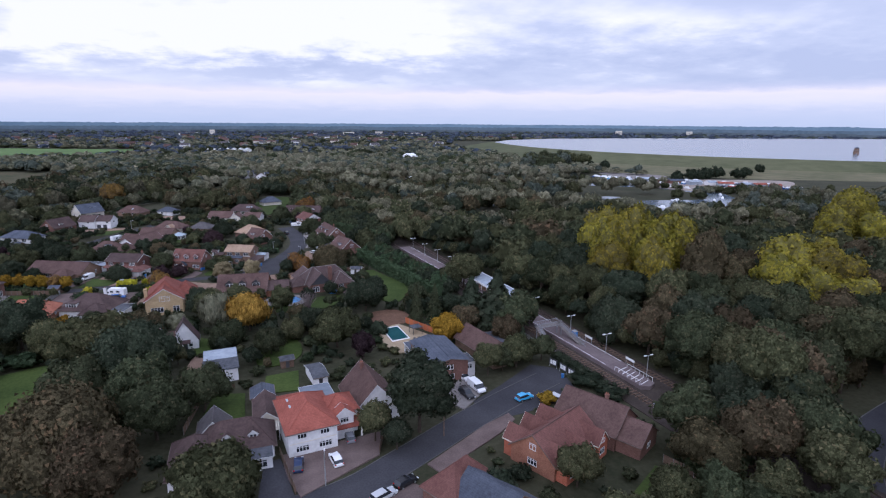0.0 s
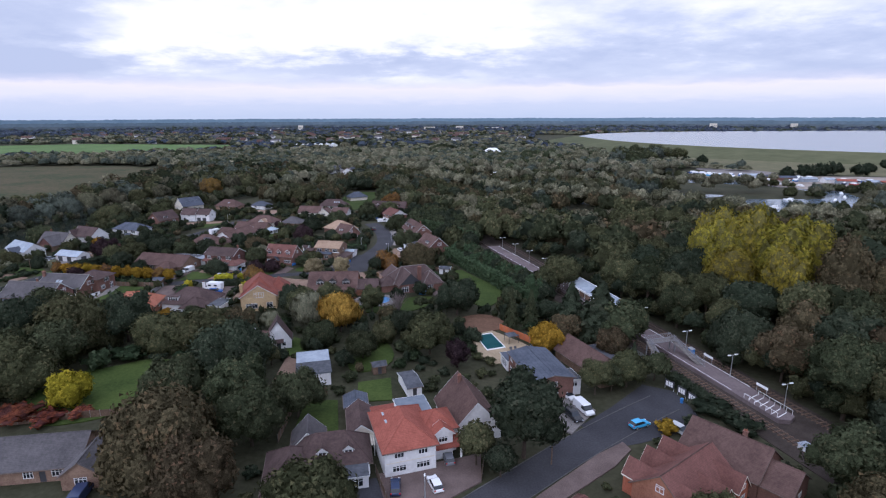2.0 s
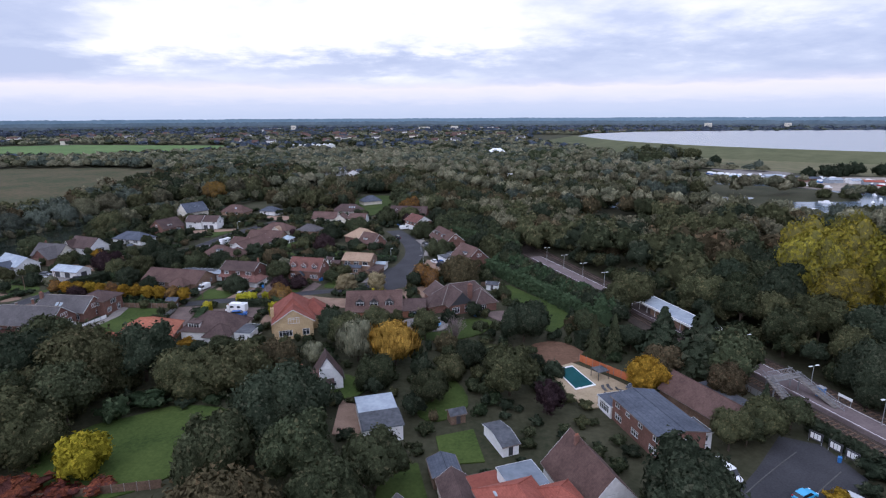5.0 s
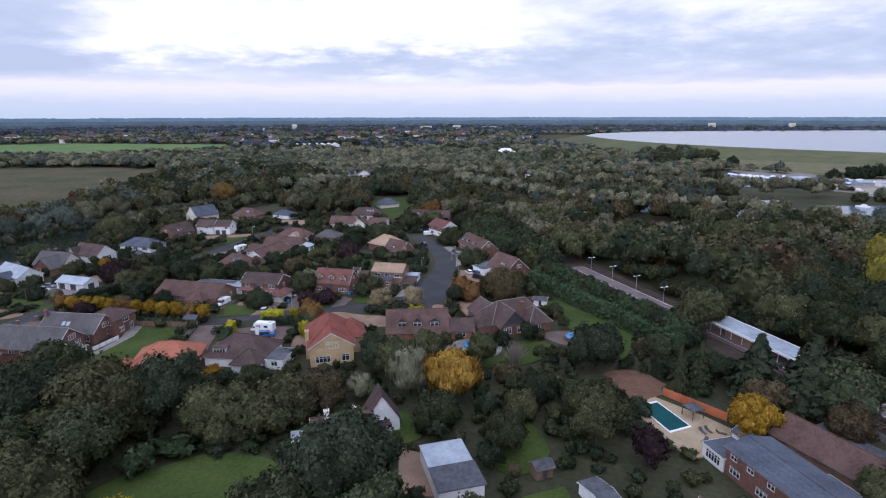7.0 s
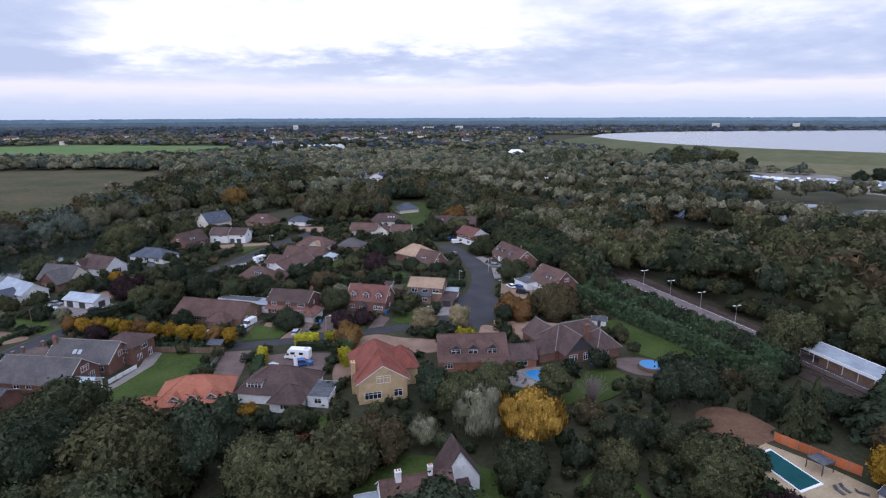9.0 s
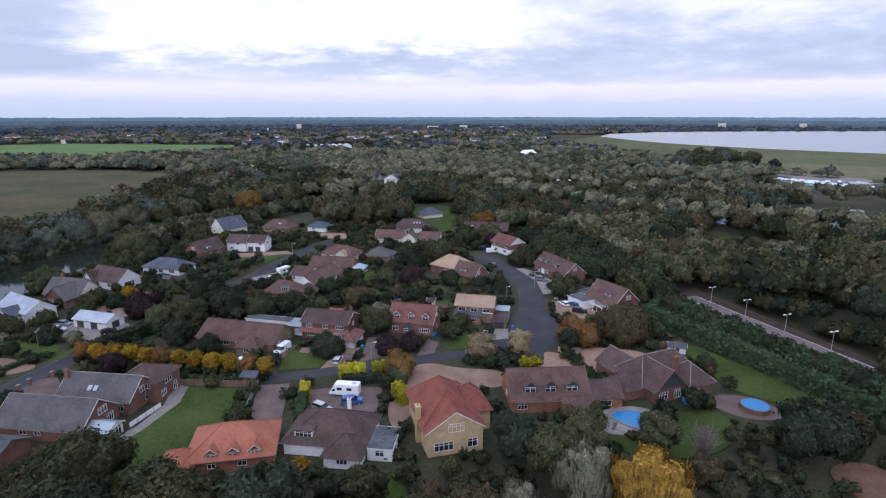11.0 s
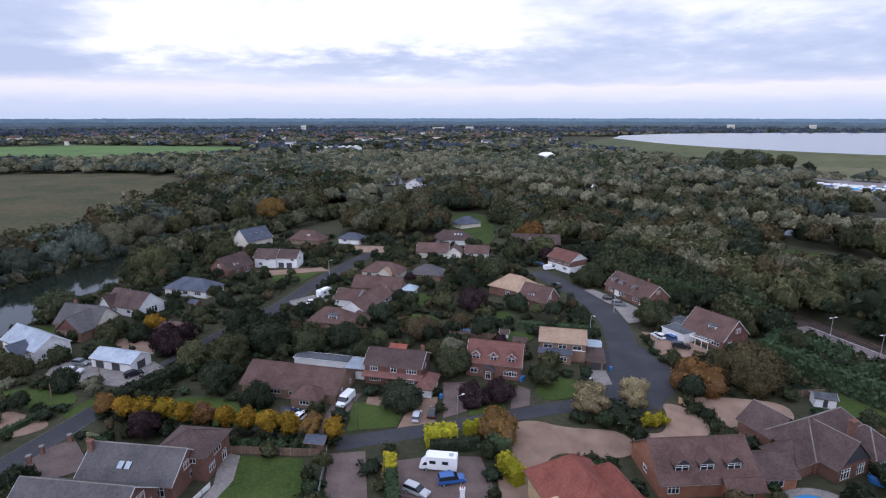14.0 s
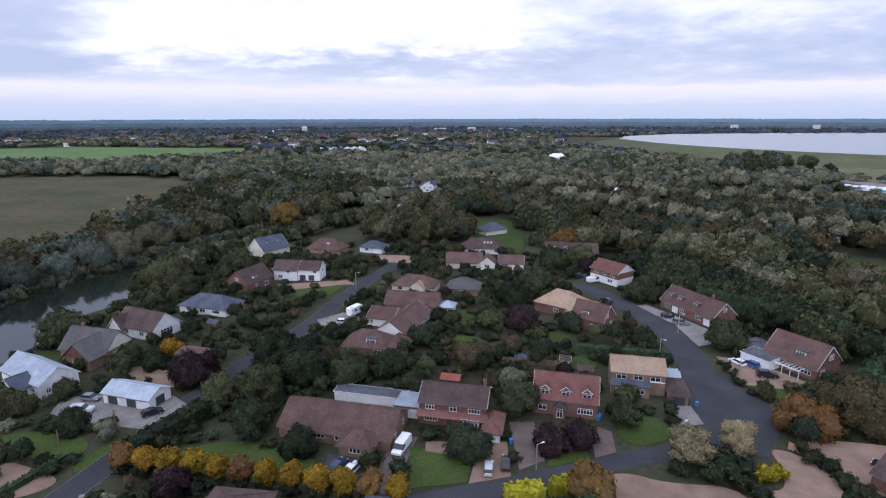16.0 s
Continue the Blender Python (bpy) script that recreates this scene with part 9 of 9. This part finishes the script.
for x, y, r, h, leaf in ((67, 75, 5.6, 12.5, L_GREEN), (74, 64, 6.0, 14, L_BROWN), (82, 57, 5.5, 12, L_OLIVE), (70, 55, 4.5, 9, L_OLIVE), (62, 61, 5.0, 13, L_BROWN), (76, 71, 5.0, 12, L_DARK), (86, 66, 6.0, 13, L_GREEN), (90, 76, 6.5, 13, L_DARK), (42, 65.5, 3.6, 7.5, L_OLIVE), (83, 98, 7.5, 18, L_GREEN), (104, 88, 6.5, 13, L_OLIVE), (93, 88, 6.5, 14, L_DARK), (115, 98, 9.5, 15, L_BROWN), (92, 112, 7.0, 14, L_GREEN), (84, 84, 6.0, 12, L_DARK)):
    tree(x, y, r, h, leaf, "round", "%s tree between the railway and the main road" % WORDS[leaf.name], "woodland trees")
NEAR_SOUTH = [(60, 30), (80, 40), (84, 62), (72, 80), (66, 76), (64, 64), (56, 56), (44, 50)]
scatter(NEAR_SOUTH, 300, (3.6, 6.0), (8, 12), [(L_GREEN, 2), (L_BROWN, 2), (L_OLIVE, 2)], "round", "between the houses and the main road", 4, avoid=lambda x, y, r: -8 < rail_offset(x, y)[0] < 8)
VERGE = [(s, 12.0 + (s * 7 % 5) * 0.7, 3.0 + (s * 3 % 4) * 0.6, 5.5 + (s * 5 % 7) * 0.6) for s in range(-16, 186, 4)]
for k, leaf in enumerate((L_GREEN, L_DARK, L_OLIVE)):
    grove("woodland", "%s bushes along the railway verge" % WORDS[leaf.name], leaf, [(*along(s, off), r, h) for s, off, r, h in VERGE[k::3]], 90 + k)
BEHIND_CLOSE = [(-30, 372), (2, 318), (10, 296), (22, 262), (100, 262), (98, 290), (72, 318), (58, 336), (30, 356)]
scatter(BEHIND_CLOSE, 1500, (4.0, 6.5), (9, 12.5), [(L_GREEN, 2), (L_OLIVE, 4), (L_BROWN, 1.6), (L_FAR_OLIVE, 3)], "mid", "in the wood behind the close", 23, avoid=near_rail, spacing=0.55, limit=130)
MOORINGS = [(180, 295), (330, 262), (460, 410), (335, 440), (240, 410), (200, 340)]
scatter(MOORINGS, 2500, (3.4, 5.6), (6, 9.5), [(L_GREY, 2), (L_FAR_OLIVE, 2), (L_GREEN, 2), (L_OLIVE, 2), (L_FAR_GREEN, 2)], "mid", "around the marina channel", 24, spacing=0.62, limit=150)
NORTH_WOOD = [(-130, 372), (-20, 372), (60, 335), (160, 335), (185, 420), (120, 520), (-40, 560), (-110, 560), (-105, 470)]
scatter(NORTH_WOOD, 3000, (4.5, 7.5), (9, 13), FAR_MIX, "mid", "in the wood beyond the houses", 5, spacing=0.6, limit=330)
WEST_BANK = [(-226, 356), (-198, 408), (-160, 445), (-135, 560), (-200, 620), (-290, 600), (-275, 500), (-255, 425), (-252, 385), (-262, 330), (-278, 285), (-254, 270), (-240, 320)]
scatter(WEST_BANK, 2200, (5.5, 9.5), (11, 15), [(L_GREEN, 3), (L_FAR_GREEN, 1.8), (L_GREY, 0.5), (L_FAR_OLIVE, 1), (L_OLIVE, 2), (L_BROWN, 1), (L_DARK, 1.5)], "mid", "on the far river bank", 6, spacing=0.58, limit=210)
WEST_NEAR = [(-254, 270), (-280, 285), (-305, 250), (-290, 200), (-262, 235)]
scatter(WEST_NEAR, 400, (5.5, 8.5), (9, 13), [(L_GREEN, 2), (L_GREY, 2), (L_DARK, 2)], "mid", "on the far river bank", 7, limit=50)
GARDEN_WEST = [(-160, 95), (-62, 92), (-70, 118), (-104, 122), (-100, 142), (-140, 140), (-170, 160)]
scatter(GARDEN_WEST, 500, (4.5, 7.5), (8, 13), [(L_GREEN, 2), (L_DARK, 3), (L_OLIVE, 1)], "round", "in a large garden", 8, avoid=lambda x, y, r: inside(x, y, [(-92, 100), (-55, 110), (-60, 128), (-88, 122)]))
ESTATE = [(-200, 246), (-165, 190), (-140, 150), (-100, 130), (-10, 118), (34, 150), (20, 200), (0, 240), (-6, 290), (-20, 345), (-100, 372), (-190, 372), (-196, 300)]
scatter(ESTATE, 2600, (1.6, 3.4), (3.5, 6), [(L_GREEN, 4), (L_DARK, 4), (L_OLIVE, 2), (L_BROWN, 1), (L_PURPLE, 0.4)], "small", "in a garden", 9, spacing=0.8, group="garden trees", limit=90)
scatter(ESTATE, 2600, (1.5, 3.0), (3, 5.5), [(L_GREEN, 4), (L_DARK, 4), (L_OLIVE, 2), (L_BROWN, 1)], "mid", "crowded in the gardens", 19, spacing=0.85, limit=150)
scatter(ESTATE, 9000, (0.9, 2.4), (1.4, 3.4), [(L_GREEN, 4), (L_DARK, 4), (L_OLIVE, 2), (L_HEDGE, 2), (L_BROWN, 1)], "bush", "filling the gardens", 29, spacing=0.62, limit=800)
scatter(ESTATE, 3000, (0.8, 1.9), (1, 2), [(L_GREEN, 4), (L_DARK, 4), (L_OLIVE, 2), (L_HEDGE, 2), (L_AMBER, 0.3), (L_GREY, 0.6)], "shrub", "in a garden", 10, spacing=0.9, limit=215)
START = [(-40, 60), (60, 55), (70, 80), (30, 120), (-10, 135), (-36, 130), (-36, 100)]
scatter(START, 900, (0.8, 2.0), (1, 2), [(L_GREEN, 4), (L_DARK, 4), (L_OLIVE, 2)], "shrub", "in a garden", 12, spacing=0.9, limit=60)


# ---- far woods ----
def far_woods(name, label, leaf, spots, leaf_count, size, seed, level=2):
    """One object of many small crowns, for woods too far off to count."""
    rng = np.random.default_rng(seed)
    core, core_faces = ball_of(level, -0.45)
    core_faces = np.array(core_faces)
    verts, leafs, tris, shine, base = [], [], [], [], 0
    for x, y, r, h in spots:
        d = rng.normal(size=(leaf_count, 3))
        d[:, 2] = np.abs(d[:, 2]) * 0.9 - 0.12
        d /= np.linalg.norm(d, axis=1)[:, None]
        pos = d * (0.86 + 0.2 * rng.random(leaf_count))[:, None]
        nor = d + rng.normal(size=(leaf_count, 3)) * 0.3
        side = np.cross(nor, rng.normal(size=(leaf_count, 3)))
        side /= np.linalg.norm(side, axis=1)[:, None]
        up = np.cross(nor, side)
        up /= np.linalg.norm(up, axis=1)[:, None]
        s = size * (0.6 + 0.8 * rng.random(leaf_count))[:, None]
        fleck = np.stack([pos - side * s - up * s * 0.5, pos + side * s - up * s * 0.5, pos + up * s], 1).reshape(-1, 3)
        both = np.concatenate([fleck, core * (0.78 + 0.26 * rng.random((len(core), 1)))])
        both = both * (r, r, h * 0.56) + (x, y, h * 0.46)
        shine.append(np.concatenate([np.repeat(d, 3, axis=0), core]))
        verts.append(both)
        leafs.append(np.arange(3 * leaf_count).reshape(-1, 3) + base)
        tris.append(core_faces + base + 3 * leaf_count)
        base += len(both)
    me = bpy.data.meshes.new(name)
    me.from_pydata(np.concatenate(verts).tolist(), [], np.concatenate(leafs).tolist() + np.concatenate(tris).tolist())
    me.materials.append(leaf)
    # Crown cores carry the painted inner shade.
    me.materials.append(INNER_SHADE[leaf.name])
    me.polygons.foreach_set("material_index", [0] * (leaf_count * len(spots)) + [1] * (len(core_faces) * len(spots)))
    soften(me, np.concatenate(shine))
    tagged(new(name, me), label, "woodland", kind="stuff")


def far_spots(seed, count, near, far, sizes, keep_out, rise=(1.3, 1.75)):
    rng = random.Random(seed)
    spots = []
    while len(spots) < count:
        dist = math.sqrt(rng.uniform(near ** 2, far ** 2))
        a = radians(rng.uniform(-50, 44))
        x, y = dist * math.sin(a * -1) - 30, dist * math.cos(a) + 60
        x = -dist * math.sin(a) - 30
        if any(inside(x, y, ring) for ring in keep_out) or any((x - a) ** 2 + (y - b) ** 2 < (c + 4) ** 2 for a, b, c in KEEP):
            continue
        if noise.noise((x * 0.006, y * 0.006, seed * 1.7)) < -0.02 and rng.random() < 0.8:
            continue
        spots.append((x, y, rng.uniform(*sizes), rng.uniform(sizes[0], sizes[1]) * rng.uniform(*rise)))
    return spots


BUILT = [FLAT, [(180, 290), (340, 255), (480, 420), (300, 520), (235, 560), (190, 520)], NORTH_WOOD, WEST_BANK, WEST_NEAR, EAST_WOOD, ESTATE, START, GARDEN_WEST, SCRUB_FIELD, RIVER, CANAL, GREEN_FIELD, FAR_FIELD, LAKE, BANK, [(250, 470), (300, 435), (480, 440), (520, 560), (330, 600), (290, 640), (240, 600)], GRASS_WALK]
# The blue kind is painted haze tint, swapped for willow in the nearest band.
KINDS = ((L_FAR_GREEN, "soft green"), (L_GREY, "grey-green"), (L_HAZE_BLUE, "blue-green"), (L_FAR_OLIVE, "olive"), (L_GREEN, "green"))
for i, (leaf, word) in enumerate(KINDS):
    far_woods("woodland", "%s trees of the woods beyond the houses" % word, L_WILLOW if leaf is L_HAZE_BLUE else leaf, far_spots(20 + i, 700, 430, 900, (4.5, 8.0), BUILT), 30, 0.24, i)
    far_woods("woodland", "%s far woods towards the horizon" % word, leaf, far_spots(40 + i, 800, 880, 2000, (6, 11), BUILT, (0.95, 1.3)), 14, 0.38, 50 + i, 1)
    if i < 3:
        # Farthest bands: distance haze is carried by the leaf colour.
        far_woods("woodland", "%s distant woods at the horizon" % word, (L_HAZE_BLUE, L_HAZE_BLUE, L_FAR_GREEN)[i], far_spots(60 + i, 900, 1950, 2900, (9, 18), BUILT, (0.8, 1.1)), 5, 0.5, 80 + i, 1)


def shore_groves():
    """Trees at the foot of the reservoir bank and among the marina moorings."""
    rng = random.Random(71)
    clump = [(rng.uniform(214, 300), rng.uniform(668, 728), rng.uniform(8, 12), rng.uniform(17, 24)) for _ in range(34)]
    grove("woodland", "leafy tall trees at the foot of the reservoir bank", L_GREEN, clump[:14], 72)
    grove("woodland", "soft green tall trees at the foot of the reservoir bank", L_FAR_GREEN, clump[14:26], 73)
    grove("woodland", "olive tall trees at the foot of the reservoir bank", L_OLIVE, clump[26:], 74)
    row = [(x, y, rng.uniform(6, 8.5), rng.uniform(10, 14)) for x, y in ((345, 552), (358, 547), (372, 556), (384, 560), (398, 562), (458, 594), (477, 596), (306, 700), (322, 690), (425, 562))]
    grove("woodland", "dark trees beside the marina yard", L_DARK, row, 75)
    low = [(rng.uniform(205, 330), 0, rng.uniform(2.5, 4.5), rng.uniform(4, 6.5)) for _ in range(46)]
    low = [(x, 640 - (x - 205) * 1.35 + rng.uniform(-14, 14) - 46, r, h) for x, _, r, h in low]
    grove("woodland", "grey-green bushes along the marina channel", L_GREY, low[:26], 76)
    grove("woodland", "olive bushes along the marina channel", L_OLIVE, low[26:], 77)
    edge = [(-262 + rng.uniform(-12, 14), 400 + i * 11, rng.uniform(6, 9), rng.uniform(11, 15)) for i in range(12)]
    grove("woodland", "pale olive trees beside the scrub meadow", L_FAR_OLIVE, edge[::4], 80)
    grove("woodland", "browning trees beside the scrub meadow", L_BROWN, edge[1::3], 81)


shore_groves()


def river_groves():
    """Bushes and trees along both river banks."""
    rng = random.Random(83)
    near = [(-197, 300), (-196, 318), (-190, 338), (-178, 362), (-162, 394), (-142, 428), (-120, 462)]
    far = [(-240, 256), (-238, 280), (-237, 295), (-227, 324), (-215, 351), (-187, 404), (-160, 442)]
    for line, leafs, sizes, heights, step in ((near, (L_GREEN, L_OLIVE, L_FAR_OLIVE), (3.6, 5.6), (7, 10.5), 5.0), (far, (L_FAR_GREEN, L_GREEN, L_FAR_OLIVE), (2.2, 4.0), (3.0, 6.0), 2.6)):
        spots = []
        for (ax, ay), (bx, by) in zip(line, line[1:]):
            n = int(math.hypot(bx - ax, by - ay) / step)
            spots += [(ax + (bx - ax) * (i + rng.random()) / n + rng.uniform(-1, 1), ay + (by - ay) * (i + rng.random()) / n, rng.uniform(*sizes), rng.uniform(*heights)) for i in range(n)]
        if line is near:
            spots = [q for q in spots if q[1] > 325 or rng.random() < 0.3]
        for k, leaf in enumerate(leafs):
            grove("woodland", "%s bushes and trees along the river bank" % WORDS[leaf.name], leaf, spots[k::3], 84 + k)


river_groves()


def skyline():
    """Far wooded ridges and hills, each behind the last, bluer with distance: haze painted in."""
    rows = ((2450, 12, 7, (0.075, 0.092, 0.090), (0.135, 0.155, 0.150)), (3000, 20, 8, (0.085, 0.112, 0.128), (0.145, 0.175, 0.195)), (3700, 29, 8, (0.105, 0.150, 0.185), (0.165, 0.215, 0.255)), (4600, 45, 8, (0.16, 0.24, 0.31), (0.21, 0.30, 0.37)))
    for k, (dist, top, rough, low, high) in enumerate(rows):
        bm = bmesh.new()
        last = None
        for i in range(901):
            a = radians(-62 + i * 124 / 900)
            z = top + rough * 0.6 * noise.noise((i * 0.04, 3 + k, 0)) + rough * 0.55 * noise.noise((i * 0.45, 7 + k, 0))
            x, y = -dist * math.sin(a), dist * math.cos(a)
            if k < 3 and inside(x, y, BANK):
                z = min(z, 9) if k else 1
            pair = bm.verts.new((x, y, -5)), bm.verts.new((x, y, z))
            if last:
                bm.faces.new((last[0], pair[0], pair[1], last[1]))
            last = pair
        hills = surface("hazed_ridge", low, high, 1.0, 0.05, 0.008, vary=0)
        tagged(new("backdrop", mesh_of("backdrop", bm, hills)), "far wooded ridge at the horizon, blued by painted haze", "hills", kind="structure")


skyline()
